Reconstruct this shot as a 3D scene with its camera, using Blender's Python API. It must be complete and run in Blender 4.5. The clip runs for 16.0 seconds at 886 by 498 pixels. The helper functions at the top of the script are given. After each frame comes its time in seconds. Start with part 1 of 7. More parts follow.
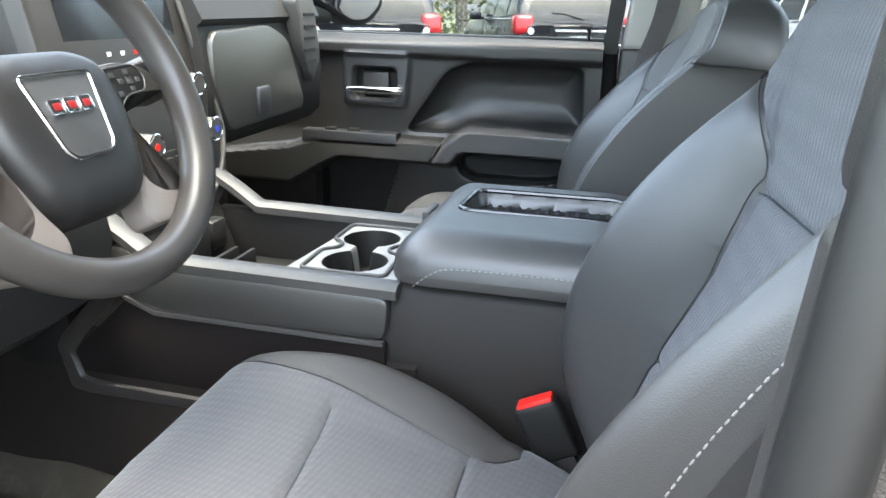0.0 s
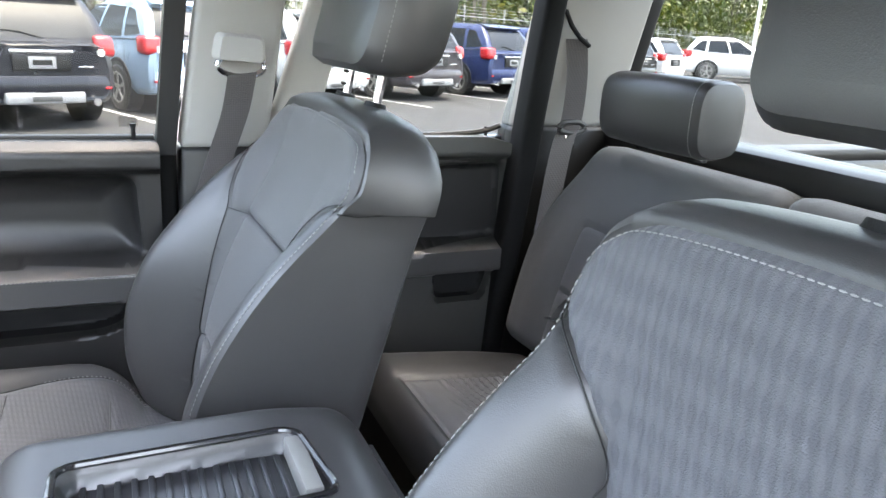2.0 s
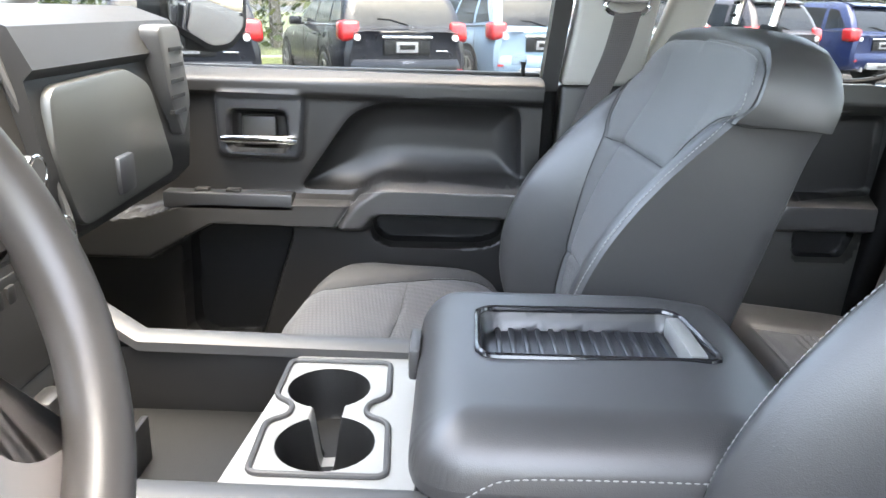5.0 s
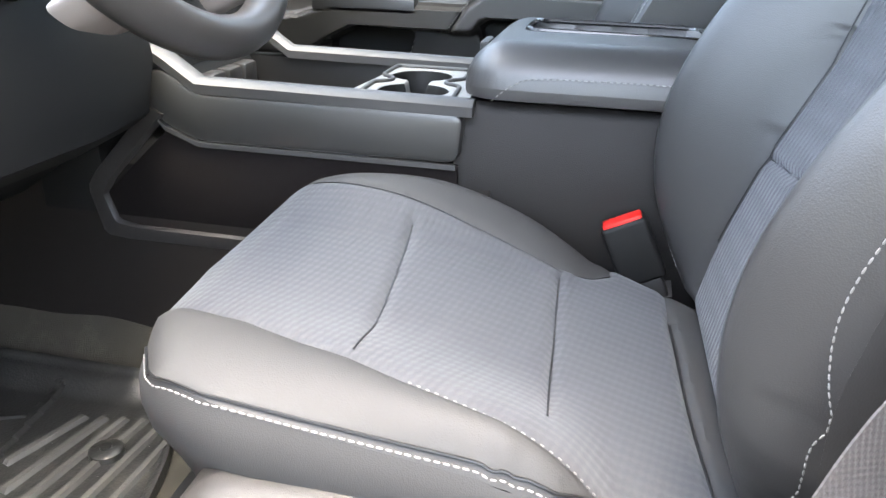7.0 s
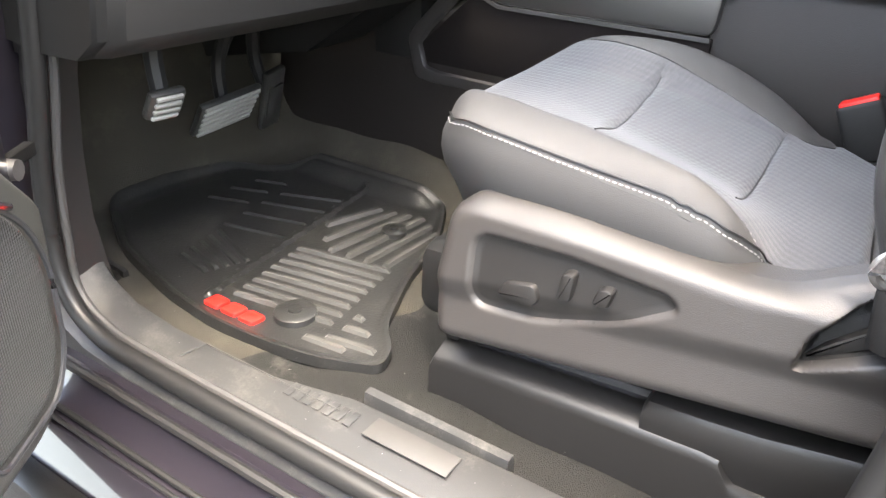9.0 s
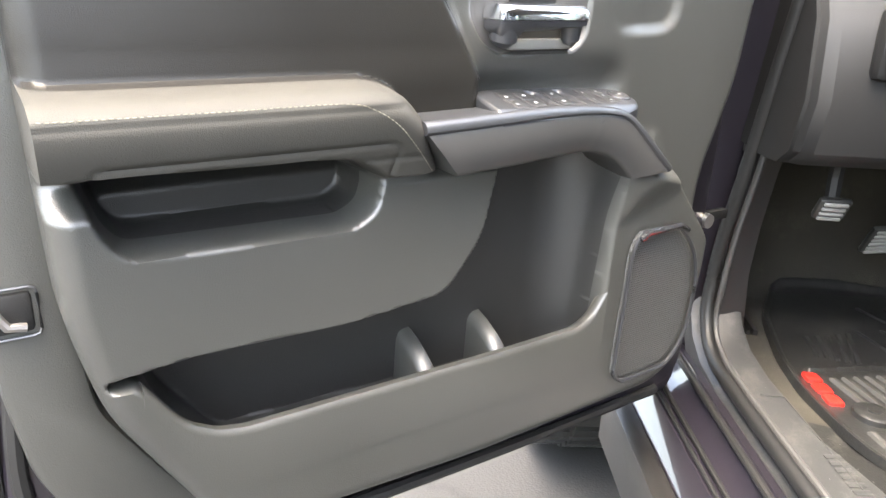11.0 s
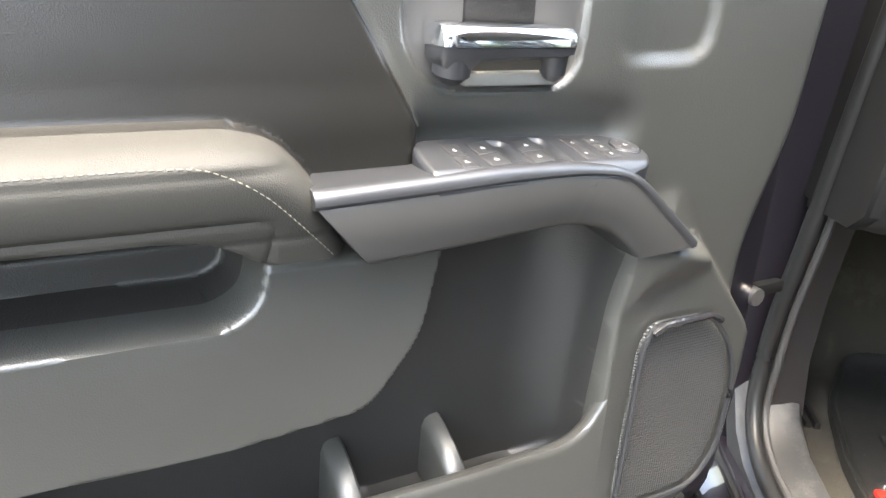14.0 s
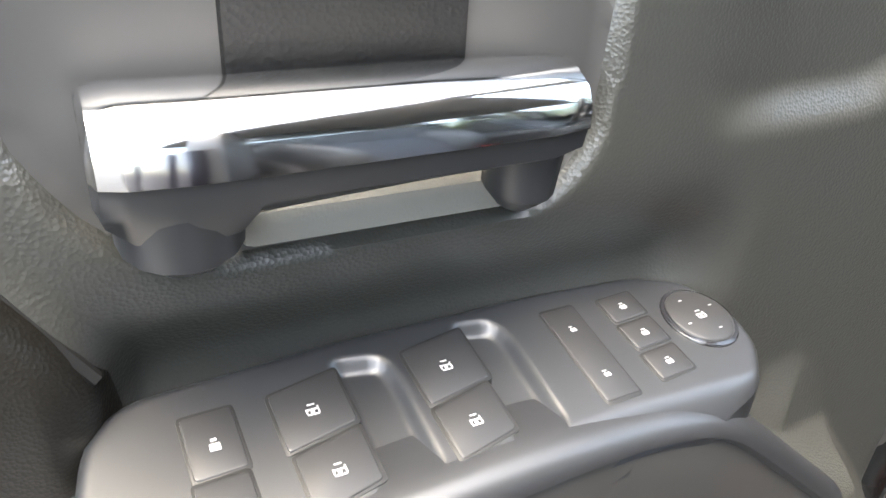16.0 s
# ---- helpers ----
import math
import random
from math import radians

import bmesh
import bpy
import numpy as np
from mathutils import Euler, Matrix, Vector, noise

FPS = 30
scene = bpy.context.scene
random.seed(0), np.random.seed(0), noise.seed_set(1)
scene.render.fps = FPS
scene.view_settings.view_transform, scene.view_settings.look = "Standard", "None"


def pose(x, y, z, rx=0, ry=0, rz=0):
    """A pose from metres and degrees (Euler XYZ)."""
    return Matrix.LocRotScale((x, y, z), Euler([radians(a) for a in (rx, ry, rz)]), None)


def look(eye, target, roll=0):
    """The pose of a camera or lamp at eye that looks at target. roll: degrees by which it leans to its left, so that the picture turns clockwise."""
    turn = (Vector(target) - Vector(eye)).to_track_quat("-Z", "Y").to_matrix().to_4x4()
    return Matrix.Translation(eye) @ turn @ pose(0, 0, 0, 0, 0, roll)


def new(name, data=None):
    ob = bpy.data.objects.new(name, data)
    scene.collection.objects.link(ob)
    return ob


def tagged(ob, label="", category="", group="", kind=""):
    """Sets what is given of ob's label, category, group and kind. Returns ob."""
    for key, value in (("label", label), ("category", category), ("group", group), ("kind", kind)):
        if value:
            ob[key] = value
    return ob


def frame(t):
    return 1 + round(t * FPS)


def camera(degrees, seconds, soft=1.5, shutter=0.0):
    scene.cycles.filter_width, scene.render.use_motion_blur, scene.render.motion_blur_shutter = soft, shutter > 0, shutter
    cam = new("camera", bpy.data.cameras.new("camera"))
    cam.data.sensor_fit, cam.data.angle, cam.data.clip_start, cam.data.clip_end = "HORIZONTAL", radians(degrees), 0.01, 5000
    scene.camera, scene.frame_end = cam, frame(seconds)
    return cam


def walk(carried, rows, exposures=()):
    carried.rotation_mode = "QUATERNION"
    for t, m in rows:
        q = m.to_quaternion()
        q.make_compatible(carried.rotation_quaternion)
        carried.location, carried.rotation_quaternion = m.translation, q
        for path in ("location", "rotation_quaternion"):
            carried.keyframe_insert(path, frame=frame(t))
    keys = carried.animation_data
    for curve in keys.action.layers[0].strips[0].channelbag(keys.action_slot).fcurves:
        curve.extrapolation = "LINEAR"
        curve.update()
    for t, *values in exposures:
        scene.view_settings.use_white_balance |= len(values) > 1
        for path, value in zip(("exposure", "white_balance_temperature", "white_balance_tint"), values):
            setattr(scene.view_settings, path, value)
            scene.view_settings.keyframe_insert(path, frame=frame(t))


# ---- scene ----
cam = camera(61.6, 16.0)
PATH = [
    (0, (0.047, -0.968, 1.306), (-0.431, 0.868, 0.673), 1.1),
    (0.5, (-0.065, -0.89, 1.309), (-0.223, 1.005, 0.689), 3.0),
    (1, (-0.08, -0.747, 1.344), (0.065, 1.161, 0.763), 3.8),
    (1.5, (-0.083, -0.632, 1.39), (0.372, 1.236, 0.838), 3.5),
    (2, (-0.111, -0.554, 1.428), (0.678, 1.196, 0.869), 3.3),
    (2.5, (-0.127, -0.519, 1.456), (0.81, 1.157, 0.895), 3.0),
    (3, (-0.16, -0.508, 1.453), (0.722, 1.196, 0.886), 2.3),
    (3.5, (-0.2, -0.504, 1.434), (0.485, 1.282, 0.851), 1.5),
    (4, (-0.219, -0.518, 1.416), (0.204, 1.344, 0.82), 1.0),
    (4.2, (-0.221, -0.529, 1.406), (0.099, 1.352, 0.804), 0.9),
    (6.3, (-0.145, -0.894, 1.215), (-0.448, 0.951, 0.505), 2.5),
    (6.5, (-0.126, -0.92, 1.195), (-0.448, 0.911, 0.456), 2.2),
    (7, (-0.085, -0.993, 1.151), (-0.448, 0.807, 0.359), 1.7),
    (7.5, (-0.072, -1.067, 1.102), (-0.483, 0.693, 0.245), 1.1),
    (8, (-0.057, -1.144, 1.097), (-0.533, 0.577, 0.196), 1.0),
    (8.5, (-0.036, -1.2, 1.108), (-0.64, 0.466, 0.179), 1.5),
    (9, (0.013, -1.218, 1.103), (-0.925, 0.274, 0.159), 2.7),
    (9.5, (0.074, -1.269, 1.097), (-1.246, -0.096, 0.158), 3.8),
    (10, (0.158, -1.329, 1.119), (-1.492, -0.619, 0.24), 3.9),
    (10.2, (0.181, -1.323, 1.129), (-1.553, -0.8, 0.281), 3.6),
    (12.3, (0.503, -1.279, 1.145), (-1.384, -1.385, 0.493), 2.8),
    (12.5, (0.477, -1.27, 1.144), (-1.409, -1.385, 0.49), 2.7),
    (13, (0.357, -1.229, 1.149), (-1.53, -1.344, 0.496), 2.7),
    (13.5, (0.253, -1.196, 1.149), (-1.631, -1.3, 0.484), 2.9),
    (14, (0.114, -1.193, 1.143), (-1.757, -1.303, 0.445), 3.2),
    (14.5, (-0.02, -1.192, 1.156), (-1.862, -1.311, 0.386), 4.0),
    (15, (-0.144, -1.166, 1.154), (-1.952, -1.281, 0.306), 4.3),
    (15.5, (-0.224, -1.152, 1.152), (-2.01, -1.267, 0.26), 3.7),
    (16, (-0.277, -1.157, 1.156), (-2.023, -1.293, 0.19), 3.6),
]
walk(cam, [(t, look(eye, target, roll)) for t, eye, target, roll in PATH], [
    (0, 4.3, 7050, 4), (1.0, 4.25, 6500, 8), (2.5, 4.7, 7600, 11), (4.2, 4.7, 7500, 11), (6.3, 4.45, 6950, 7), (7.5, 4.4, 7000, 8),
    (9.0, 4.5, 7350, 9), (10.0, 4.6, 7550, 10), (12.5, 3.95, 7000, 6), (13.5, 4.25, 7150, 7), (14.5, 4.45, 7250, 7), (16.0, 3.85, 7200, 6)])

# ---- light ----
world = bpy.data.worlds.new("sky_world")
scene.world = world
world.use_nodes = True
wn = world.node_tree.nodes
sky = wn.new("ShaderNodeTexSky")
sky.sky_type, sky.sun_disc = "NISHITA", False
sky.sun_elevation, sky.sun_rotation = radians(78), radians(129)
sky.air_density, sky.dust_density, sky.ozone_density = 1.0, 4.0, 1.0
haze = wn.new("ShaderNodeHueSaturation")
haze.inputs["Saturation"].default_value = 0.85
wn["Background"].inputs["Strength"].default_value = 0.15
world.node_tree.links.new(sky.outputs[0], haze.inputs["Color"])
world.node_tree.links.new(haze.outputs[0], wn["Background"].inputs["Color"])
sun = new("sun", bpy.data.lights.new("sun", "SUN"))
sun.data.energy, sun.data.angle, sun.data.color = 0.6, radians(60), (1.0, 0.96, 0.90)
sun.matrix_world = look((1.5, -1.2, 9), (0, 0, 0))

# ---- materials ----
def material(name, color, rough=0.5, metal=0.0, grain=0.0, scale=400.0, vary=0.15, big=6.0, coat=0.0, spec=0.5, sheen=0.0):
    """A surface with fine relief (grain, at scale per metre) and broad uneven tone (vary)."""
    m = bpy.data.materials.new(name)
    m.use_nodes = True
    n, l = m.node_tree.nodes, m.node_tree.links
    b = n["Principled BSDF"]
    b.inputs["Roughness"].default_value, b.inputs["Metallic"].default_value = rough, metal
    b.inputs["Coat Weight"].default_value, b.inputs["Specular IOR Level"].default_value = coat, spec
    b.inputs["Sheen Weight"].default_value = sheen
    co = n.new("ShaderNodeTexCoord")
    wide = n.new("ShaderNodeTexNoise")
    wide.inputs["Scale"].default_value, wide.inputs["Detail"].default_value = big, 5
    l.new(co.outputs["Object"], wide.inputs["Vector"])
    ramp = n.new("ShaderNodeMixRGB")
    ramp.inputs[1].default_value = [c * (1 - vary) for c in color] + [1]
    ramp.inputs[2].default_value = [min(1, c * (1 + vary)) for c in color] + [1]
    l.new(wide.outputs["Fac"], ramp.inputs[0])
    l.new(ramp.outputs[0], b.inputs["Base Color"])
    mr = n.new("ShaderNodeMapRange")
    mr.inputs["To Min"].default_value, mr.inputs["To Max"].default_value = max(0.02, rough * 0.85), min(1, rough * 1.2)
    l.new(wide.outputs["Fac"], mr.inputs["Value"])
    l.new(mr.outputs[0], b.inputs["Roughness"])
    if grain:
        fine = n.new("ShaderNodeTexVoronoi")
        fine.inputs["Scale"].default_value = scale
        l.new(co.outputs["Object"], fine.inputs["Vector"])
        bump = n.new("ShaderNodeBump")
        bump.inputs["Strength"].default_value, bump.inputs["Distance"].default_value = grain, 0.001
        l.new(fine.outputs["Distance"], bump.inputs["Height"])
        l.new(bump.outputs[0], b.inputs["Normal"])
    return m


def glass(name, tint=(1, 1, 1), rough=0.0):
    """Clear sheet glass: light goes straight through, and gloss grows towards grazing angles."""
    m = bpy.data.materials.new(name)
    m.use_nodes = True
    n, l = m.node_tree.nodes, m.node_tree.links
    n.remove(n["Principled BSDF"])
    clear, gloss, mix, lw = n.new("ShaderNodeBsdfTransparent"), n.new("ShaderNodeBsdfGlossy"), n.new("ShaderNodeMixShader"), n.new("ShaderNodeLayerWeight")
    steep, share = n.new("ShaderNodeMath"), n.new("ShaderNodeMath")
    steep.operation, share.operation = "POWER", "MULTIPLY_ADD"
    steep.inputs[1].default_value, share.inputs[1].default_value, share.inputs[2].default_value = 5.0, 0.7, 0.03
    clear.inputs[0].default_value, gloss.inputs["Roughness"].default_value = (*tint, 1), rough
    lw.inputs[0].default_value = 0.5
    l.new(lw.outputs["Facing"], steep.inputs[0]), l.new(steep.outputs[0], share.inputs[0]), l.new(share.outputs[0], mix.inputs[0])
    l.new(clear.outputs[0], mix.inputs[1]), l.new(gloss.outputs[0], mix.inputs[2])
    l.new(mix.outputs[0], n["Material Output"].inputs[0])
    return m


def weave(name, color, dark, sx, sy, depth, rough=0.75):
    """Woven cloth: staggered lozenges, sx by sy metres each, with a fine thread over them."""
    m = material(name, color, rough, 0, 0, 400, 0.1, 9, sheen=0.15)
    n, l = m.node_tree.nodes, m.node_tree.links
    b = n["Principled BSDF"]
    uv = n.new("ShaderNodeUVMap")
    sep = n.new("ShaderNodeSeparateXYZ")
    l.new(uv.outputs[0], sep.inputs[0])
    waves = []
    for ka, kb in ((1 / sx, 1.3 / sy), (1 / sx, -0.7 / sy)):
        mul, mul2, add, sin = (n.new("ShaderNodeMath") for _ in range(4))
        mul.operation, mul2.operation, add.operation, sin.operation = "MULTIPLY", "MULTIPLY", "ADD", "SINE"
        mul.inputs[1].default_value, mul2.inputs[1].default_value = ka * math.pi, kb * math.pi
        l.new(sep.outputs[0], mul.inputs[0]), l.new(sep.outputs[1], mul2.inputs[0])
        l.new(mul.outputs[0], add.inputs[0]), l.new(mul2.outputs[0], add.inputs[1])
        l.new(add.outputs[0], sin.inputs[0])
        waves.append(sin)
    prod = n.new("ShaderNodeMath")
    prod.operation = "MULTIPLY"
    l.new(waves[0].outputs[0], prod.inputs[0]), l.new(waves[1].outputs[0], prod.inputs[1])
    thread = n.new("ShaderNodeTexNoise")
    thread.inputs["Scale"].default_value = 900
    l.new(uv.outputs[0], thread.inputs["Vector"])
    both = n.new("ShaderNodeMath")
    both.operation = "MULTIPLY_ADD"
    l.new(thread.outputs["Fac"], both.inputs[0])
    both.inputs[1].default_value = 0.5
    crisp = n.new("ShaderNodeMapRange")
    crisp.inputs["From Min"].default_value, crisp.inputs["From Max"].default_value = -0.5, 0.8
    l.new(prod.outputs[0], crisp.inputs["Value"]), l.new(crisp.outputs[0], both.inputs[2])
    bump = n.new("ShaderNodeBump")
    bump.inputs["Strength"].default_value, bump.inputs["Distance"].default_value = 0.8, depth
    l.new(both.outputs[0], bump.inputs["Height"])
    l.new(bump.outputs[0], b.inputs["Normal"])
    old = b.inputs["Base Color"].links[0].from_socket
    mix = n.new("ShaderNodeMixRGB")
    mr = n.new("ShaderNodeMapRange")
    mr.inputs["From Min"].default_value, mr.inputs["From Max"].default_value = -0.6, 0.4
    mr.inputs["To Min"].default_value, mr.inputs["To Max"].default_value = 0.75, 0.0
    l.new(prod.outputs[0], mr.inputs["Value"])
    l.new(mr.outputs[0], mix.inputs[0])
    l.new(old, mix.inputs[1])
    mix.inputs[2].default_value = (*dark, 1)
    l.new(mix.outputs[0], b.inputs["Base Color"])
    return m


BLACK = material("moulded_black_plastic", (0.014, 0.0132, 0.0128), 0.40, 0, 0.12, 1100, 0.18, spec=0.55)
SHIELD = material("grained_shield_plastic", (0.033, 0.0303, 0.0290), 0.42, 0, 0.20, 1100, 0.12, spec=0.5)
KEY = material("smooth_black_keys", (0.022, 0.022, 0.023), 0.42, 0, 0, 900, 0.1)
# Black plastic; its tone is also lowered to stand for shade in deep recesses.
DARK = material("black_plastic_and_recess_shade", (0.007, 0.007, 0.007), 0.6, 0, 0.2, 700, 0.15, spec=0.35)
SOFT = material("soft_touch_panel", (0.036, 0.0362, 0.0328), 0.37, 0, 0.20, 850, 0.2, spec=1.0)
LEATHER = material("black_leather", (0.042, 0.0405, 0.0400), 0.38, 0, 0.12, 900, 0.16, spec=0.8)
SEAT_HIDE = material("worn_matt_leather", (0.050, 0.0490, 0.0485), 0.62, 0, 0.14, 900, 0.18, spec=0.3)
HIDE = material("worn_wheel_leather", (0.044, 0.040, 0.037), 0.34, 0, 0.05, 1200, 0.3, 14)
BROWN = material("worn_black_leather", (0.034, 0.0325, 0.0280), 0.62, 0, 0.2, 1000, 0.3, spec=0.32)
SLATE = material("dark_leather_insert", (0.0080, 0.0072, 0.0058), 0.38, 0, 0.14, 1000, 0.35, spec=0.42)
FELT = material("brown_black_felt", (0.008, 0.0058, 0.0055), 0.9, 0, 0.4, 1200, 0.2, spec=0.2)
CLOTH = weave("dark_grey_cloth", (0.098, 0.099, 0.107), (0.070, 0.071, 0.079), 0.0098, 0.027, 0.0015)
SEATCLOTH = weave("fine_grey_cloth", (0.064, 0.0645, 0.069), (0.054, 0.0545, 0.060), 0.0066, 0.0115, 0.0005)
PLAIN = material("plain_dark_cloth", (0.088, 0.087, 0.088), 0.6, 0, 0.25, 1500, 0.1, sheen=0.15)
CARPET = material("dirty_carpet", (0.034, 0.0300, 0.0215), 0.95, 0, 1.0, 900, 0.5, 9)
RUBBER = material("black_rubber", (0.018, 0.018, 0.0175), 0.36, 0, 0.25, 300, 0.45, 5, spec=0.6)
# Paler rubber that puts the sheen on the mat's rib tops into colour.
RIB_SHEEN = material("rib_sheen_rubber", (0.066, 0.064, 0.060), 0.42, 0, 0.2, 300, 0.5, 12)
SEAL = material("black_rubber_seal", (0.012, 0.012, 0.012), 0.45, 0, 0, 300, 0.2)
CHROME = material("chrome", (0.85, 0.85, 0.86), 0.08, 1.0, 0, 300, 0.03)
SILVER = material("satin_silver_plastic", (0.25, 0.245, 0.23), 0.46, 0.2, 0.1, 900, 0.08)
SATIN = material("satin_grey_plastic", (0.052, 0.051, 0.050), 0.50, 0.1, 0, 900, 0.12)
STONE = material("light_grey_pillar_trim", (0.40, 0.385, 0.355), 0.65, 0, 0.12, 1500, 0.05)
PAINT = material("dark_metallic_paint", (0.022, 0.019, 0.026), 0.36, 0.4, 0, 300, 0.1, coat=1.0)
RED = material("red_plastic", (0.75, 0.02, 0.015), 0.4, 0, 0, 300, 0.05)
WHITE = material("white_print", (0.75, 0.75, 0.75), 0.5)
PRINT = material("pale_grey_print", (0.42, 0.42, 0.42), 0.5)
# The door panel plastic at half tone, standing in for shade inside pockets.
CAVITY = material("shaded_panel_plastic", (0.018, 0.0178, 0.0170), 0.42, 0, 0.20, 850, 0.2, spec=0.6)
LINER = material("brown_black_vinyl", (0.0120, 0.0100, 0.0090), 0.52, 0, 0.2, 900, 0.25, spec=0.28)
CREAM = material("dull_cream_thread", (0.20, 0.185, 0.145), 0.7)
THREAD = material("pale_thread", (0.27, 0.265, 0.255), 0.7)
METAL = material("worn_steel", (0.35, 0.34, 0.33), 0.4, 0.9, 0.2, 300, 0.3, 30)
WEB = weave("belt_webbing", (0.115, 0.104, 0.102), (0.085, 0.076, 0.075), 0.003, 0.004, 0.0004, 0.6)
SCREEN = material("dark_glass_screen", (0.01, 0.011, 0.013), 0.12, 0, 0, 300, 0.1)
JAMB = material("dull_black_jamb", (0.006, 0.006, 0.0062), 0.7, 0, 0, 300, 0.2, spec=0.2)
DASH = material("black_dashboard_skin", (0.016, 0.0155, 0.0152), 0.52, 0, 0.16, 1100, 0.18, spec=0.4)
LENS = material("dark_red_enamel", (0.25, 0.012, 0.012), 0.35)
BLUE = material("blue_dot", (0.03, 0.06, 0.5), 0.4)
GLASS = glass("window_glass", (0.96, 0.98, 0.975))
TINTED_CLEAR = glass("faintly_tinted_glass", (0.62, 0.645, 0.645))


def asphalt():
    """Old asphalt: stone speckle, broad worn patches, a web of fine cracks."""
    m = material("worn_asphalt", (0.0205, 0.0200, 0.0196), 0.85, 0, 0.6, 160, 0.38, 0.9)
    n, l = m.node_tree.nodes, m.node_tree.links
    b = n["Principled BSDF"]
    co = n.new("ShaderNodeTexCoord")
    speck, bend, web = n.new("ShaderNodeTexNoise"), n.new("ShaderNodeTexNoise"), n.new("ShaderNodeTexVoronoi")
    speck.inputs["Scale"].default_value, bend.inputs["Scale"].default_value = 220, 3
    bend.inputs["Detail"].default_value = 6
    web.feature = "DISTANCE_TO_EDGE"
    web.inputs["Scale"].default_value = 1.0
    mixv = n.new("ShaderNodeMixRGB")
    mixv.inputs[0].default_value = 0.35
    l.new(co.outputs["Object"], speck.inputs["Vector"]), l.new(co.outputs["Object"], bend.inputs["Vector"])
    l.new(co.outputs["Object"], mixv.inputs[1]), l.new(bend.outputs["Color"], mixv.inputs[2]), l.new(mixv.outputs[0], web.inputs["Vector"])
    crack, grit = n.new("ShaderNodeMapRange"), n.new("ShaderNodeMapRange")
    crack.inputs["From Min"].default_value, crack.inputs["From Max"].default_value = 0.002, 0.010
    crack.inputs["To Min"].default_value, crack.inputs["To Max"].default_value = 0.7, 1.0
    grit.inputs["From Min"].default_value, grit.inputs["From Max"].default_value = 0.3, 0.7
    grit.inputs["To Min"].default_value, grit.inputs["To Max"].default_value = 0.72, 1.25
    l.new(web.outputs["Distance"], crack.inputs["Value"]), l.new(speck.outputs["Fac"], grit.inputs["Value"])
    both = n.new("ShaderNodeMath")
    both.operation = "MULTIPLY"
    l.new(crack.outputs[0], both.inputs[0]), l.new(grit.outputs[0], both.inputs[1])
    tint = n.new("ShaderNodeMixRGB")
    tint.blend_type = "MULTIPLY"
    tint.inputs[0].default_value = 1.0
    l.new(b.inputs["Base Color"].links[0].from_socket, tint.inputs[1]), l.new(both.outputs[0], tint.inputs[2])
    l.new(tint.outputs[0], b.inputs["Base Color"])
    return m


ASPHALT = asphalt()
TRIM = material("glossy_dark_trim", (0.034, 0.0330, 0.0318), 0.36, 0, 0, 900, 0.10, spec=0.9)
PANEL = material("satin_blue_black_panel", (0.018, 0.0188, 0.0212), 0.35, 0.0, 0, 900, 0.12, spec=1.0)


def mesh_cloth(name, color):
    """Perforated speaker metal: fine dark holes in rows."""
    m = material(name, color, 0.45, 0.2, 0, 300, 0.1)
    n, l = m.node_tree.nodes, m.node_tree.links
    b = n["Principled BSDF"]
    uv = n.new("ShaderNodeUVMap")
    vor = n.new("ShaderNodeTexVoronoi")
    vor.inputs["Scale"].default_value, vor.inputs["Randomness"].default_value = 330, 0.0
    l.new(uv.outputs[0], vor.inputs["Vector"])
    bump = n.new("ShaderNodeBump")
    bump.inputs["Strength"].default_value, bump.inputs["Distance"].default_value = 1.0, 0.0015
    l.new(vor.outputs["Distance"], bump.inputs["Height"])
    l.new(bump.outputs[0], b.inputs["Normal"])
    return m


GRILLE = mesh_cloth("speaker_mesh", (0.055, 0.055, 0.053))

BRONZE = material("bronze_grey_plastic", (0.27, 0.235, 0.215), 0.34, 0.3, 0.0, 900, 0.06)
DULL = material("dull_dark_cloth", (0.075, 0.073, 0.072), 0.7, 0, 0.35, 1300, 0.1, sheen=0.15)
GLOSS = material("glossy_black_trim", (0.015, 0.015, 0.017), 0.15, 0, 0, 300, 0.1, coat=0.6)
SILLMAT = material("dusty_sill_plastic", (0.032, 0.0325, 0.033), 0.38, 0, 0.1, 700, 0.45, 9)


def dusty(m, tone, low, high, scale):
    """Lays uneven pale dust over a surface."""
    n, l = m.node_tree.nodes, m.node_tree.links
    b = n["Principled BSDF"]
    co, puff, grit, cut, mix = n.new("ShaderNodeTexCoord"), n.new("ShaderNodeTexNoise"), n.new("ShaderNodeTexNoise"), n.new("ShaderNodeMapRange"), n.new("ShaderNodeMixRGB")
    puff.inputs["Scale"].default_value, puff.inputs["Detail"].default_value, puff.inputs["Roughness"].default_value = scale, 9, 0.72
    grit.inputs["Scale"].default_value = 420
    add = n.new("ShaderNodeMath")
    add.operation, add.inputs[1].default_value = "MULTIPLY_ADD", 0.16
    l.new(co.outputs["Object"], puff.inputs["Vector"]), l.new(co.outputs["Object"], grit.inputs["Vector"])
    l.new(grit.outputs["Fac"], add.inputs[0]), l.new(puff.outputs["Fac"], add.inputs[2])
    cut.inputs["From Min"].default_value, cut.inputs["From Max"].default_value = low, high
    l.new(add.outputs[0], cut.inputs["Value"]), l.new(cut.outputs[0], mix.inputs[0])
    l.new(b.inputs["Base Color"].links[0].from_socket, mix.inputs[1])
    mix.inputs[2].default_value = (*tone, 1)
    l.new(mix.outputs[0], b.inputs["Base Color"])


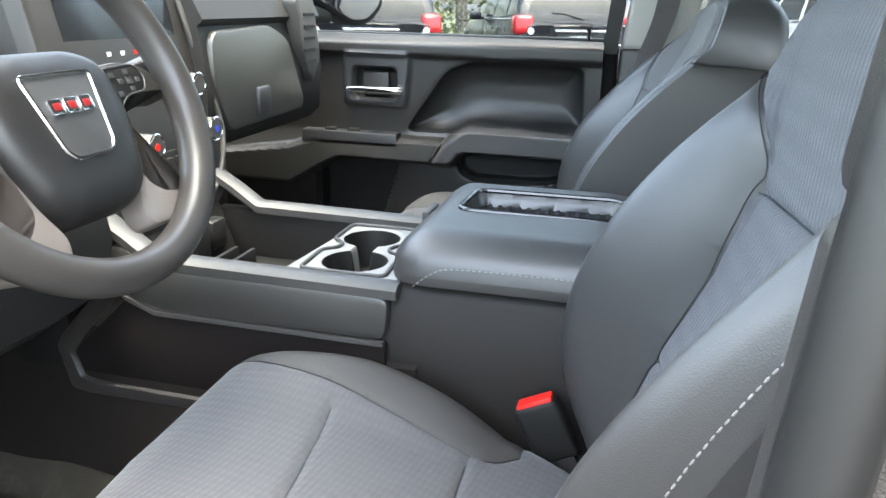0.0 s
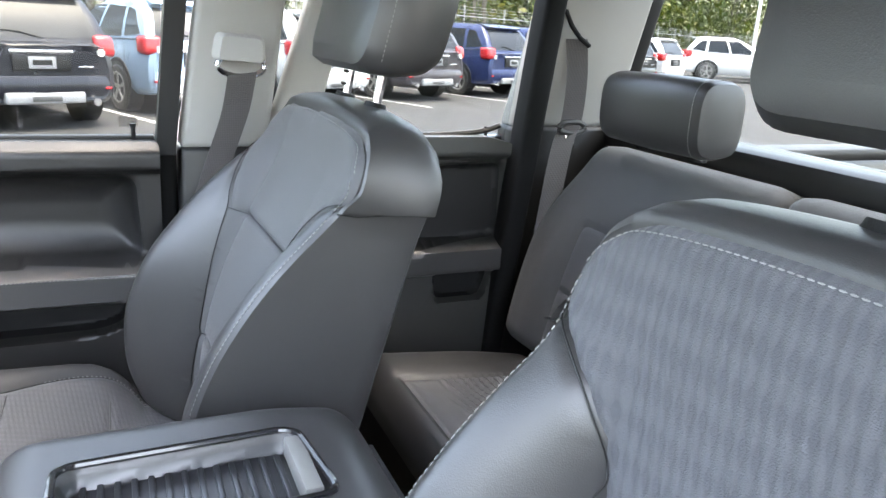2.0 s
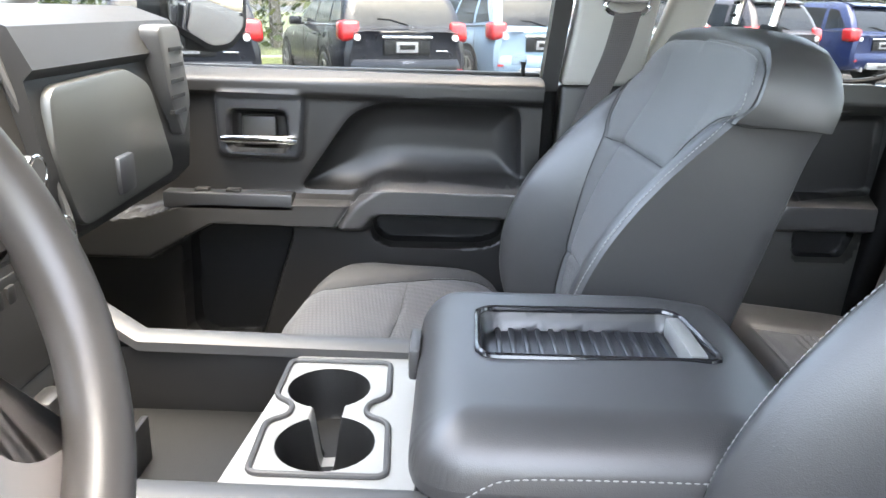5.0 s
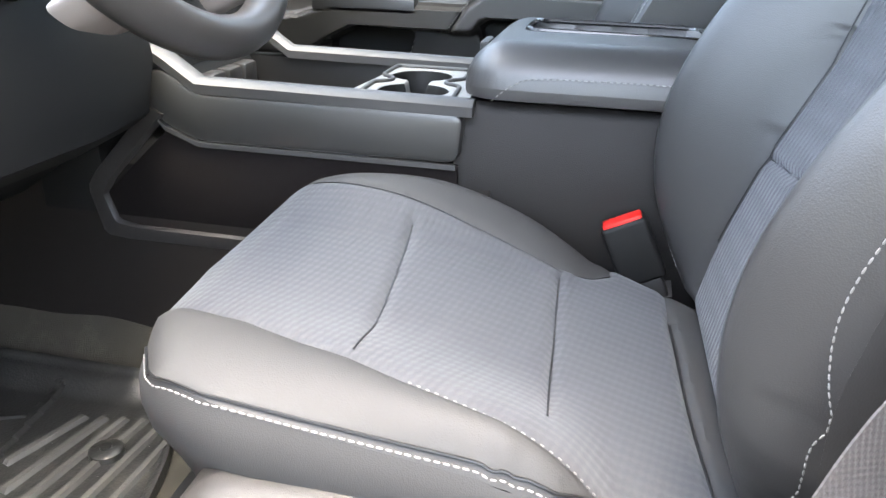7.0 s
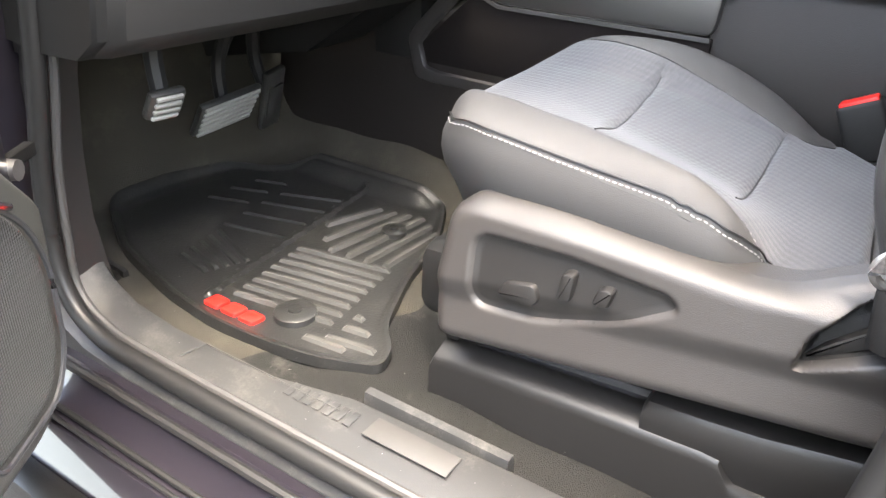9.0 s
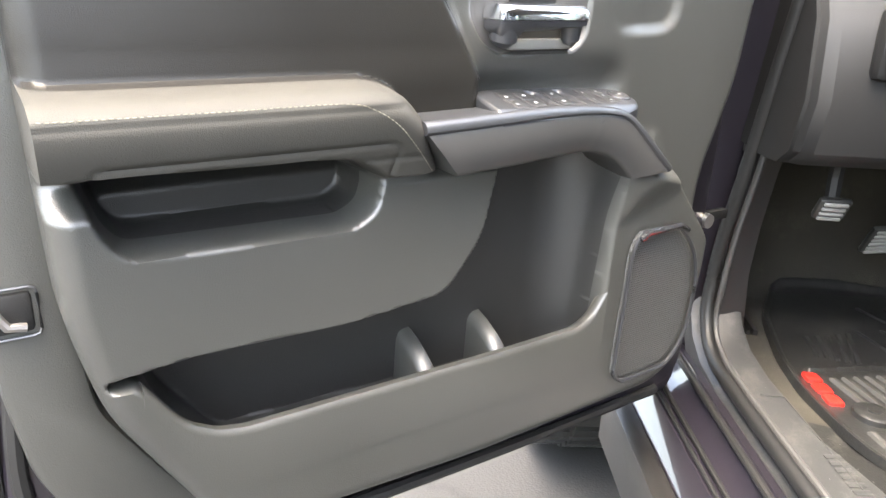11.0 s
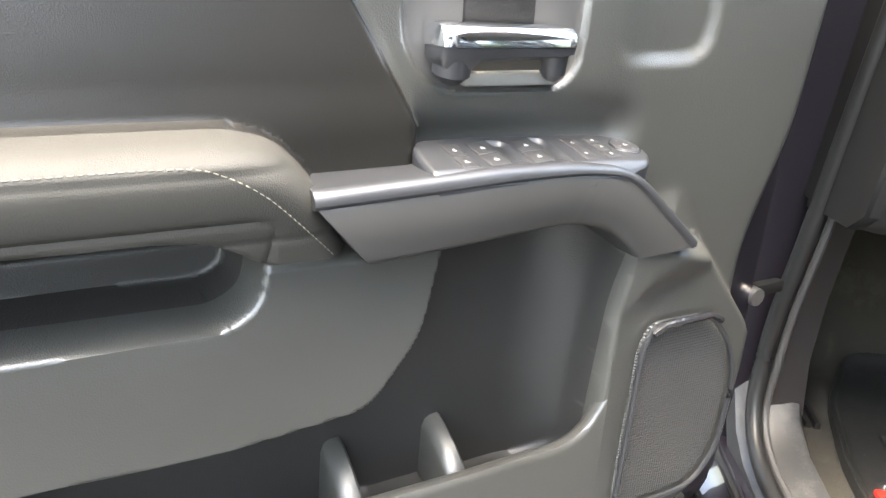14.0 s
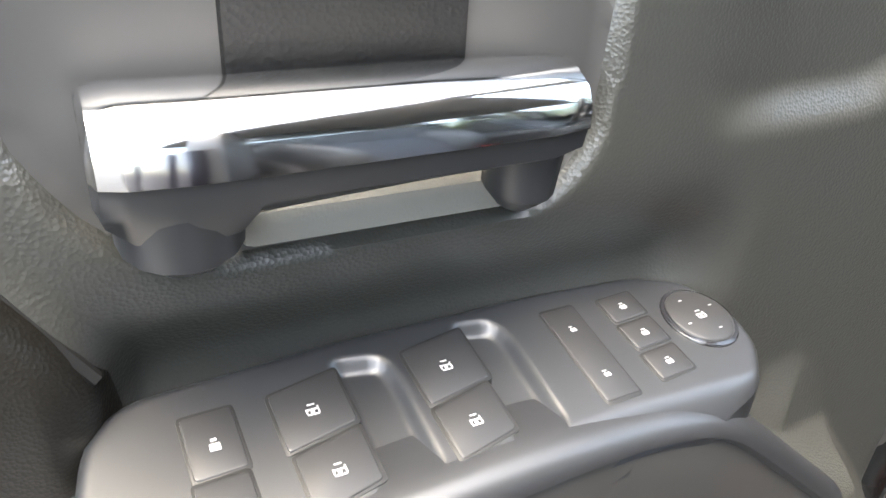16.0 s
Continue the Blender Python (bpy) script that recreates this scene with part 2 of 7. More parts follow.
dusty(CARPET, (0.085, 0.078, 0.058), 0.62, 0.95, 11)
# Floor by the seat: a darker base than the carpet, with pale dust.
FLOORING = material("dark_dusty_floor", (0.0085, 0.0085, 0.0078), 0.8, 0, 1.0, 700, 0.5, 9, spec=0.3)
dusty(FLOORING, (0.10, 0.097, 0.086), 0.66, 0.92, 9)
dusty(RUBBER, (0.09, 0.086, 0.074), 0.60, 0.98, 6)
dusty(SILLMAT, (0.14, 0.135, 0.12), 0.62, 0.95, 8)

# ---- mesh helpers ----
def thing(name, label, category, m=None, group="", kind=""):
    ob = new(name)
    ob.empty_display_size = 0.1
    if m is not None:
        ob.matrix_basis = m
    return tagged(ob, label, category, group, kind)


def mesh_of(name, verts, faces, mat, smooth=True, sharp=40):
    me = bpy.data.meshes.new(name)
    me.from_pydata([tuple(v) for v in verts], [], [tuple(int(i) for i in f) for f in faces])
    me.materials.append(mat)
    if smooth:
        me.shade_smooth()
        me.set_sharp_from_angle(angle=radians(sharp))
    return me


def part(name, data, mat, parent, label=""):
    """data: a bmesh, a mesh or (verts, faces). Links it as one mesh under a thing or a part."""
    if isinstance(data, bmesh.types.BMesh):
        bmesh.ops.recalc_face_normals(data, faces=data.faces)
        me = bpy.data.meshes.new(name)
        data.to_mesh(me)
        data.free()
        me.materials.append(mat)
        me.shade_smooth()
        me.set_sharp_from_angle(angle=radians(40))
    elif isinstance(data, tuple):
        me = mesh_of(name, data[0], data[1], mat)
    else:
        me = data
    ob = new(name, me)
    ob.parent = parent
    return tagged(ob, label)


def solid(name, data, mat, label, category, kind="", group="", m=None):
    """A thing that is one mesh."""
    ob = part(name, data, mat, None, label)
    if m is not None:
        ob.matrix_basis = m
    return tagged(ob, "", category, group, kind)


def rbox(x0, x1, y0, y1, z0, z1, r=0.006, seg=2, bm=None):
    bm = bm or bmesh.new()
    made = bmesh.ops.create_cube(bm, size=1.0)["verts"]
    for v in made:
        v.co = Vector((x0 + (v.co.x + 0.5) * (x1 - x0), y0 + (v.co.y + 0.5) * (y1 - y0), z0 + (v.co.z + 0.5) * (z1 - z0)))
    if r:
        edges = list({e for v in made for e in v.link_edges})
        bmesh.ops.bevel(bm, geom=edges, offset=r, segments=seg, affect="EDGES", profile=0.5, clamp_overlap=True)
    return bm


def fillet(poly, r, n=5):
    """A closed outline with its corners rounded."""
    out, k = [], len(poly)
    for i in range(k):
        a, b, c = (np.array(poly[(i + j) % k], float) for j in (-1, 0, 1))
        la, lc = np.linalg.norm(a - b), np.linalg.norm(c - b)
        d = min(r, 0.45 * la, 0.45 * lc)
        p, q = b + (a - b) / la * d, b + (c - b) / lc * d
        out += [tuple((1 - t) ** 2 * p + 2 * t * (1 - t) * b + t * t * q) for t in np.linspace(0, 1, n)]
    return out


def sdf(poly, a, b):
    """Signed distance to a closed outline (inside: minus) and the nearest point on it."""
    pts = np.array(poly, float)
    best, na, nb = np.full(a.shape, 1e9), np.zeros(a.shape), np.zeros(a.shape)
    inside = np.zeros(a.shape, bool)
    for (x0, y0), (x1, y1) in zip(pts, np.roll(pts, -1, 0)):
        ex, ey = x1 - x0, y1 - y0
        t = np.clip(((a - x0) * ex + (b - y0) * ey) / max(ex * ex + ey * ey, 1e-12), 0, 1)
        px, py = x0 + t * ex, y0 + t * ey
        d = np.hypot(a - px, b - py)
        near = d < best
        best, na, nb = np.where(near, d, best), np.where(near, px, na), np.where(near, py, nb)
        if y0 != y1:
            inside ^= ((y0 > b) != (y1 > b)) & (a < (x1 - x0) * (b - y0) / (y1 - y0) + x0)
    return np.where(inside, -best, best), na, nb


def ramp(d, lo, hi):
    t = np.clip((d - lo) / (hi - lo), 0, 1)
    return t * t * (3 - 2 * t)


def within(poly, a, b, r):
    """1 inside an outline, 0 outside, with a soft edge of width 2 r."""
    return 1 - ramp(sdf(poly, a, b)[0], -r, r)


def roll(poly, a, b, r, drop):
    """How far a padded edge falls away towards its outline."""
    d = np.clip(-sdf(poly, a, b)[0] / r, 0, 1)
    return drop * (1 - np.sqrt(np.clip(1 - (1 - d) ** 2, 0, 1)))


def surface(parent, outline, height, res, place, regions, skirt=0.0, seam=(0.003, 0.004), flip=False, side=None, taper=((0.0, 0.0), (0.5, 0.0), (0.85, 0.001), (0.96, 0.005), (1.0, 0.013))):
    """A moulded or padded surface over an outline in the plane (a, b), raised by height(a, b), set in space by place(a, b, c).
    regions: (name, outline or None for the rest, material, label); each becomes a part, and a seam runs along its edge.
    skirt: how far its rim goes back; side: (name, material, label) of the rim and back as a part of their own."""
    o = np.array(outline, float)
    a0, b0 = o.min(0) - res
    na, nb = np.ceil((o.max(0) + res - o.min(0) + res) / res).astype(int)
    A, B = np.meshgrid(a0 + np.arange(na + 1) * res, b0 + np.arange(nb + 1) * res, indexing="ij")
    ca, cb = A[:-1, :-1] + res / 2, B[:-1, :-1] + res / 2
    used = sdf(outline, ca, cb)[0] < 0
    padded = np.pad(used, 1)
    touch = np.stack([padded[:-1, :-1], padded[1:, :-1], padded[:-1, 1:], padded[1:, 1:]])
    rim = touch.any(0) & ~touch.all(0)
    for _, poly, *_ in regions:
        if poly is not None:
            d, pa, pb = sdf(poly, A, B)
            near = (np.abs(d) < 0.76 * res) & ~rim
            A, B = np.where(near, pa, A), np.where(near, pb, B)
    _, pa, pb = sdf(outline, A, B)
    A, B = np.where(rim, pa, A), np.where(rim, pb, B)
    C = height(A, B)
    for _, poly, *_ in regions:
        if poly is not None and seam[0]:
            C = C - seam[0] * np.exp(-((sdf(poly, A, B)[0] / seam[1]) ** 2))
    P = np.stack(place(A, B, C), -1)
    index = np.full(A.shape, -1)
    which = np.full(used.shape, -1)
    mids = [ca, cb]
    left = used.copy()
    owners = [None] * len(regions)
    for k, (_, poly, *_) in enumerate(regions):
        mine = left if poly is None else left & (sdf(poly, *mids)[0] < 0)
        owners[k] = mine
        left = left & ~mine
    made, rims = [], []
    for (name, poly, mat, label), mine in zip(regions, owners):
        i, j = np.nonzero(mine)
        if not len(i):
            continue
        ids = np.full(A.shape, -1)
        corners = [(i, j), (i + 1, j), (i + 1, j + 1), (i, j + 1)]
        for c in corners:
            ids[c] = 0
        order = np.nonzero(ids == 0)
        ids[order] = np.arange(len(order[0]))
        quads = np.stack([ids[c] for c in corners], 1)
        if flip:
            quads = quads[:, ::-1]
        verts, faces, uvs = P[order].tolist(), quads.tolist(), np.stack([A[order], B[order]], 1)
        if skirt:
            edges = []
            for di, dj, p, q in ((-1, 0, 0, 3), (1, 0, 1, 2), (0, -1, 0, 1), (0, 1, 3, 2)):
                out = ~padded[1 + i + di, 1 + j + dj]
                edges += [(quads[n, 3 - p] if flip else quads[n, p], quads[n, 3 - q] if flip else quads[n, q]) for n in np.nonzero(out)[0]]
            low = np.stack(place(A, B, np.full(A.shape, -skirt)), -1)[order]
            if side:
                top = P[order]
                rims += [(top[e[0]], top[e[1]], low[e[1]], low[e[0]]) for e in edges]
                edges = []
            seen = {}
            for e in edges:
                four = []
                for v in e:
                    if v not in seen:
                        seen[v] = (len(verts), len(verts) + 1)
                        verts += [verts[v], low[v].tolist()]
                    four.append(seen[v])
                faces.append((four[0][0], four[1][0], four[1][1], four[0][1]))
            uvs = np.concatenate([uvs, np.zeros((len(verts) - len(uvs), 2))])
        me = mesh_of(name, verts, faces, mat, sharp=50)
        layer = me.uv_layers.new(name="UVMap")
        loops = np.empty(len(me.loops), np.int32)
        me.loops.foreach_get("vertex_index", loops)
        layer.data.foreach_set("uv", uvs[loops].ravel().astype(np.float32))
        made.append(part(name, me, mat, parent, label))
    if side:
        ring = []
        for p, q in zip(outline, outline[1:] + outline[:1]):
            steps = max(1, int(math.dist(p, q) / 0.012))
            ring += [(p[0] + (q[0] - p[0]) * t / steps, p[1] + (q[1] - p[1]) * t / steps) for t in range(steps)]
        ra, rb = (np.array(v) for v in zip(*ring))
        ca, cb = ra.mean(), rb.mean()
        top = height(ra, rb)
        depth = skirt + top
        rows = []
        for share, inset in taper:
            k = 1 - inset / 0.2
            rows.append(np.stack(place(ca + (ra - ca) * k, cb + (rb - cb) * k, top - depth * share), -1).tolist())
        bm = loft(rows, False)
        bm.verts.ensure_lookup_table()
        bm.faces.new([bm.verts[len(ring) * (len(taper) - 1) + v] for v in range(len(ring))])
        made.append(part(side[0], bm, side[1], parent, side[2]))
    return made


def extrude(poly, lo, hi, place, r=0.003):
    """A plate: an outline in (a, b) from depth lo to hi, its far edge rounded off."""
    p = np.array(poly, float)
    c = p.mean(0)
    rings = []
    for inset, d in ((0, lo), (0, hi - r), (0.3 * r, hi - 0.3 * r), (r, hi)):
        nrm = np.roll(p, -1, 0) - np.roll(p, 1, 0)
        nrm = np.stack([nrm[:, 1], -nrm[:, 0]], 1) / np.maximum(np.linalg.norm(nrm, axis=1, keepdims=True), 1e-9)
        area = np.sum(p[:, 0] * np.roll(p[:, 1], -1) - np.roll(p[:, 0], -1) * p[:, 1])
        q = p - nrm * inset * np.sign(area)
        rings.append([place(x, y, d) for x, y in q])
    return loft(rings, True)


def loft(rings, caps=True, closed=True):
    """A skin over rings of points, all with as many."""
    bm = bmesh.new()
    vs = [[bm.verts.new(p) for p in ring] for ring in rings]
    n = len(vs[0])
    for r0, r1 in zip(vs, vs[1:]):
        for i in range(n if closed else n - 1):
            bm.faces.new((r0[i], r0[(i + 1) % n], r1[(i + 1) % n], r1[i]))
    if caps and closed:
        bm.faces.new(vs[0][::-1]), bm.faces.new(vs[-1])
    return bm


def tube(points, r, n=8, closed=False, flat=1.0, up=(0, 0, 1)):
    """A bar or bead along a line. r: one radius or one for each point."""
    p = [Vector(q) for q in points]
    k = len(p)
    rings = []
    for i in range(k):
        a, b = (p[i - 1], p[(i + 1) % k]) if closed else (p[max(i - 1, 0)], p[min(i + 1, k - 1)])
        t = (b - a).normalized()
        s = t.cross(Vector(up))
        s = (s if s.length > 1e-4 else t.cross(Vector((1, 0, 0)))).normalized()
        u = s.cross(t).normalized()
        rad = r[i] if isinstance(r, (list, tuple)) else r
        rings.append([p[i] + rad * (math.cos(6.28318 * j / n) * s + flat * math.sin(6.28318 * j / n) * u) for j in range(n)])
    if closed:
        rings.append(rings[0])
        bm = loft(rings, False)
        bmesh.ops.remove_doubles(bm, verts=bm.verts, dist=1e-6)
        return bm
    return loft(rings, True)


def curve(points, n=24, closed=False):
    """Points along a smooth line through the ones given."""
    p = [Vector(q) for q in points]
    k, out = len(p), []
    spans = k if closed else k - 1
    for s in range(spans):
        q = [p[(s + d) % k] if closed else p[min(max(s + d, 0), k - 1)] for d in (-1, 0, 1, 2)]
        for j in range(max(2, n // spans)):
            t = j / max(2, n // spans)
            out.append(0.5 * ((2 * q[1]) + (q[2] - q[0]) * t + (2 * q[0] - 5 * q[1] + 4 * q[2] - q[3]) * t * t + (3 * q[1] - q[0] - 3 * q[2] + q[3]) * t ** 3))
    return out if closed else out + [p[-1]]


def stitches(points, dash=0.0042, gap=0.0018, r=0.0007):
    """A row of thread stitches along a line."""
    p = [Vector(q) for q in points]
    lengths = [0.0]
    for a, b in zip(p, p[1:]):
        lengths.append(lengths[-1] + (b - a).length)

    def at(s):
        for i in range(len(p) - 1):
            if s <= lengths[i + 1]:
                return p[i].lerp(p[i + 1], (s - lengths[i]) / max(lengths[i + 1] - lengths[i], 1e-9))
        return p[-1]

    verts, faces, s = [], [], 0.0
    while s + dash < lengths[-1]:
        a, b = at(s), at(s + dash)
        t = (b - a).normalized()
        side = t.orthogonal().normalized()
        other = t.cross(side)
        k = len(verts)
        for c, rad in ((a, 0.5 * r), (a.lerp(b, 0.25), r), (a.lerp(b, 0.75), r), (b, 0.5 * r)):
            verts += [c + rad * side, c + rad * other, c - rad * side, c - rad * other]
        for q in range(3):
            for j in range(4):
                faces.append((k + 4 * q + j, k + 4 * q + (j + 1) % 4, k + 4 * q + 4 + (j + 1) % 4, k + 4 * q + 4 + j))
        s += dash + gap
    return verts, faces


# ---- ground and cab ----
def ground_sheet():
    verts, faces = [(-400, -400, 0), (400, -400, 0), (400, 400, 0), (-400, 400, 0)], [(0, 1, 2, 3)]
    solid("ground", (verts, faces), ASPHALT, "worn grey asphalt of the car park", "ground", "structure")


ground_sheet()


def plate(name, x0, x1, y0, y1, z0, z1, mat, label, category, r=0.006):
    return solid(name, rbox(x0, x1, y0, y1, z0, z1, r), mat, label, category, "structure")


def slab(x0, x1, y0, y1, z):
    return [(x0, y0, z), (x1, y0, z), (x1, y1, z), (x0, y1, z)]


def pillar(name, ring_low, ring_high, mat, label):
    bm = loft([ring_low, ring_high])
    bmesh.ops.bevel(bm, geom=list(bm.edges), offset=0.012, segments=3, affect="EDGES", profile=0.5, clamp_overlap=True)
    return solid(name, bm, mat, label, "pillar", "structure")


def carpet_floor():
    """Floor carpet: flat, rising into the toe board ahead and against the tunnel in the middle."""
    def h(a, b):
        z = 0.556 + 0.42 * ramp(-a, 1.01, 1.20)
        z = z + 0.15 * np.exp(-(((b - 0.02) / 0.20) ** 4)) * (1 - 0.4 * ramp(a, -0.7, -0.4))
        wobble = np.sin(a * 31 + 2 * np.sin(b * 17)) * np.sin(b * 27 + a * 9)
        return z + 0.004 * wobble

    root = thing("cab_floor", "dirty brown-black carpet of the cab floor", "floor", None, "", "structure")
    surface(root, [(-1.175, -0.755), (0.99, -0.755), (0.99, 0.84), (-1.175, 0.84)], h, 0.02, lambda a, b, c: (a, b, c), [("seat_side_floor", [(-0.60, -0.80), (-0.46, -0.52), (-0.50, -0.20), (1.1, -0.20), (1.1, -0.80)], FLOORING, "darker floor under the seat with pale dust"), ("carpet", None, CARPET, "worn dusty carpet")], 0, seam=(0, 1))


carpet_floor()
plate("under_floor", -1.2, 1.02, -0.72, 0.86, 0.42, 0.50, DARK, "black underside of the cab", "floor", 0)
plate("cab_roof", -0.42, 1.05, -0.72, 0.78, 1.68, 1.72, STONE, "light grey cloth headliner under the roof", "ceiling", 0.01)
plate("cab_rear_wall", 0.965, 1.02, -0.86, 0.90, 0.50, 1.255, BLACK, "black rear wall of the cab below the back window", "wall")
plate("firewall", -1.22, -1.18, -0.86, 0.90, 0.45, 1.25, DARK, "black firewall ahead of the pedals", "wall", 0)
plate("rear_window", 0.985, 0.992, -0.80, 0.88, 1.25, 1.70, TINTED_CLEAR, "clear back window of the cab", "window", 0)
solid("windscreen", loft([slab(-1.45, -1.44, -0.74, 0.78, 1.24), slab(-0.44, -0.43, -0.66, 0.70, 1.70)]), GLASS, "clear raked windscreen", "window", "structure")
pillar("b_pillar", slab(-0.012, 0.14, 0.795, 0.86, 1.21), slab(0.055, 0.19, 0.715, 0.78, 1.70), STONE, "light grey centre pillar trim")
pillar("b_pillar_rear", slab(0.135, 0.225, 0.82, 0.86, 1.21), slab(0.275, 0.34, 0.735, 0.78, 1.70), STONE, "light grey rear half of the centre pillar")
pillar("b_pillar_base", slab(-0.035, 0.20, 0.795, 0.87, 0.55), slab(-0.012, 0.22, 0.795, 0.87, 1.215), BLACK, "black lower centre pillar trim")
pillar("c_pillar", slab(0.665, 0.93, 0.850, 0.91, 1.24), slab(0.73, 0.97, 0.750, 0.82, 1.70), STONE, "light grey rear pillar trim")
pillar("c_pillar_seal", slab(0.620, 0.667, 0.835, 0.90, 0.60), slab(0.685, 0.735, 0.740, 0.80, 1.70), JAMB, "black rubber seal on the rear pillar")
# Filler strip added to cover a bright slit between door and pillar.
pillar("b_pillar_filler", slab(-0.060, -0.022, 0.80, 0.86, 0.55), slab(-0.055, -0.015, 0.80, 0.86, 1.218), JAMB, "dull black filler strip over a bright slit at the centre pillar")
pillar("c_pillar_base", slab(0.655, 0.98, 0.835, 0.91, 0.55), slab(0.66, 0.98, 0.84, 0.91, 1.245), BLACK, "black lower rear pillar trim")
pillar("back_window_seal", slab(0.93, 0.975, 0.868, 0.905, 1.24), slab(0.965, 1.01, 0.765, 0.80, 1.70), SEAL, "black edge of the back window")
plate("back_window_ledge", 0.90, 0.985, -0.80, 0.86, 1.20, 1.258, BLACK, "black ledge under the back window", "trim", 0.015)
pillar("near_b_pillar", slab(0.04, 0.30, -0.84, -0.74, 0.55), slab(0.105, 0.30, -0.80, -0.715, 1.25), SHIELD, "dark centre pillar beside the open door")
pillar("near_b_pillar_top", slab(0.105, 0.30, -0.80, -0.715, 1.25), slab(0.16, 0.32, -0.73, -0.66, 1.70), SHIELD, "dark grey upper centre pillar")
pillar("near_b_pillar_jamb", slab(0.10, 0.30, -0.90, -0.835, 0.50), slab(0.155, 0.30, -0.875, -0.80, 1.25), PAINT, "dark metallic painted jamb of the centre pillar")
pillar("near_rear_door", slab(0.30, 1.02, -0.93, -0.82, 0.42), slab(0.30, 1.02, -0.90, -0.82, 1.24), PAINT, "dark metallic closed rear door")
pillar("near_c_pillar", slab(0.80, 1.04, -0.88, -0.80, 1.24), slab(0.88, 1.04, -0.76, -0.68, 1.70), STONE, "light grey rear pillar trim")
pillar("a_pillar", slab(-1.35, -1.22, 0.80, 0.88, 1.22), slab(-0.47, -0.37, 0.68, 0.76, 1.70), STONE, "light grey windscreen pillar trim")
pillar("near_a_pillar", slab(-1.35, -1.22, -0.86, -0.78, 1.22), slab(-0.47, -0.37, -0.74, -0.66, 1.70), STONE, "light grey windscreen pillar trim")

def hinge_pillar():
    root = thing("hinge_pillar", "dark painted hinge pillar with black inner trim", "pillar", None, "", "structure")
    part("painted_post", loft([slab(-0.99, -0.815, -0.90, -0.77, 0.45), slab(-0.985, -0.815, -0.89, -0.77, 0.64), slab(-0.98, -0.80, -0.88, -0.77, 0.90), slab(-0.97, -0.73, -0.87, -0.72, 1.25)]), PAINT, root)
    part("kick_panel", loft([slab(-0.86, -0.775, -0.80, -0.745, 0.50), slab(-0.86, -0.790, -0.80, -0.745, 0.60), slab(-0.86, -0.806, -0.80, -0.746, 0.68), slab(-0.86, -0.800, -0.80, -0.746, 0.77), slab(-0.86, -0.782, -0.80, -0.745, 0.865), slab(-0.86, -0.772, -0.795, -0.744, 0.90)]), BLACK, root, "black kick panel trim")
    part("kick_carpet", rbox(-1.18, -0.84, -0.82, -0.752, 0.50, 1.0, 0.01), CARPET, root, "carpeted side of the footwell")
    part("upper_trim", loft([slab(-0.82, -0.766, -0.80, -0.765, 0.895), slab(-0.76, -0.68, -0.80, -0.765, 1.25)]), BLACK, root, "black upper post trim")


hinge_pillar()


def door_sill():
    root = thing("door_sill", "scuffed black plastic door sill with faint raised lettering bars", "sill", None, "", "structure")
    rings = []
    for x, lift, out, inner in ((-0.86, 0.15, 0.0, -0.745), (-0.815, 0.075, 0.0, -0.745), (-0.78, 0.030, 0.0, -0.746), (-0.735, 0.008, 0.0, -0.746), (-0.66, 0.0, 0.0, -0.747), (-0.50, 0.0, 0.0, -0.745), (-0.40, 0.0, 0.0, -0.722), (-0.20, 0.0, 0.0, -0.716), (0.34, 0.0, 0.0, -0.712)):
        prof = [(-0.835, 0.50), (-0.832, 0.548), (-0.818, 0.562), (-0.800, 0.567), (-0.775, 0.570), (inner - 0.016, 0.573), (inner - 0.006, 0.572), (inner, 0.560), (inner + 0.002, 0.50)]
        rings.append([(x, y + out * 0.3, z + lift) for y, z in prof])
    part("sill_plate", loft(rings), SILLMAT, root, "dusty scuffed black plastic")
    part("inner_step", loft([[(x, -0.720, 0.55), (x, -0.716, 0.577), (x, -0.706, 0.578), (x, -0.700, 0.55)] for x in (-0.395, -0.388, -0.228, -0.215)]), SILLMAT, root, "raised inner edge")
    part("badge_plate", rbox(-0.358, -0.255, -0.768, -0.738, 0.5742, 0.5756, 0.0006), SATIN, root, "grey satin badge plate")
    for a, b in (((-0.612, -0.788), (-0.606, -0.754)), ((-0.606, -0.754), (-0.40, -0.752))):
        part("embossed_line", tube([(*a, 0.5732), (*b, 0.5732)], 0.0012, 6), SATIN, root, "fine raised line")
    for k in range(7):
        part("embossed_bar", rbox(-0.47 + 0.014 * k, -0.461 + 0.014 * k, -0.766, -0.744, 0.5722, 0.5735, 0.0005), SILLMAT, root, "raised plain bar")


door_sill()


def rocker_panel():
    root = thing("rocker", "dark metallic rocker panel with a black step edge", "sill", None, "", "structure")
    part("painted_rocker", loft([[(x, y, z) for y, z in ((-0.83, 0.40), (-0.83, 0.545), (-0.845, 0.548), (-0.86, 0.52), (-0.875, 0.505), (-0.90, 0.50), (-0.93, 0.46), (-0.925, 0.38))] for x in (-0.95, -0.9, 0.9, 1.0)]), PAINT, root)
    for y, z, r in ((-0.851, 0.541, 0.006), (-0.883, 0.508, 0.004), (-0.895, 0.505, 0.003)):
        part("moulding", tube([(-0.93, y, z), (0.3, y, z)], r, 8), SEAL, root, "black rubber moulding")
    part("step_edge", rbox(-0.80, 0.8, -0.965, -0.925, 0.36, 0.47, 0.012), BLACK, root, "glossy black lower edge")


rocker_panel()


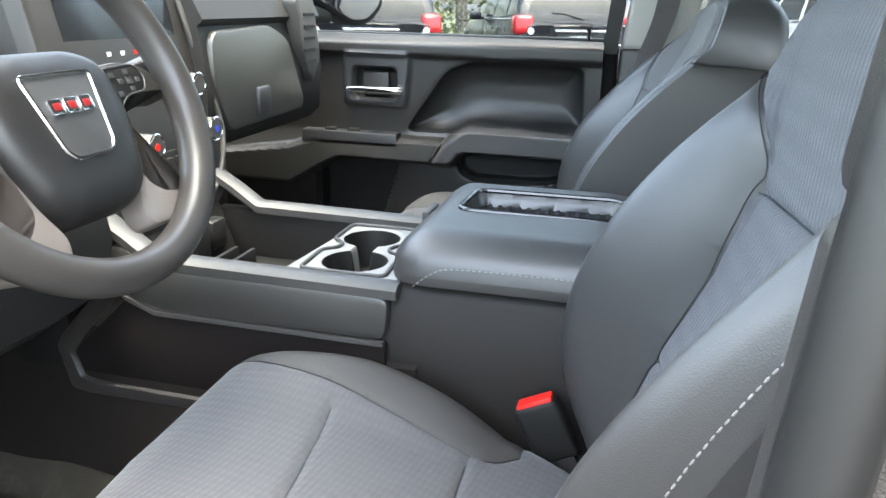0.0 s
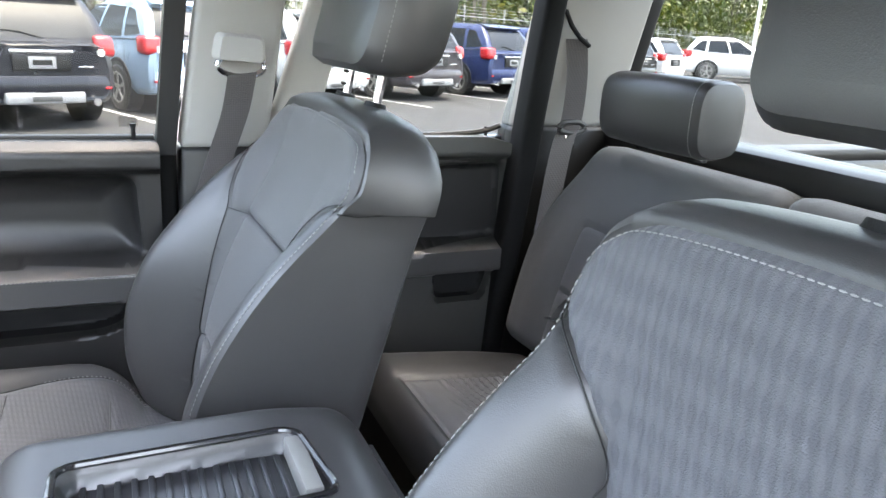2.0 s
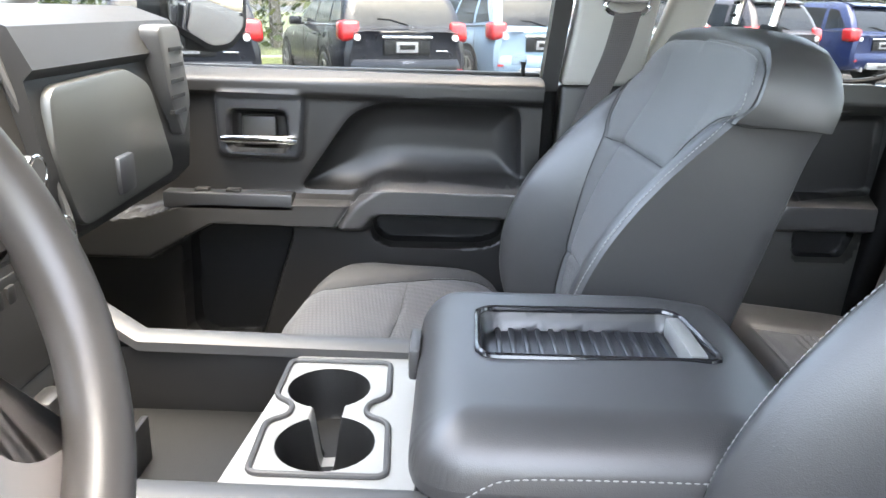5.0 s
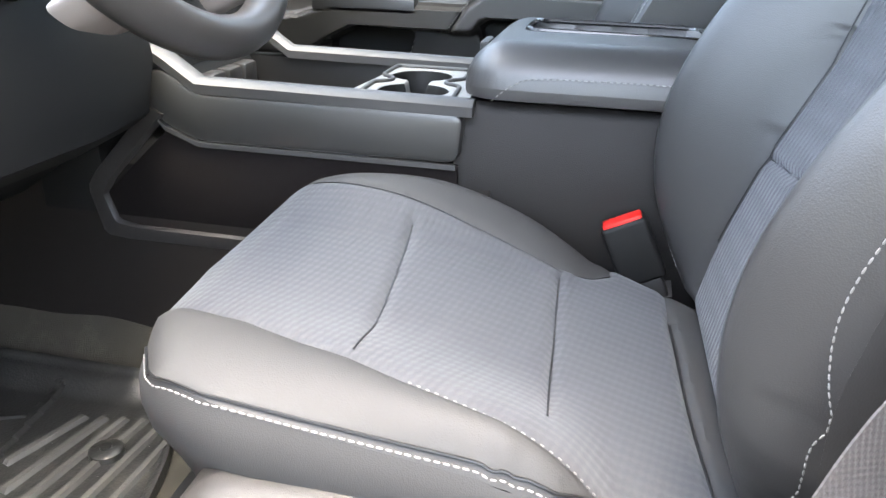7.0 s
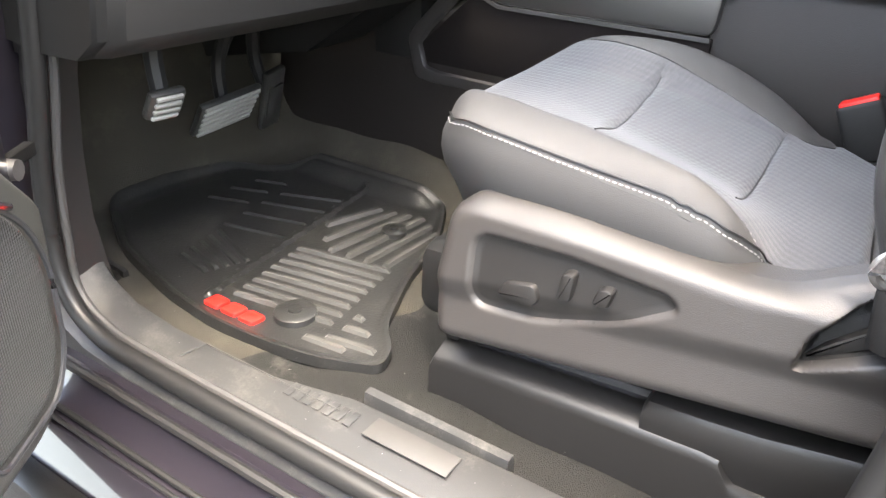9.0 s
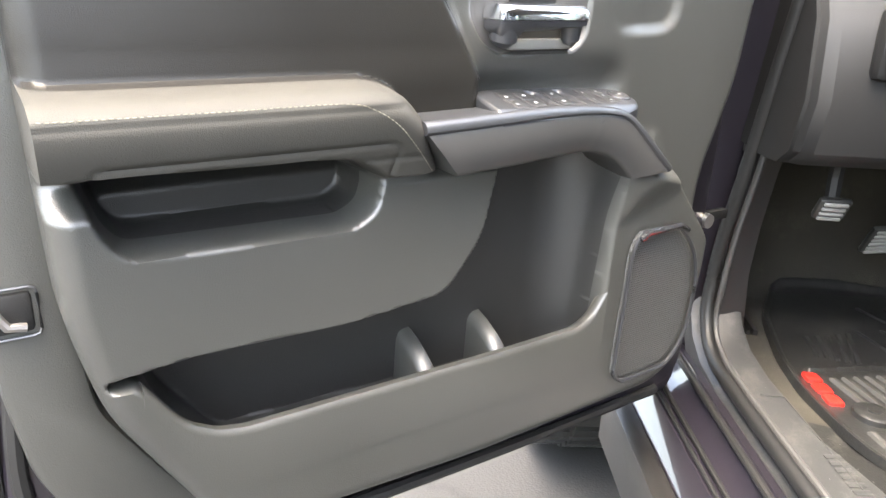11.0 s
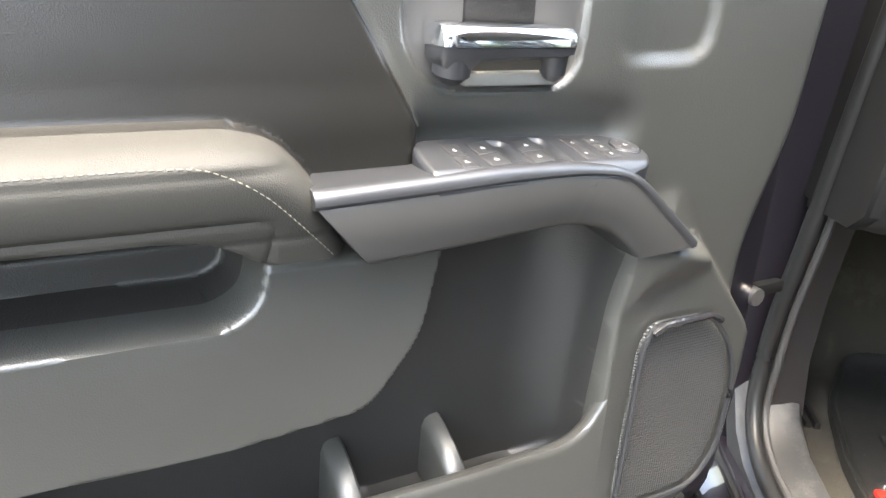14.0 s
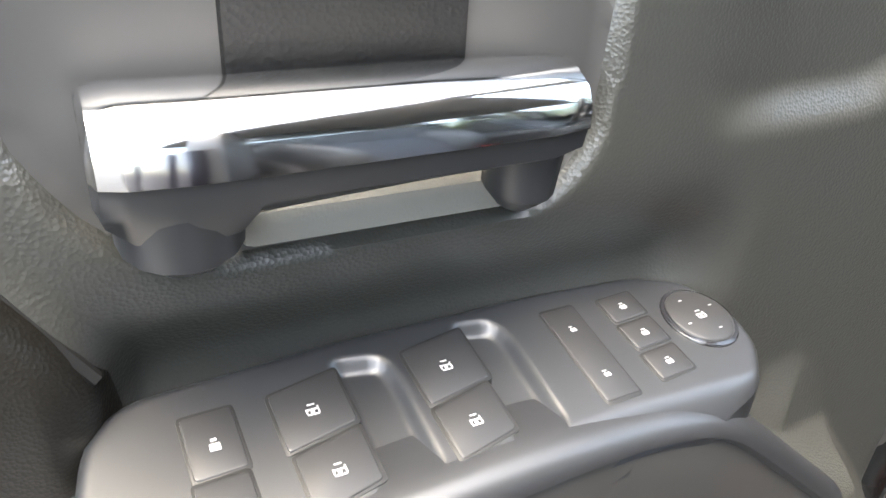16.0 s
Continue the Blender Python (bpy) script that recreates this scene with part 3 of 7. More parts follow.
def opening_seal():
    line = [(-0.665, -0.806, 1.24), (-0.715, -0.806, 1.05), (-0.755, -0.808, 0.875), (-0.780, -0.812, 0.76), (-0.786, -0.815, 0.67), (-0.768, -0.818, 0.61), (-0.72, -0.82, 0.578), (-0.62, -0.822, 0.571), (-0.2, -0.822, 0.571), (0.0, -0.822, 0.572), (0.03, -0.82, 0.60), (0.05, -0.818, 0.70), (0.07, -0.812, 0.90), (0.10, -0.80, 1.25), (0.15, -0.74, 1.6)]
    root = thing("opening_seal", "black rubber seal round the door opening", "seal", None, "", "structure")
    part("bead", tube(curve(line, 120), 0.011, 10), SEAL, root)
    part("lip", tube(curve([(x + (0.012 if z > 0.62 else 0), y + 0.014, z + 0.006) for x, y, z in line], 120), 0.005, 8), SATIN, root, "greyish inner lip")


opening_seal()


def pickup_body():
    """The painted body round the cab: wings, wheel and cargo bed."""
    root = thing("pickup_body", "dark metallic pickup body with all-terrain tyre and cargo bed", "pickup", None, "", "structure")
    part("front_wing", rbox(-2.1, -0.86, -0.98, -0.86, 0.80, 1.15, 0.05), PAINT, root)
    part("front_wing", rbox(-2.1, -1.0, 0.88, 1.0, 0.55, 1.15, 0.05), PAINT, root)
    arch = [(-1.42 + 0.46 * math.cos(t), -0.95, 0.40 + 0.46 * math.sin(t)) for t in np.linspace(0.1, 3.04, 30)]
    part("wheel_arch", tube(arch, 0.03, 8), DARK, root, "black wheel arch lip")
    part("engine_bay_wall", rbox(-2.0, -1.25, -0.70, 0.7, 0.45, 1.1, 0.02), DARK, root, "black inner structure")
    for y in (-0.93, 0.86):
        part("bed_side", rbox(1.06, 2.95, y, y + 0.08, 0.55, 1.16, 0.02), PAINT, root)
        part("bed_rail", rbox(1.06, 2.95, y - 0.005, y + 0.085, 1.15, 1.185, 0.01), BLACK, root, "black plastic bed rail cap")
    part("tailgate", rbox(2.90, 2.96, -0.86, 0.88, 0.6, 1.14, 0.02), PAINT, root)
    part("bed_floor", rbox(1.06, 2.9, -0.85, 0.86, 0.66, 0.72, 0), DARK, root)
    wheel = part("front_wheel", tube([(-1.42, -0.99, 0.39), (-1.42, -0.78, 0.39)], 0.2, 30), DARK, root, "all-terrain wheel")
    prof = [(0.11, 0.24), (0.125, 0.30), (0.125, 0.36), (0.105, 0.385), (0.05, 0.392), (-0.05, 0.392), (-0.105, 0.385), (-0.125, 0.36), (-0.125, 0.30), (-0.11, 0.24)]
    bm = loft([[(-1.42 + r * math.cos(t), -0.88 + y, 0.39 + r * math.sin(t)) for y, r in prof] for t in np.linspace(0, 6.28318, 49)], False, True)
    for k in range(40):
        t = k * 6.28318 / 40
        for y0, y1, r in ((-0.122, -0.06, 0.388), (-0.05, 0.05, 0.394), (0.06, 0.122, 0.388)):
            tt = t + (0.05 if abs(y0) < 0.055 else 0)
            block = rbox(-0.019, 0.019, y0, y1, -0.008, 0.008, 0, 1)
            m = Matrix.Translation((-1.42 + r * math.cos(tt), -0.88, 0.39 + r * math.sin(tt))) @ Matrix.Rotation(-tt + 1.5708, 4, "Y")
            for f in block.faces:
                bm.faces.new([bm.verts.new(m @ v.co) for v in f.verts])
            block.free()
    part("tyre", bm, RUBBER, wheel, "black chunky tyre")
    part("wheel_rim", tube([(-1.42, -0.99, 0.39), (-1.42, -0.91, 0.39)], [0.245, 0.20], 40), SILVER, wheel, "pale alloy rim")


pickup_body()

# ---- front seats ----
LEAN = radians(15.5)
OFF = 0.03  # the cushion sits a little outboard of the backrest


EDGE_X = [-0.46, -0.425, -0.40, -0.366, -0.35, -0.31, -0.12, -0.083, -0.06, -0.044, 0.1]
EDGE_B = [0.03, 0.12, 0.185, 0.235, 0.250, 0.262, 0.262, 0.258, 0.240, 0.215, 0.215]
EDGE_Z = [0.850, 0.852, 0.857, 0.864, 0.868, 0.868, 0.843, 0.829, 0.812, 0.795, 0.770]
SEAM_X = [-0.47, -0.41, -0.37, -0.327, -0.275, -0.238, -0.19, -0.15, -0.11, -0.08, -0.055, -0.042, 0.1]
SEAM_B = [0.135, 0.138, 0.145, 0.155, 0.175, 0.185, 0.205, 0.217, 0.226, 0.230, 0.226, 0.214, 0.214]
SEAM_Z = [0.852, 0.860, 0.866, 0.869, 0.869, 0.869, 0.867, 0.864, 0.857, 0.842, 0.812, 0.792, 0.770]


def cushion_plan():
    rim = fillet([(-0.44, -0.195), (-0.45, 0.03), (-0.430, 0.12), (-0.402, 0.19), (-0.364, 0.238), (-0.31, 0.262), (-0.12, 0.262), (-0.083, 0.258), (-0.06, 0.240), (-0.040, 0.222), (0.07, 0.222), (0.07, -0.19), (-0.05, -0.215), (-0.25, -0.22)], 0.03)
    inner = [(-0.46, -0.30), (-0.46, -0.20 + OFF), (-0.36, -0.175 + OFF), (-0.27, -0.165 + OFF), (-0.12, -0.150 + OFF), (-0.08, -0.158 + OFF), (-0.05, -0.19 + OFF), (-0.05, -0.30)]
    outer = [(-0.46, 0.36)] + list(zip(SEAM_X[:-1], SEAM_B[:-1])) + [(-0.035, 0.36)]
    return rim, inner, outer


def cushion_top(a, b):
    """Height of the cushion: a cloth middle that falls towards the back, between two leather rolls."""
    rim, _, _ = cushion_plan()
    base = 0.858 - 0.29 * np.log1p(np.exp((a + 0.25) / 0.03)) * 0.03 + 0.008 * (1 - ramp(a, -0.36, -0.24))
    z = base - 0.004 * ramp(0.12 - np.abs(b - 0.03), 0.0, 0.12)
    for x0, x1 in ((-0.267, -0.237), (-0.105, -0.095), (0.012, 0.03)):
        line = x0 + (b - OFF + 0.16) / 0.32 * (x1 - x0)
        z = z - 0.006 * np.exp(-(((a - line) / 0.0045) ** 2)) * (1 - ramp(np.abs(b - OFF), 0.135, 0.16))
    crest = eased(a, [-0.47, -0.41, -0.37, -0.31, -0.26, -0.20, -0.13, -0.08, -0.03, 0.1], [0.860, 0.874, 0.890, 0.893, 0.890, 0.876, 0.847, 0.812, 0.778, 0.74])
    start = np.interp(a, [-0.40, -0.22], [0.03, 0.085])
    z = z + np.maximum(crest - base, 0) * ramp(-b, start, 0.175)
    edge, seam = np.interp(a, EDGE_X, EDGE_B), np.interp(a, SEAM_X, SEAM_B)
    ze, zm = eased(a, EDGE_X, EDGE_Z, 0.012), eased(a, SEAM_X, SEAM_Z, 0.012)
    u = np.clip((b - seam) / np.maximum(edge - seam, 0.012), 0, 1.0)
    swell = 0.021 * np.interp(a, [-0.45, -0.38, -0.12, -0.06, -0.045], [0.4, 1.0, 0.9, 0.45, 0.0])
    pad = zm + (ze - zm) * u ** 1.6 + swell * np.sin(np.clip(u * 0.96, 0, 1) * 3.1416) ** 0.8
    crease = 0.0035 * np.exp(-(((a + 0.128 - 0.5 * (u - 0.7) * 0.05) / 0.0045) ** 2)) + 0.0025 * np.exp(-(((a + 0.103 + 0.4 * (u - 0.6) * 0.05) / 0.004) ** 2))
    pad = pad - crease * ramp(u, 0.35, 0.7)
    k = ramp(b, 0.06, seam)
    z = np.where(b > seam, pad, z + np.maximum(zm - z, 0) * k ** 1.4)
    front = a - np.interp(b, [-0.195, 0.03, 0.12, 0.19, 0.235, 0.262], [-0.44, -0.445, -0.433, -0.415, -0.395, -0.38])
    t = np.clip(front / 0.055, 0, 1)
    z = z - 0.050 * (1 - np.sqrt(np.clip(1 - (1 - t) ** 2, 0, 1)))
    side = np.clip((b - np.interp(a, [-0.44, -0.25, -0.05, 0.07], [-0.195, -0.22, -0.215, -0.19])) / 0.05, 0, 1)
    return z - 0.05 * (1 - np.sqrt(np.clip(1 - (1 - side) ** 2, 0, 1)))


def eased(x, xs, ys, s=0.03):
    """A smooth line through the steps xs, ys."""
    return sum(w * np.interp(x + d * s, xs, ys) for d, w in ((-1, 0.15), (-0.5, 0.22), (0, 0.26), (0.5, 0.22), (1, 0.15)))


def on_back(a, b, c, s=1):
    return 0.045 + b * math.sin(LEAN) - c * math.cos(LEAN), s * a, 0.775 + b * math.cos(LEAN) + c * math.sin(LEAN)


PASSENGER_WING = [(0.30, 0.497), (0.235, 0.487), (0.20, 0.470), (0.175, 0.440), (0.158, 0.405), (0.147, 0.37), (0.137, 0.27), (0.133, 0.17), (0.135, 0.08), (0.14, -0.03), (0.30, -0.03)]
HALF = [(0.205, 0.0), (0.228, 0.08), (0.236, 0.2), (0.236, 0.40), (0.234, 0.47), (0.243, 0.51), (0.236, 0.54), (0.19, 0.568), (0.09, 0.574)]
WING = [(0.30, 0.497), (0.240, 0.489), (0.210, 0.473), (0.185, 0.452), (0.169, 0.425), (0.163, 0.40), (0.166, 0.37), (0.162, 0.28), (0.156, 0.18), (0.156, 0.08), (0.16, -0.03), (0.30, -0.03)]


def back_edge():
    return fillet(HALF + [(-a, b) for a, b in HALF[::-1]], 0.03)


def back_front(a, b, driver=True):
    """Front of the backrest: the driver's middle is sat hollow, the passenger's is full and its outer bolster proud."""
    out = eased(b, [0.0, 0.02, 0.08, 0.145, 0.21, 0.28, 0.354, 0.417, 0.483, 0.6], [0.01, 0.03, 0.074, 0.098, 0.102, 0.092, 0.070, 0.043, 0.006, 0.0])
    if driver:
        mid = eased(b, [0.0, 0.08, 0.18, 0.28, 0.38, 0.45, 0.52, 0.6], [0.005, 0.012, 0.007, -0.010, -0.024, -0.010, 0.004, 0.0])
        t = np.clip((np.abs(a) - 0.162) / 0.060, 0, 1)
        c = mid * (1 - t) + (out + 0.012 * np.sin(np.clip(b / 0.5, 0, 1) * 3.1416)) * np.sin(t * 1.5708)
        heavy = ramp(a, 0.10, 0.17) * (1 - ramp(b, 0.40, 0.50))
        low = eased(b, [0.0, 0.08, 0.13, 0.21, 0.29, 0.35, 0.39, 0.45], [-0.03, 0.0, 0.020, 0.030, 0.025, 0.012, 0.0, -0.02])
        k = np.clip(-sdf(back_edge(), a, b)[0] / 0.06, 0, 1)
        k = np.sqrt(np.clip(1 - (1 - k) ** 2, 0, 1))
        c = (c - roll(back_edge(), a, b, 0.018, 0.010)) * (1 - heavy) + (low + (c - low) * k) * heavy
        grooves, wide = ((0.195, 0.10), (0.395, 0.09)), 0.150
    else:
        far = eased(b, [0.0, 0.08, 0.17, 0.27, 0.37, 0.455, 0.50, 0.6], [0.095, 0.135, 0.150, 0.136, 0.094, 0.048, 0.012, 0.0])
        t = np.clip((np.abs(a) - 0.130) / 0.080, 0, 1)
        c = np.where(a > 0, far * np.sin(t * 1.5708) + 0.33 * out * (1 - t), out * (0.33 + 0.67 * t ** 1.2)) + 0.012 * np.sin(np.clip(b / 0.5, 0, 1) * 3.1416)
        c = c - roll(back_edge(), a, b, 0.03, 0.022) * np.where(a > 0, 1, 0) - roll(back_edge(), a, b, 0.018, 0.010) * np.where(a > 0, 0, 1)
        grooves, wide = ((0.18, -0.06), (0.385, -0.03)), 0.130
    for b0, slope in grooves:
        c = c - 0.005 * np.exp(-(((b - b0 - slope * a) / 0.0045) ** 2)) * (1 - ramp(np.abs(a), wide - 0.003, wide + 0.014))
    return c


def front_seat(label, yc, s, dx, dz, driver):
    """s: -1 where the outer side is towards -y. dx, dz: how far the seat is slid back and raised."""
    root = thing("car_seat", label, "seat", pose(dx, yc, dz))
    up = 0.70
    rim, inner, outer = cushion_plan()
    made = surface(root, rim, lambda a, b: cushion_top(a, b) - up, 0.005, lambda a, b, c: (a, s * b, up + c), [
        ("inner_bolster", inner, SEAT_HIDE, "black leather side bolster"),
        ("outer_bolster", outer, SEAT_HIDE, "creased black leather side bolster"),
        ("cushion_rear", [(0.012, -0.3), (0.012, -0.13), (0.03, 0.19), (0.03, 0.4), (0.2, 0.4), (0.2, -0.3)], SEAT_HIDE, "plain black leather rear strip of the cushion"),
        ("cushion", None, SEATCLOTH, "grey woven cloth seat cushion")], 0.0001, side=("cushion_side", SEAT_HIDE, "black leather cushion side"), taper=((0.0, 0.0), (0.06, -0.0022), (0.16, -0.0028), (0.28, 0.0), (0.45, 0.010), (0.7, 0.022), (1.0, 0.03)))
    bolster = made[1]
    edge = back_edge()
    wing = WING if driver else PASSENGER_WING
    levels = ((0.395, 0.09, 0.163), (0.195, 0.10, 0.156)) if driver else ((0.385, -0.03, 0.148), (0.18, -0.06, 0.133))

    def front(a, b):
        return back_front(a, b, driver)

    mirrored = [(-a, b) for a, b in wing]
    cut, tilt, wide = levels[0]
    arc = [(a, b) for a, b in wing if b > cut + 0.01]
    shoulder = [(-wide, cut - tilt * wide), (wide, cut + tilt * wide)] + arc[::-1] + [(0.30, 0.7), (-0.30, 0.7)] + [(-a, b) for a, b in arc]
    surface(root, edge, front, 0.005, lambda a, b, c: on_back(a, b, c, s), [
        ("outer_wing", wing, LEATHER, "black leather backrest bolster"),
        ("inner_wing", mirrored, LEATHER, "black leather backrest bolster"),
        ("shoulder_panel", shoulder, CLOTH if driver else PLAIN, "grey cloth upper backrest"),
        ("backrest", None, CLOTH if driver else PLAIN, "grey cloth backrest")], 0.105, side=("backrest_side", LEATHER, "plain black leather backrest side and rear"))

    def line(points, shift, n=40):
        out = []
        for a, b in [(q.x, q.y) for q in curve([(x, y, 0) for x, y in points], n)]:
            out.append(on_back(a, b, float(front(np.array(a), np.array(b))) + shift, s))
        return out

    for k in (-1, 1):
        rows = [(k * (a - 0.004), b) for a, b in [(0.205, 0.02), (0.228, 0.08), (0.236, 0.2), (0.236, 0.40), (0.234, 0.47), (0.240, 0.50), (0.234, 0.52)]]
        part("stitching", stitches(line([(a + k * (0.002 if k > 0 else 0), b) for a, b in rows], 0.0006, 60)), THREAD, root, "pale stitching")
    part("stitching", stitches(line([(-0.234, 0.525), (-0.220, 0.545), (-0.19, 0.559), (-0.09, 0.567), (0.09, 0.567), (0.19, 0.559), (0.220, 0.545), (0.234, 0.525)], 0.0006)), THREAD, root, "pale stitching")
    hem = []
    for x in np.linspace(-0.395, -0.047, 90):
        y = float(np.interp(x, EDGE_X, EDGE_B)) - 0.0035
        hem.append((x, s * (y + 0.0042), float(cushion_top(np.array(x), np.array(y))) - 0.0015))
    part("stitching", stitches(hem), THREAD, bolster, "pale stitching")
    part("piping", tube([(x, y - s * 0.0035, z + 0.0042) for x, y, z in hem], 0.0011, 6), SEAL, bolster, "dark sewn edge")
    rear = [(q.x, q.y) for q in curve([(x, y - 0.004, 0) for x, y in list(zip(SEAM_X, SEAM_B))[6:12]], 30)]
    part("stitching", stitches([(x, s * y, float(cushion_top(np.array(x), np.array(y))) + 0.0012) for x, y in rear], 0.003, 0.004), THREAD, bolster, "fine pale stitching")

    def seam(points, owner=root):
        part("seam", tube(points, 0.0008, 6), SEAL, owner, "dark sewn seam")

    for b0, slope, wide in levels:
        seam(line([(-wide, b0 - slope * wide), (0.0, b0), (wide, b0 + slope * wide)], 0.0004))
    for k in (-1, 1):
        seam(line([(k * a, b) for a, b in wing[1:-2]], 0.0004, 60))
    for x0, x1 in ((-0.267, -0.237), (-0.105, -0.095), (0.012, 0.03)):
        ys = np.linspace(-0.135, 0.14, 24)
        seam([(x0 + (y + 0.16) / 0.32 * (x1 - x0), s * (y + OFF), float(cushion_top(np.array(x0 + (y + 0.16) / 0.32 * (x1 - x0)), np.array(y + OFF))) + 0.0012) for y in ys])
    for rows in (inner[1:-1], outer[1:-1]):
        flow = [(q.x, q.y) for q in curve([(x, y, 0) for x, y in rows], 50)]
        flow = [(x, y) for x, y in flow if x > -0.425 and abs(y - OFF) < 0.235]
        seam([(x, s * y, float(cushion_top(np.array(x), np.array(y))) - 0.0016) for x, y in flow])
    arch = [(0.2415, 0.476), (0.2435, 0.505), (0.240, 0.532), (0.226, 0.552), (0.19, 0.567), (0.09, 0.574), (0.0, 0.575)]
    arch = [(q.x, q.y) for q in curve([(a, b, 0) for a, b in arch], 42)]
    arch = arch + [(-a, b) for a, b in arch[-2::-1]]
    crown = []
    for lift, c, low in ((-0.012, -0.012, 0.474), (0.0, -0.0075, 0.476), (0.009, -0.010, 0.478), (0.018, -0.022, 0.482), (0.026, -0.045, 0.488), (0.028, -0.062, 0.492), (0.024, -0.082, 0.496), (0.010, -0.100, 0.499), (-0.004, -0.107, 0.500)):
        ring = []
        for a, b in arch:
            up = float(ramp(np.array(b), 0.50, 0.572))
            near = c + 0.020 * (1 - float(ramp(np.array(b), 0.476, 0.51))) * max(0.0, 1 + c / 0.05)
            ring.append((a * (1 + (0.012 if lift > 0 else 0.0) - 0.035 * up * max(lift, 0.0) / 0.028), max(b + lift * up, low), near))
        ring += [(-0.21, 0.505, min(c, -0.05)), (0.0, 0.52, min(c, -0.05)), (0.21, 0.505, min(c, -0.05))]
        crown.append([on_back(a, b, d, s) for a, b, d in ring])
    part("backrest_crown", loft(crown), LEATHER, root, "padded black leather top of the backrest")
    for k in (-1, 1):
        seam([on_back(k * 0.2445, b, c, s) for b, c in ((0.4765, 0.012), (0.4785, -0.012), (0.488, -0.045), (0.496, -0.082), (0.499, -0.104))])
    for a in (-0.071, 0.071):
        x, _, z = on_back(0, 0.601, -0.058)
        part("post_collar", tube([(x - 0.004, a, z - 0.012), (x, a, z + 0.006)], [0.026, 0.019], 20, flat=0.7), DARK, root)
        post = part("headrest_post", tube([(x, a, z), (x + 0.022, a, z + 0.12)], 0.0065, 14), CHROME, root, "notched chrome headrest post")
        if a * s > 0:
            for k in range(5):
                part("notch", tube([(x - 0.004 + 0.0037 * k, a - 0.007, z + 0.02 + 0.018 * k), (x - 0.004 + 0.0037 * k, a + 0.007, z + 0.02 + 0.018 * k)], 0.0025, 6), DARK, post)
    cx, _, cz = on_back(0, 0.645, -0.06)
    block = fillet([(-0.145, 0.0), (0.145, 0.0), (0.155, 0.10), (0.13, 0.21), (-0.13, 0.21), (-0.155, 0.10)], 0.035, 7)
    rings = []
    shift = 0.02 if driver else 0.0
    for d, inset in ((-0.055, 0.035), (-0.052, 0.015), (-0.035, 0.004), (0.0, 0.0), (0.035, 0.004), (0.05, 0.012), (0.056, 0.035)):
        rings.append([(cx + d + 0.2 * b - 0.012 * math.cos(a / 0.1), shift + a * (1 - inset / 0.15) * (1.04 if driver else 1.0), cz + 0.105 + (b - 0.105) * (1 - inset / 0.105)) for a, b in block])
    head = part("headrest", loft(rings), LEATHER, root, "black leather headrest")
    for k in (-1, 1):
        seam = [(cx + d + 0.2 * b, a * 0.99 + shift, cz + b) for a, b, d in ((k * 0.147, 0.02, -0.037), (k * 0.1535, 0.10, -0.037), (k * 0.136, 0.19, -0.037))]
        part("stitching", stitches(curve(seam, 20)), THREAD, head, "pale stitching")
    if not driver:
        return root
    y0 = s * (0.655 - 0.38)
    plan = fillet([(-0.335, 0.655), (-0.342, 0.71), (-0.332, 0.798), (-0.306, 0.817), (-0.226, 0.821), (-0.13, 0.815), (-0.06, 0.811), (-0.02, 0.814), (0.012, 0.832), (0.05, 0.847), (0.10, 0.848), (0.12, 0.80), (0.12, 0.715), (0.056, 0.704), (-0.29, 0.661)], 0.02)
    well = fillet([(-0.297, 0.784), (-0.20, 0.788), (-0.11, 0.782), (-0.10, 0.774), (-0.15, 0.742), (-0.22, 0.716), (-0.294, 0.708)], 0.018)
    hole = fillet([(-0.004, 0.757), (0.003, 0.788), (0.026, 0.815), (0.045, 0.834), (0.075, 0.838), (0.098, 0.828), (0.083, 0.806), (0.04, 0.782)], 0.007)

    def shield(a, b):
        c = 0.03 - roll(plan, a, b, 0.018, 0.018) - 0.17 * (b - 0.70) - 0.007 * within(well, a, b, 0.006) - 0.024 * within(hole, a, b, 0.004)
        return c + 0.010 * ramp(b - (0.70 + 0.12 * np.clip(a + 0.35, 0, 0.5)), 0.0, 0.03) * (1 - ramp(b, 0.80, 0.82))

    # the lever recess is coloured darker than the shield to look shaded
    cover = surface(root, plan, shield, 0.002, lambda a, b, c: (a, y0 + s * c - s * 0.01, b), [
        ("switch_well", well, BLACK, "smooth dark switch panel"), ("lever_recess", hole, DARK, "recess for the backrest lever, toned darker for shade"),
        ("side_shield", None, SHIELD, "grained black plastic seat side shield")], 0.03, seam=(0.0015, 0.002))
    panel = cover[0]
    yb = y0 + s * 0.008
    for shape in ([(-0.268, 0.730), (-0.260, 0.746), (-0.228, 0.753), (-0.222, 0.738), (-0.23, 0.728)], [(-0.207, 0.746), (-0.203, 0.776), (-0.190, 0.778), (-0.192, 0.748)], [(-0.173, 0.753), (-0.168, 0.772), (-0.153, 0.774), (-0.157, 0.754)]):
        part("seat_switch", extrude(fillet(shape, 0.006, 4), 0.0, 0.014, lambda a, b, c: (a, yb + s * c, b), 0.004), BLACK, panel, "satin dark grey power seat switch")
    part("backrest_lever", extrude(fillet([(-0.001, 0.761), (0.011, 0.777), (0.039, 0.802), (0.043, 0.787), (0.013, 0.767)], 0.003, 3), -0.02, 0.0, lambda a, b, c: (a, y0 + s * c, b), 0.002), BLACK, root)
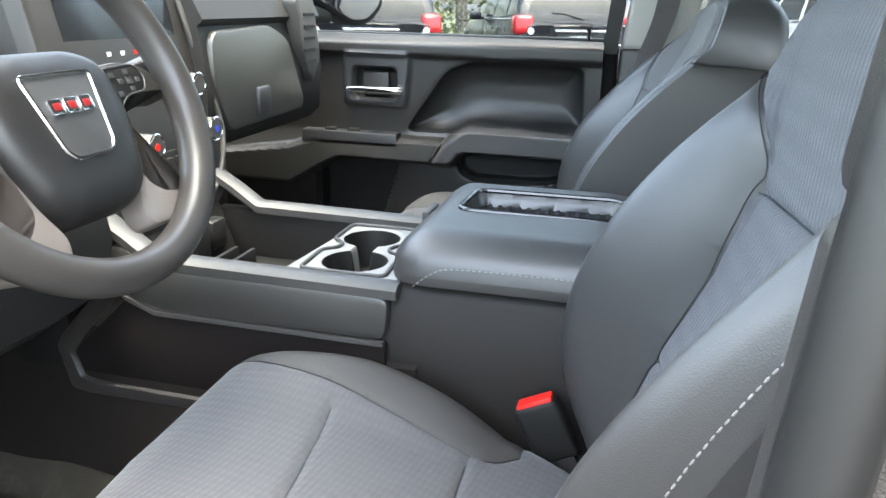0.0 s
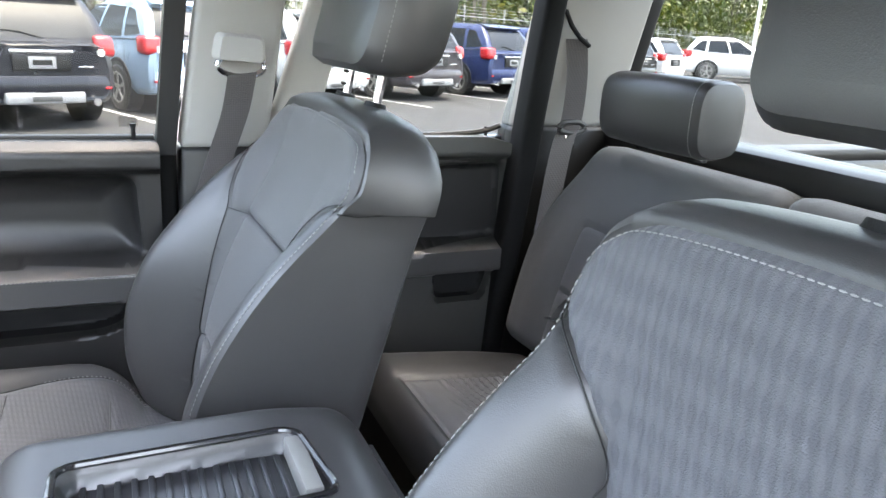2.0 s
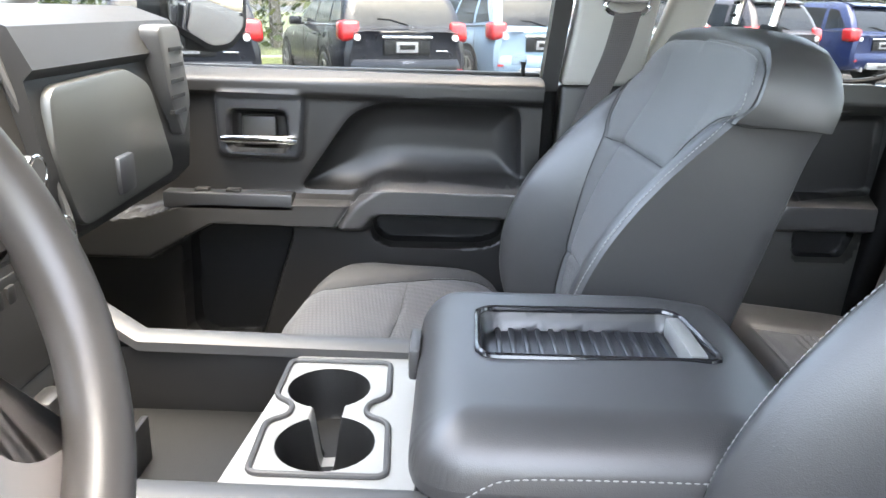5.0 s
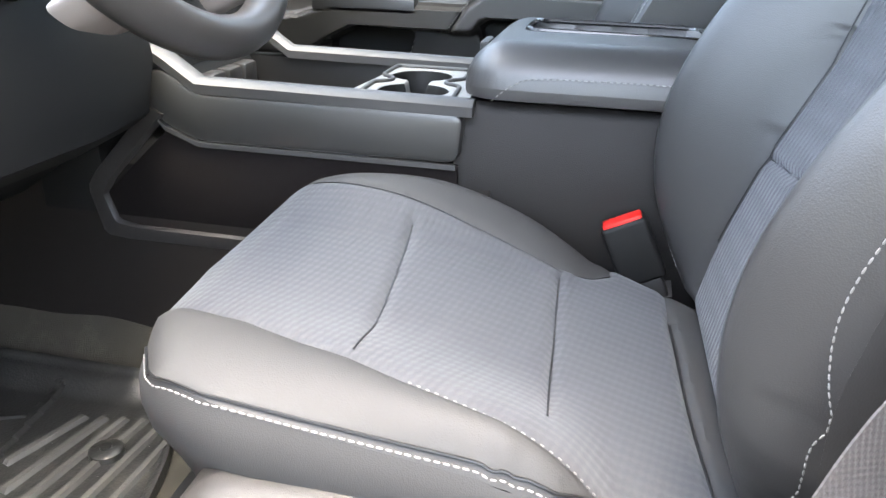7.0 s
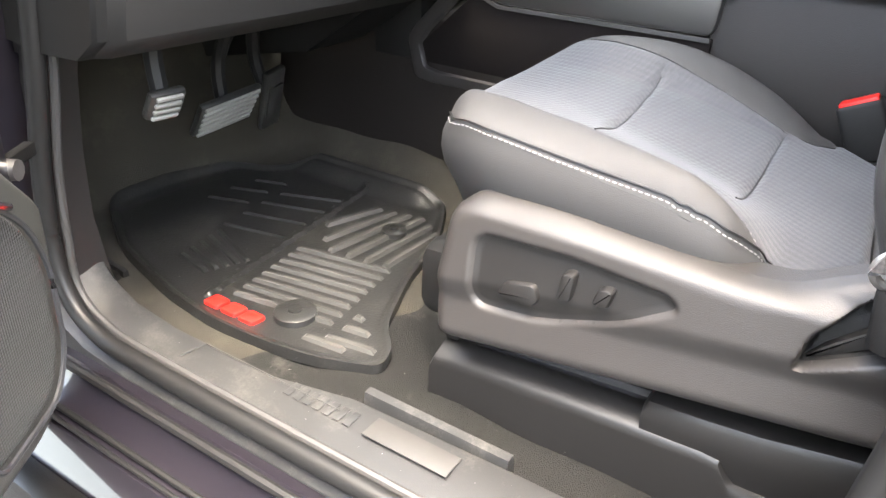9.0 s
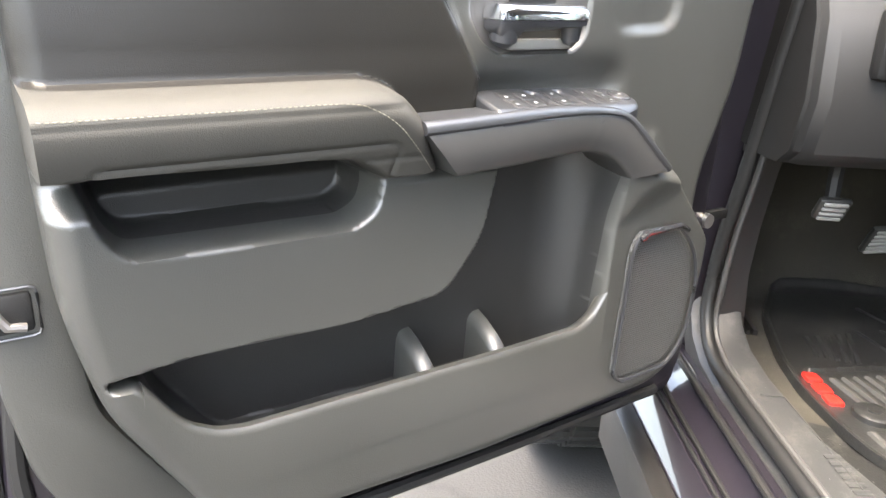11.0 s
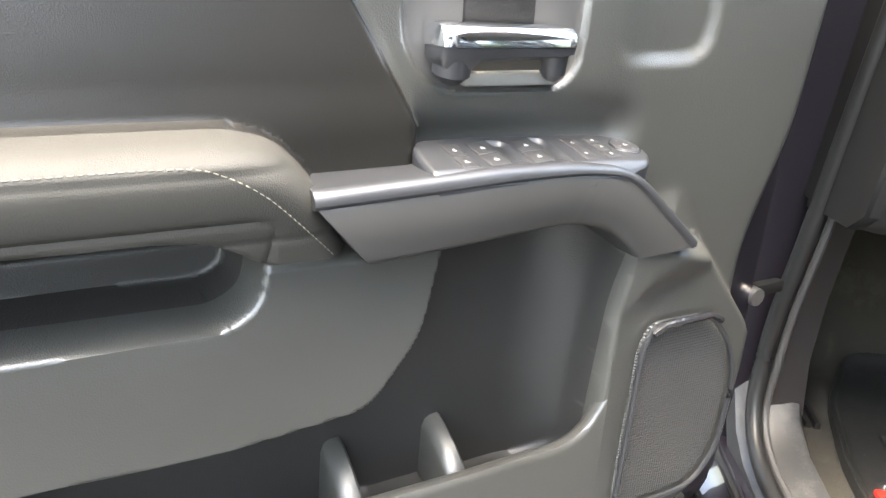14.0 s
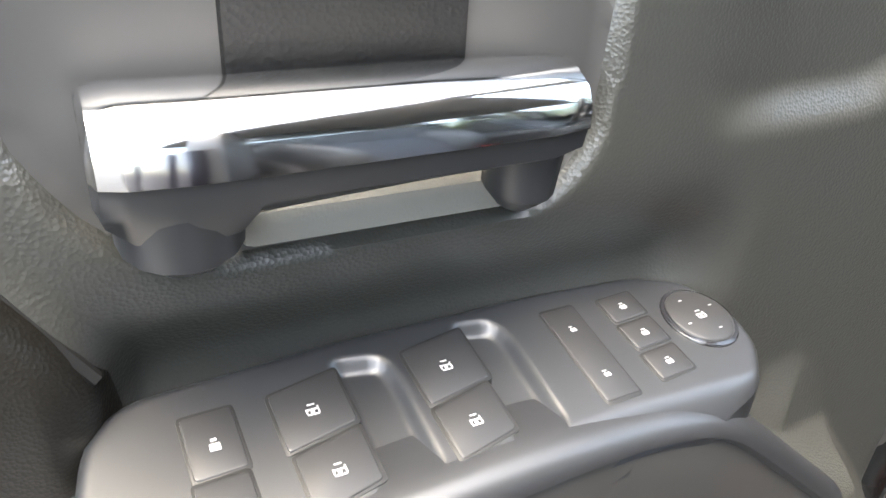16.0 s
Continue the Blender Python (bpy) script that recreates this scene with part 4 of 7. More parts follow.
    part("rail_cover", loft([[(x, s * y, z) for y, z in ((0.20, 0.52), (0.274, 0.52), (0.278, z1 - 0.012), (0.2775, z1 - 0.005), (0.274, z1), (0.254, z1 + 0.008), (0.20, z1 + 0.008))] for x, z1 in ((-0.352, 0.600), (-0.347, 0.611), (-0.281, 0.618), (-0.184, 0.624), (-0.054, 0.632), (-0.038, 0.630), (-0.030, 0.616), (-0.022, 0.606), (0.14, 0.610))]), BLACK, root, "smooth black seat rail cover")
    part("rail_cover", loft([[(x, s * y, z) for y, z in ((0.20, 0.60), (0.270, 0.60), (0.2765, 0.640), (0.2775, z1 - 0.006), (0.274, z1), (0.262, z1 + 0.003), (0.20, z1 - 0.004))] for x, z1 in ((-0.114, 0.655), (-0.109, 0.662), (-0.059, 0.665), (-0.011, 0.670), (0.055, 0.682), (0.14, 0.69))]), BLACK, root, "smooth black seat rail cover")
    part("seat_rail", tube([(-0.35, s * 0.245, 0.632), (-0.09, s * 0.245, 0.652)], 0.009, 8), GLOSS, root, "greasy black steel seat rail")
    part("rail_clip", rbox(-0.345, -0.330, s * 0.25 - 0.006, s * 0.25 + 0.006, 0.625, 0.656, 0.002), DARK, root, "black rail end clip")
    part("seat_rail", rbox(-0.36, 0.10, s * 0.15 - 0.02, s * 0.15 + 0.02, 0.56, 0.63, 0.004), DARK, root, "")
    part("cushion_pan", rbox(-0.40, 0.10, -0.16, 0.24, 0.63, 0.72, 0.02) if s > 0 else rbox(-0.40, 0.10, -0.24, 0.16, 0.63, 0.72, 0.02), DARK, root)
    ax, ay = 0.044, s * (0.655 - 0.38) + s * 0.010
    part("anchor_cup", tube([(ax + 0.010, ay, 0.80), (ax + 0.004, ay, 0.842), (ax + 0.003, ay, 0.846)], [0.019, 0.018, 0.015], 18), DARK, root, "black plastic belt anchor cover")
    part("anchor_ring", tube([(ax - 0.006 + 0.013 * math.cos(t), ay - s * 0.004 * math.cos(t), 0.857 + 0.013 * math.sin(t)) for t in np.linspace(0, 6.28, 21)[:-1]], 0.004, 8, True), METAL, root, "steel belt anchor ring")
    return root


front_seat("black leather and grey cloth driver seat by the open door", -0.378, -1, 0.0, 0.0, True)
front_seat("black leather and grey cloth front passenger seat", 0.478, 1, -0.05, -0.012, False)


def belt(name, label, points, width, side, mat=WEB):
    """A flat webbing strap along points; side: across which way it is wide."""
    p = [Vector(q) for q in curve(points, 30)]
    w = Vector(side).normalized() * width / 2
    rings = []
    for i, q in enumerate(p):
        t = (p[min(i + 1, len(p) - 1)] - p[max(i - 1, 0)]).normalized()
        n = t.cross(w).normalized() * 0.0007
        rings.append([q - w - n, q + w - n, q + w + n, q - w + n])
    root = thing(name, label, "seat belt")
    web = part("webbing", loft(rings), mat, root)
    layer = web.data.uv_layers.new(name="UVMap")
    for loop in web.data.loops:
        at = web.data.vertices[loop.vertex_index].co
        layer.data[loop.index].uv = (at.x * 0.7 + at.y * 0.7, at.z)
    for k in range(11):
        q = p[2] + (p[3] - p[2]).normalized() * (0.0036 * k)
        for lift in (-0.0012, 0.0012):
            n = (p[3] - p[2]).normalized().cross(w).normalized() * lift
            part("stitching", stitches([q - 0.8 * w + n, q + 0.8 * w + n], 0.003, 0.0018, 0.0004), SATIN, root, "grey bar stitching")
    return root


belt("driver_belt", "grey webbing belt stitched to its anchor at the driver seat", [(0.044, -0.670, 0.856), (0.056, -0.668, 0.885), (0.085, -0.66, 0.96), (0.155, -0.66, 1.10), (0.20, -0.69, 1.30), (0.22, -0.70, 1.50)], 0.047, (0.9, 0.35, -0.15))


def buckle(label, x, y, z, lean, red=True):
    root = thing("belt_buckle", label, "belt buckle", pose(x, y, z, 0, lean, 0))
    part("case", rbox(-0.027, 0.027, -0.014, 0.014, 0.0, 0.078, 0.006, 3), DARK, root)
    part("button", rbox(-0.023, 0.023, -0.011, 0.011, 0.072, 0.082, 0.003), RED if red else SATIN, root, "red release button" if red else "grey release button")
    part("stalk", rbox(-0.020, 0.020, -0.009, 0.009, -0.09, 0.0, 0.004), BLACK, root, "grey buckle stalk")
    return root


buckle("black belt buckle with red button beside the driver seat", -0.008, -0.168, 0.778, -26)
buckle("grey belt buckle beside the passenger seat", -0.085, 0.715, 0.735, 30, False)
solid("buckle_guide", loft([[(-0.05 + x, -0.150 + y, z) for y, z in ((-0.03, 0.70), (0.02, 0.70), (0.018, 0.752 + 0.25 * x), (-0.028, 0.745 + 0.25 * x))] for x in (0.0, 0.004, 0.07, 0.075)]), SATIN, "pale grey plastic buckle guide beside the driver seat", "trim")

# ---- centre console ----
def ribbon(points, ring, caps=True):
    """A moulding: a small section (across, up) carried along points (x, y, z); across is +y."""
    return loft([[(x, y + a, z + b) for a, b in ring] for x, y, z in points], caps)


def centre_console():
    root = thing("centre_console", "black centre console with silver cup holders and padded armrest", "console", pose(0, 0, 0))
    low = [(-0.12, 0.90), (-0.148, 0.885), (-0.152, 0.78), (-0.165, 0.70), (-0.175, 0.55), (0.215, 0.55), (0.205, 0.70), (0.192, 0.78), (0.188, 0.885), (0.16, 0.90)]
    part("tunnel_cover", loft([[(x, y, z if z < 0.86 else z + lift) for y, z in low] for x, lift in ((-1.05, -0.06), (-0.75, -0.035), (-0.62, -0.03), (-0.25, -0.03), (-0.2, -0.03))]), LINER, root, "grained black tunnel cover")
    rear = [(-0.125, 0.965), (-0.138, 0.95), (-0.142, 0.80), (-0.15, 0.55), (0.19, 0.55), (0.19, 0.80), (0.186, 0.95), (0.17, 0.965)]
    part("body", loft([[(x + (0.965 - z) * k, y, z) for y, z in rear] for x, k in ((-0.235, -0.17), (-0.228, -0.17), (0.13, 0.0), (0.14, 0.0))]), LINER, root, "grained black console body")
    inner_edge = [(-0.618, 0.925), (-0.720, 0.815), (-0.704, 0.770), (-0.52, 0.769), (-0.24, 0.767)]
    outer_edge = [(-0.643, 0.936), (-0.750, 0.824), (-0.731, 0.743), (-0.52, 0.744), (-0.24, 0.742)]
    steps = ((0.0, -0.146), (0.05, -0.156), (0.15, -0.1595), (0.70, -0.1595), (0.92, -0.156), (1.0, -0.146))
    border, turns = [], list(zip(inner_edge, outer_edge))
    for k, ((ax, az), (bx, bz)) in enumerate(turns):
        for t in ((-0.16, -0.08, 0.0, 0.08, 0.16) if 0 < k < 3 else (0.0,)):
            (cx, cz), (dx, dz) = turns[k + (1 if t > 0 else -1 if t < 0 else 0)]
            e, pull = abs(t), {0.0: 0.14, 0.08: 0.07}.get(abs(t), 0.0) if 0 < k < 3 else 0.0
            border.append([(ax + (cx - ax) * e + ((bx + (dx - bx) * e) - (ax + (cx - ax) * e)) * (u - pull), y, az + (cz - az) * e + ((bz + (dz - bz) * e) - (az + (cz - az) * e)) * (u - pull)) for u, y in steps])
    part("panel_border", loft(border), SHIELD, root, "raised grey-black border")
    part("side_panel", extrude([(-0.62, 0.905), (-0.72, 0.812), (-0.706, 0.772), (-0.24, 0.772), (-0.24, 0.89), (-0.57, 0.89)], 0.0, 0.006, lambda a, b, c: (a, -0.146 - c, b), 0.002), FELT, root, "dark brown-black recessed side panel")
    near = fillet([(-0.665, 0.965), (-0.622, 0.912), (-0.575, 0.893), (-0.240, 0.893), (-0.234, 0.952), (-0.575, 0.954), (-0.618, 0.985)], 0.015)
    part("side_trim", extrude(near, 0.0, 0.03, lambda a, b, c: (a, -0.125 - c, b), 0.006), TRIM, root, "glossy dark woven-pattern side trim")
    part("side_trim_bead", ribbon([(-0.655, -0.153, 0.957), (-0.62, -0.153, 0.908), (-0.575, -0.153, 0.890), (-0.242, -0.153, 0.889)], [(-0.004, -0.003), (0.004, -0.003), (0.004, 0.003), (-0.004, 0.003)]), SATIN, root, "satin grey bead below the trim")
    for y, name in ((-0.137, "near_rail"), (0.158, "far_rail")):
        sec = [(-0.016, -0.010), (0.018, -0.010), (0.018, 0.004), (0.010, 0.008), (-0.008, 0.008), (-0.016, 0.002)]
        part(name, ribbon([(-0.66, y, 1.02), (-0.615, y, 0.992), (-0.575, y, 0.964), (-0.40, y, 0.962), (-0.225, y, 0.960)], sec), SATIN, root, "satin grey console rail")
    part("far_wall", rbox(-0.66, -0.23, 0.152, 0.182, 0.85, 0.955, 0.004), BLACK, root)
    part("bin_floor", rbox(-0.64, -0.39, -0.125, 0.155, 0.862, 0.872, 0), DARK, root, "dark rubber bin floor")
    for x in (-0.562, -0.532):
        part("bin_divider", rbox(x - 0.004, x + 0.004, -0.10, 0.05, 0.872, 0.925, 0.002), BLACK, root)
    part("port_panel", loft([[(x, y, z) for y in (-0.11, 0.14) for _ in (0,)] + [(x - 0.03, 0.14, z), (x - 0.03, -0.11, z)] for x, z in ((-0.612, 0.872), (-0.655, 1.0))]), DARK, root, "black socket panel")
    for k, y in enumerate((-0.085, -0.035, 0.015, 0.065)):
        part("socket_flap", rbox(-0.638, -0.612, y, y + 0.042, 0.895 + 0.01 * (k % 2), 0.955, 0.006), BLACK, root, "square socket flap")
    # cup holders
    edge = fillet([(-0.408, -0.125), (-0.385, 0.145), (-0.245, 0.145), (-0.232, -0.125)], 0.01)
    cups = [((-0.338, 0.072), 0.044), ((-0.325, -0.034), 0.047)]

    def disc(c, r, n=60):
        return [(c[0] + r * math.cos(t), c[1] + r * math.sin(t)) for t in np.linspace(0, 6.28318, n + 1)[:-1]]

    def plate_top(a, b):
        d = np.minimum(*[np.hypot(a - c[0], b - c[1]) - r for c, r in cups])
        d = np.minimum(d, np.maximum(np.abs(a + 0.332) - 0.016, np.abs(b - 0.02) - 0.03))
        return 0.010 - 0.060 * (1 - ramp(d, -0.010, 0.001))

    surface(root, edge, plate_top, 0.0016, lambda a, b, c: (a, b, 0.944 + c), [
        ("cup_well", disc(*cups[0]), DARK, "dark rubber cup well"), ("cup_well", disc(*cups[1]), DARK, "dark rubber cup well"),
        ("cup_plate", None, SILVER, "satin silver cup holder surround")], 0.01, seam=(0, 1))
    loop = fillet([(-0.39, 0.128), (-0.276, 0.128), (-0.272, 0.05), (-0.292, 0.035), (-0.292, 0.012), (-0.268, 0.0), (-0.262, -0.09), (-0.385, -0.09), (-0.388, -0.005), (-0.368, 0.008), (-0.368, 0.03), (-0.39, 0.045)], 0.012, 5)
    part("cup_edging", tube([(a, b, 0.9555) for a, b in loop], 0.0032, 8, True), SATIN, root, "satin cup holder edging")
    # armrest lid
    rim = fillet([(-0.243, -0.148), (-0.243, 0.205), (0.125, 0.205), (0.125, -0.148)], 0.055, 8)
    tray = fillet([(-0.178, -0.002), (-0.176, 0.105), (0.035, 0.115), (0.048, 0.006)], 0.02)

    def lid(a, b):
        c = 1.034 - roll(rim, a, b, 0.055, 0.05) - 0.022 * within(tray, a, b, 0.005) - 0.012 * ramp(a, 0.0, 0.13)
        return c - 0.9

    made = surface(root, rim, lid, 0.0024, lambda a, b, c: (a, b, 0.9 + c), [
        ("armrest_tray", tray, PANEL, "ribbed dark tray in the armrest"),
        ("armrest", None, LEATHER, "padded black leather armrest lid")], -0.070, seam=(0, 1), side=("armrest_band", LEATHER, "stitched black armrest side"))
    part("tray_edge", tube([(a, b, 1.0345 - 0.012 * max(0, a) / 0.13) for a, b in fillet([(-0.183, -0.008), (-0.181, 0.110), (0.039, 0.121), (0.054, 0.001)], 0.02)], 0.004, 8, True), GLOSS, made[1], "glossy dark tray edging")
    for k in range(13):
        a = -0.158 + 0.0145 * k
        part("tray_rib", rbox(a - 0.0028, a + 0.0028, 0.010, 0.104, 1.008, 1.0155, 0.0012), PANEL, made[0], "low dark rib")
    part("tray_end", rbox(0.024, 0.042, 0.012, 0.108, 1.010, 1.032, 0.003), SILVER, made[1], "pale silver end of the tray")
    part("latch", rbox(-0.252, -0.240, 0.05, 0.11, 0.975, 1.01, 0.004), SATIN, made[1], "satin black lid latch")
    seam = curve([(-0.205, -0.148, 0.970), (-0.18, -0.1485, 0.990), (-0.155, -0.1485, 0.998), (-0.08, -0.1485, 1.0), (0.0, -0.1485, 1.0), (0.08, -0.1485, 0.999)], 50)
    part("stitching", stitches([(q.x, q.y, q.z) for q in seam], 0.0045, 0.0025), THREAD, made[1], "pale stitching")
    return root


centre_console()

# ---- driver door ----
ARC = radians(58)
DOOR = Matrix(((math.cos(ARC), math.sin(ARC), 0, -0.80), (-math.sin(ARC), math.cos(ARC), 0, -0.86), (0, 0, 1, 0), (0, 0, 0, 1)))


def grip_face(u):
    """How far the front of the pull handle stands out at u."""
    return np.interp(u, [0.40, 0.48, 0.53, 0.62], [0.172, 0.178, 0.183, 0.190])


def flat_uv(ob):
    """Lays a pattern flat along local x and z."""
    me = ob.data
    layer = me.uv_layers.new(name="UVMap")
    for loop in me.loops:
        q = me.vertices[loop.vertex_index].co
        layer.data[loop.index].uv = (q.x, q.z)


def driver_door():
    root = thing("driver_door", "open driver door with black panel and dark metallic paint", "door", DOOR)

    def at(a, b, c):
        return a, c, b

    skin = fillet([(0.04, 0.50), (0.93, 0.515), (1.015, 0.56), (1.03, 0.64), (1.012, 0.85), (1.02, 1.0), (1.03, 1.26), (0.04, 1.26)], 0.05)
    shell = part("shell", extrude(skin, 0.0, 0.050, at, 0.010), PAINT, root, "dark metallic painted door shell")
    inner_skin = fillet([(0.06, 0.535), (0.90, 0.55), (0.97, 0.59), (0.985, 0.66), (0.968, 0.85), (0.975, 1.0), (0.985, 1.25), (0.06, 1.25)], 0.06)
    part("inner_shell", extrude(inner_skin, 0.045, 0.070, at, 0.010), PAINT, root, "dark metallic inner door shell")
    for off, w, r, mat, name in ((0.012, 0.058, 0.009, SEAL, "weatherstrip"), (-0.004, 0.073, 0.008, SEAL, "weatherstrip")):
        line = [(0.97 - off, w, 1.25), (0.962 - off, w, 1.0), (0.955 - off, w, 0.85), (0.965 - off, w, 0.70), (0.945 - off, w, 0.62 + off), (0.88 - off, w, 0.565 + off), (0.70, w, 0.545 + off), (0.40, w, 0.54 + off), (0.12, w, 0.545 + off)]
        if off > 0:
            line = [(u + 0.036, ww, z - 0.018) for u, ww, z in line]
        part(name, tube(curve(line, 60), r, 8, up=(0, 1, 0)), mat, shell, "black rubber door seal")
    part("latch_case", rbox(0.938, 0.974, 0.080, 0.096, 0.851, 0.886, 0.004), DARK, shell, "black door latch opening")
    part("latch_hook", tube([(0.945, 0.098, 0.857), (0.958, 0.100, 0.860), (0.966, 0.099, 0.874)], 0.004, 8), METAL, shell, "steel latch hook")
    part("sticker", extrude([(0.968 + 0.0052 * math.cos(t), 1.070 + 0.014 * math.sin(t)) for t in np.linspace(0, 6.28, 21)[:-1]], 0.0922, 0.0932, at, 0.00022), WHITE, shell, "small white oval sticker")
    for u, z in ((0.91, 0.655), (0.945, 0.70), (0.90, 0.60), (0.86, 0.58)):
        part("drain_plug", tube([(u, 0.066, z), (u, 0.0715, z)], 0.004, 10), METAL, shell)
    strip = fillet([(0.86, 0.60), (0.93, 0.645), (0.958, 0.71), (0.972, 0.80), (0.976, 0.90), (0.974, 1.0), (0.984, 1.21), (0.915, 1.21), (0.912, 0.85), (0.90, 0.76), (0.845, 0.67), (0.80, 0.62)], 0.02)
    part("jamb_trim", extrude(strip, 0.05, 0.092, at, 0.008), SOFT, root, "grained black trim strip on the door edge")
    part("latch_frame", tube([(u, 0.0945, z) for u, z in fillet([(0.934, 0.847), (0.978, 0.847), (0.978, 0.890), (0.934, 0.890)], 0.006, 3)], 0.0014, 6, True), PANEL, root, "worn grey latch surround")
    part("window_sill", rbox(0.06, 1.02, 0.03, 0.125, 1.20, 1.255, 0.012), SOFT, root)
    part("window_pane", rbox(0.08, 1.0, 0.045, 0.05, 1.25, 1.62, 0), GLASS, root, "clear window glass")
    for du, r in ((0.022, 0.006), (0.034, 0.004)):
        ridge_line = [(0.972 + du, 0.052, 1.25), (0.964 + du, 0.052, 1.0), (0.957 + du, 0.052, 0.85), (0.972 + du, 0.052, 0.68), (0.95 + du * 0.7, 0.052, 0.60 - du * 0.5), (0.88 + du * 0.4, 0.052, 0.545 - du)]
        part("pressed_ridge", tube(curve(ridge_line, 40), r, 8, up=(0, 1, 0)), PAINT, shell, "pressed painted ridge")
    part("window_surround", tube(curve([(0.10, 0.05, 1.25), (0.35, 0.05, 1.55), (0.55, 0.05, 1.63), (1.02, 0.05, 1.64), (1.03, 0.05, 1.45), (1.03, 0.05, 1.25)], 40), 0.018, 8), PAINT, root)

    rim = fillet([(0.16, 0.77), (0.177, 0.657), (0.23, 0.622), (0.52, 0.612), (0.76, 0.62), (0.82, 0.645), (0.90, 0.78), (0.922, 0.87), (0.928, 1.02), (0.935, 1.22), (0.10, 1.22), (0.12, 1.02), (0.16, 0.90)], 0.03)
    arm = [(0.96, 1.054), (0.91, 1.049), (0.674, 1.049), (0.645, 1.041), (0.621, 1.016), (0.592, 0.962), (0.66, 0.962), (0.678, 0.975), (0.70, 0.985), (0.75, 0.987), (0.96, 0.990)]
    arm = fillet(arm, 0.022, 7)
    pad = fillet([(1.1, 1.056), (0.91, 1.051), (0.674, 1.051), (0.645, 1.043), (0.621, 1.018), (0.588, 0.960), (0.52, 0.84), (1.1, 0.84)], 0.022, 7)
    grip = [(0.642, 1.022), (0.39, 1.020), (0.362, 1.008), (0.285, 0.93), (0.366, 0.93), (0.401, 0.957), (0.43, 0.967), (0.604, 0.961)]
    cubby = fillet([(0.900, 1.0), (0.887, 0.945), (0.872, 0.926), (0.684, 0.923), (0.664, 0.935), (0.652, 1.0)], 0.014)
    pocket = fillet([(0.90, 0.815), (0.872, 0.815), (0.858, 0.780), (0.843, 0.757), (0.80, 0.700), (0.39, 0.690), (0.357, 0.712), (0.346, 0.97), (0.516, 0.97), (0.534, 0.884), (0.577, 0.828), (0.685, 0.819), (0.83, 0.822)], 0.02)
    speaker = fillet([(0.308, 0.857), (0.24, 0.857), (0.205, 0.821), (0.189, 0.775), (0.194, 0.695), (0.221, 0.658), (0.309, 0.655), (0.324, 0.669), (0.319, 0.834)], 0.02)
    bezel = fillet([(0.547, 1.18), (0.547, 1.10), (0.532, 1.075), (0.511, 1.063), (0.412, 1.064), (0.398, 1.082), (0.392, 1.18)], 0.012)
    lower = [(0.0, 0.5), (1.0, 0.5), (1.0, 0.80), (0.935, 0.965), (0.36, 0.965), (0.30, 0.935), (0.242, 0.918), (0.165, 0.83), (0.0, 0.8)]
    ridge = fillet([(0.258, 1.3), (0.258, 1.086), (0.350, 1.083), (0.368, 1.10), (0.37, 1.3)], 0.03)
    insert = [(0.534, 1.037), (0.66, 1.26), (1.0, 1.26), (1.0, 0.985), (0.60, 0.985), (0.53, 1.0)]

    def panel(a, b):
        c = 0.126 + 0.030 * within(lower, a, b, 0.012) - roll(rim, a, b, 0.02, 0.022)
        c = c + within(insert, a, b, 0.007) * (0.010 - 0.012 * ramp(b, 1.05, 1.18) + 0.003 * (1 - ramp(b, 1.035, 1.075)))
        c = c - 0.007 * within(ridge, a, b, 0.008) * (1 - ramp(a, 0.31, 0.37))
        c = c + 0.012 * within([(0.365, 0.945), (0.275, 0.955), (0.250, 0.915), (0.335, 0.885)], a, b, 0.022)
        scoop = np.clip((a - 0.346) / 0.070, 0, 1)
        c = c - (c - 0.080) * within(pocket, a, b, 0.007) * np.sqrt(1 - (1 - scoop) ** 2) - 0.068 * within(cubby, a, b, 0.008)
        c = c - 0.006 * within(bezel, a, b, 0.003)
        c = c - 0.0155 * np.exp(-(((b - 1.026) / 0.022) ** 2)) * ramp(a, 0.32, 0.36) * (1 - ramp(a, 0.525, 0.55))
        c = c + (0.193 + 0.003 * ramp(b, 1.031, 1.035) - 0.022 * (1 - ramp(b, 0.950, 1.028)) - roll(pad, a, b, 0.026, 0.050) - c) * within(arm, a, b, 0.005)
        c = c + 0.002 * within(speaker, a, b, 0.003)
        return c - 0.08

    # map pocket and cubby carry their shade as a darker panel colour
    made = surface(root, rim, panel, 0.0023, lambda a, b, c: (a, 0.08 + c, b), [
        ("armrest", arm, BROWN, "worn dark leather armrest"),
        ("map_pocket", pocket, CAVITY, "deep map pocket, toned darker for shade"), ("cubby", cubby, CAVITY, "small armrest cubby, toned darker for shade"),
        ("speaker_grille", speaker, GRILLE, "fine black mesh speaker grille"),
        ("handle_bezel", bezel, SATIN, "satin grey handle bezel"),
        ("upper_insert", insert, SLATE, "grained dark leather upper insert"),
        ("panel", None, SOFT, "grained black door panel")], 0.001, seam=(0.0018, 0.0022))
    by = {ob.name.split(".")[0]: ob for ob in made}
    tops = curve([(0.632, 1.0070, 0), (0.58, 1.0078, 0), (0.53, 1.0085, 0), (0.48, 1.0092, 0), (0.43, 1.0085, 0), (0.400, 1.0062, 0), (0.380, 1.0032, 0), (0.365, 0.9975, 0), (0.350, 0.9870, 0), (0.318, 0.9595, 0), (0.287, 0.9330, 0)], 70)
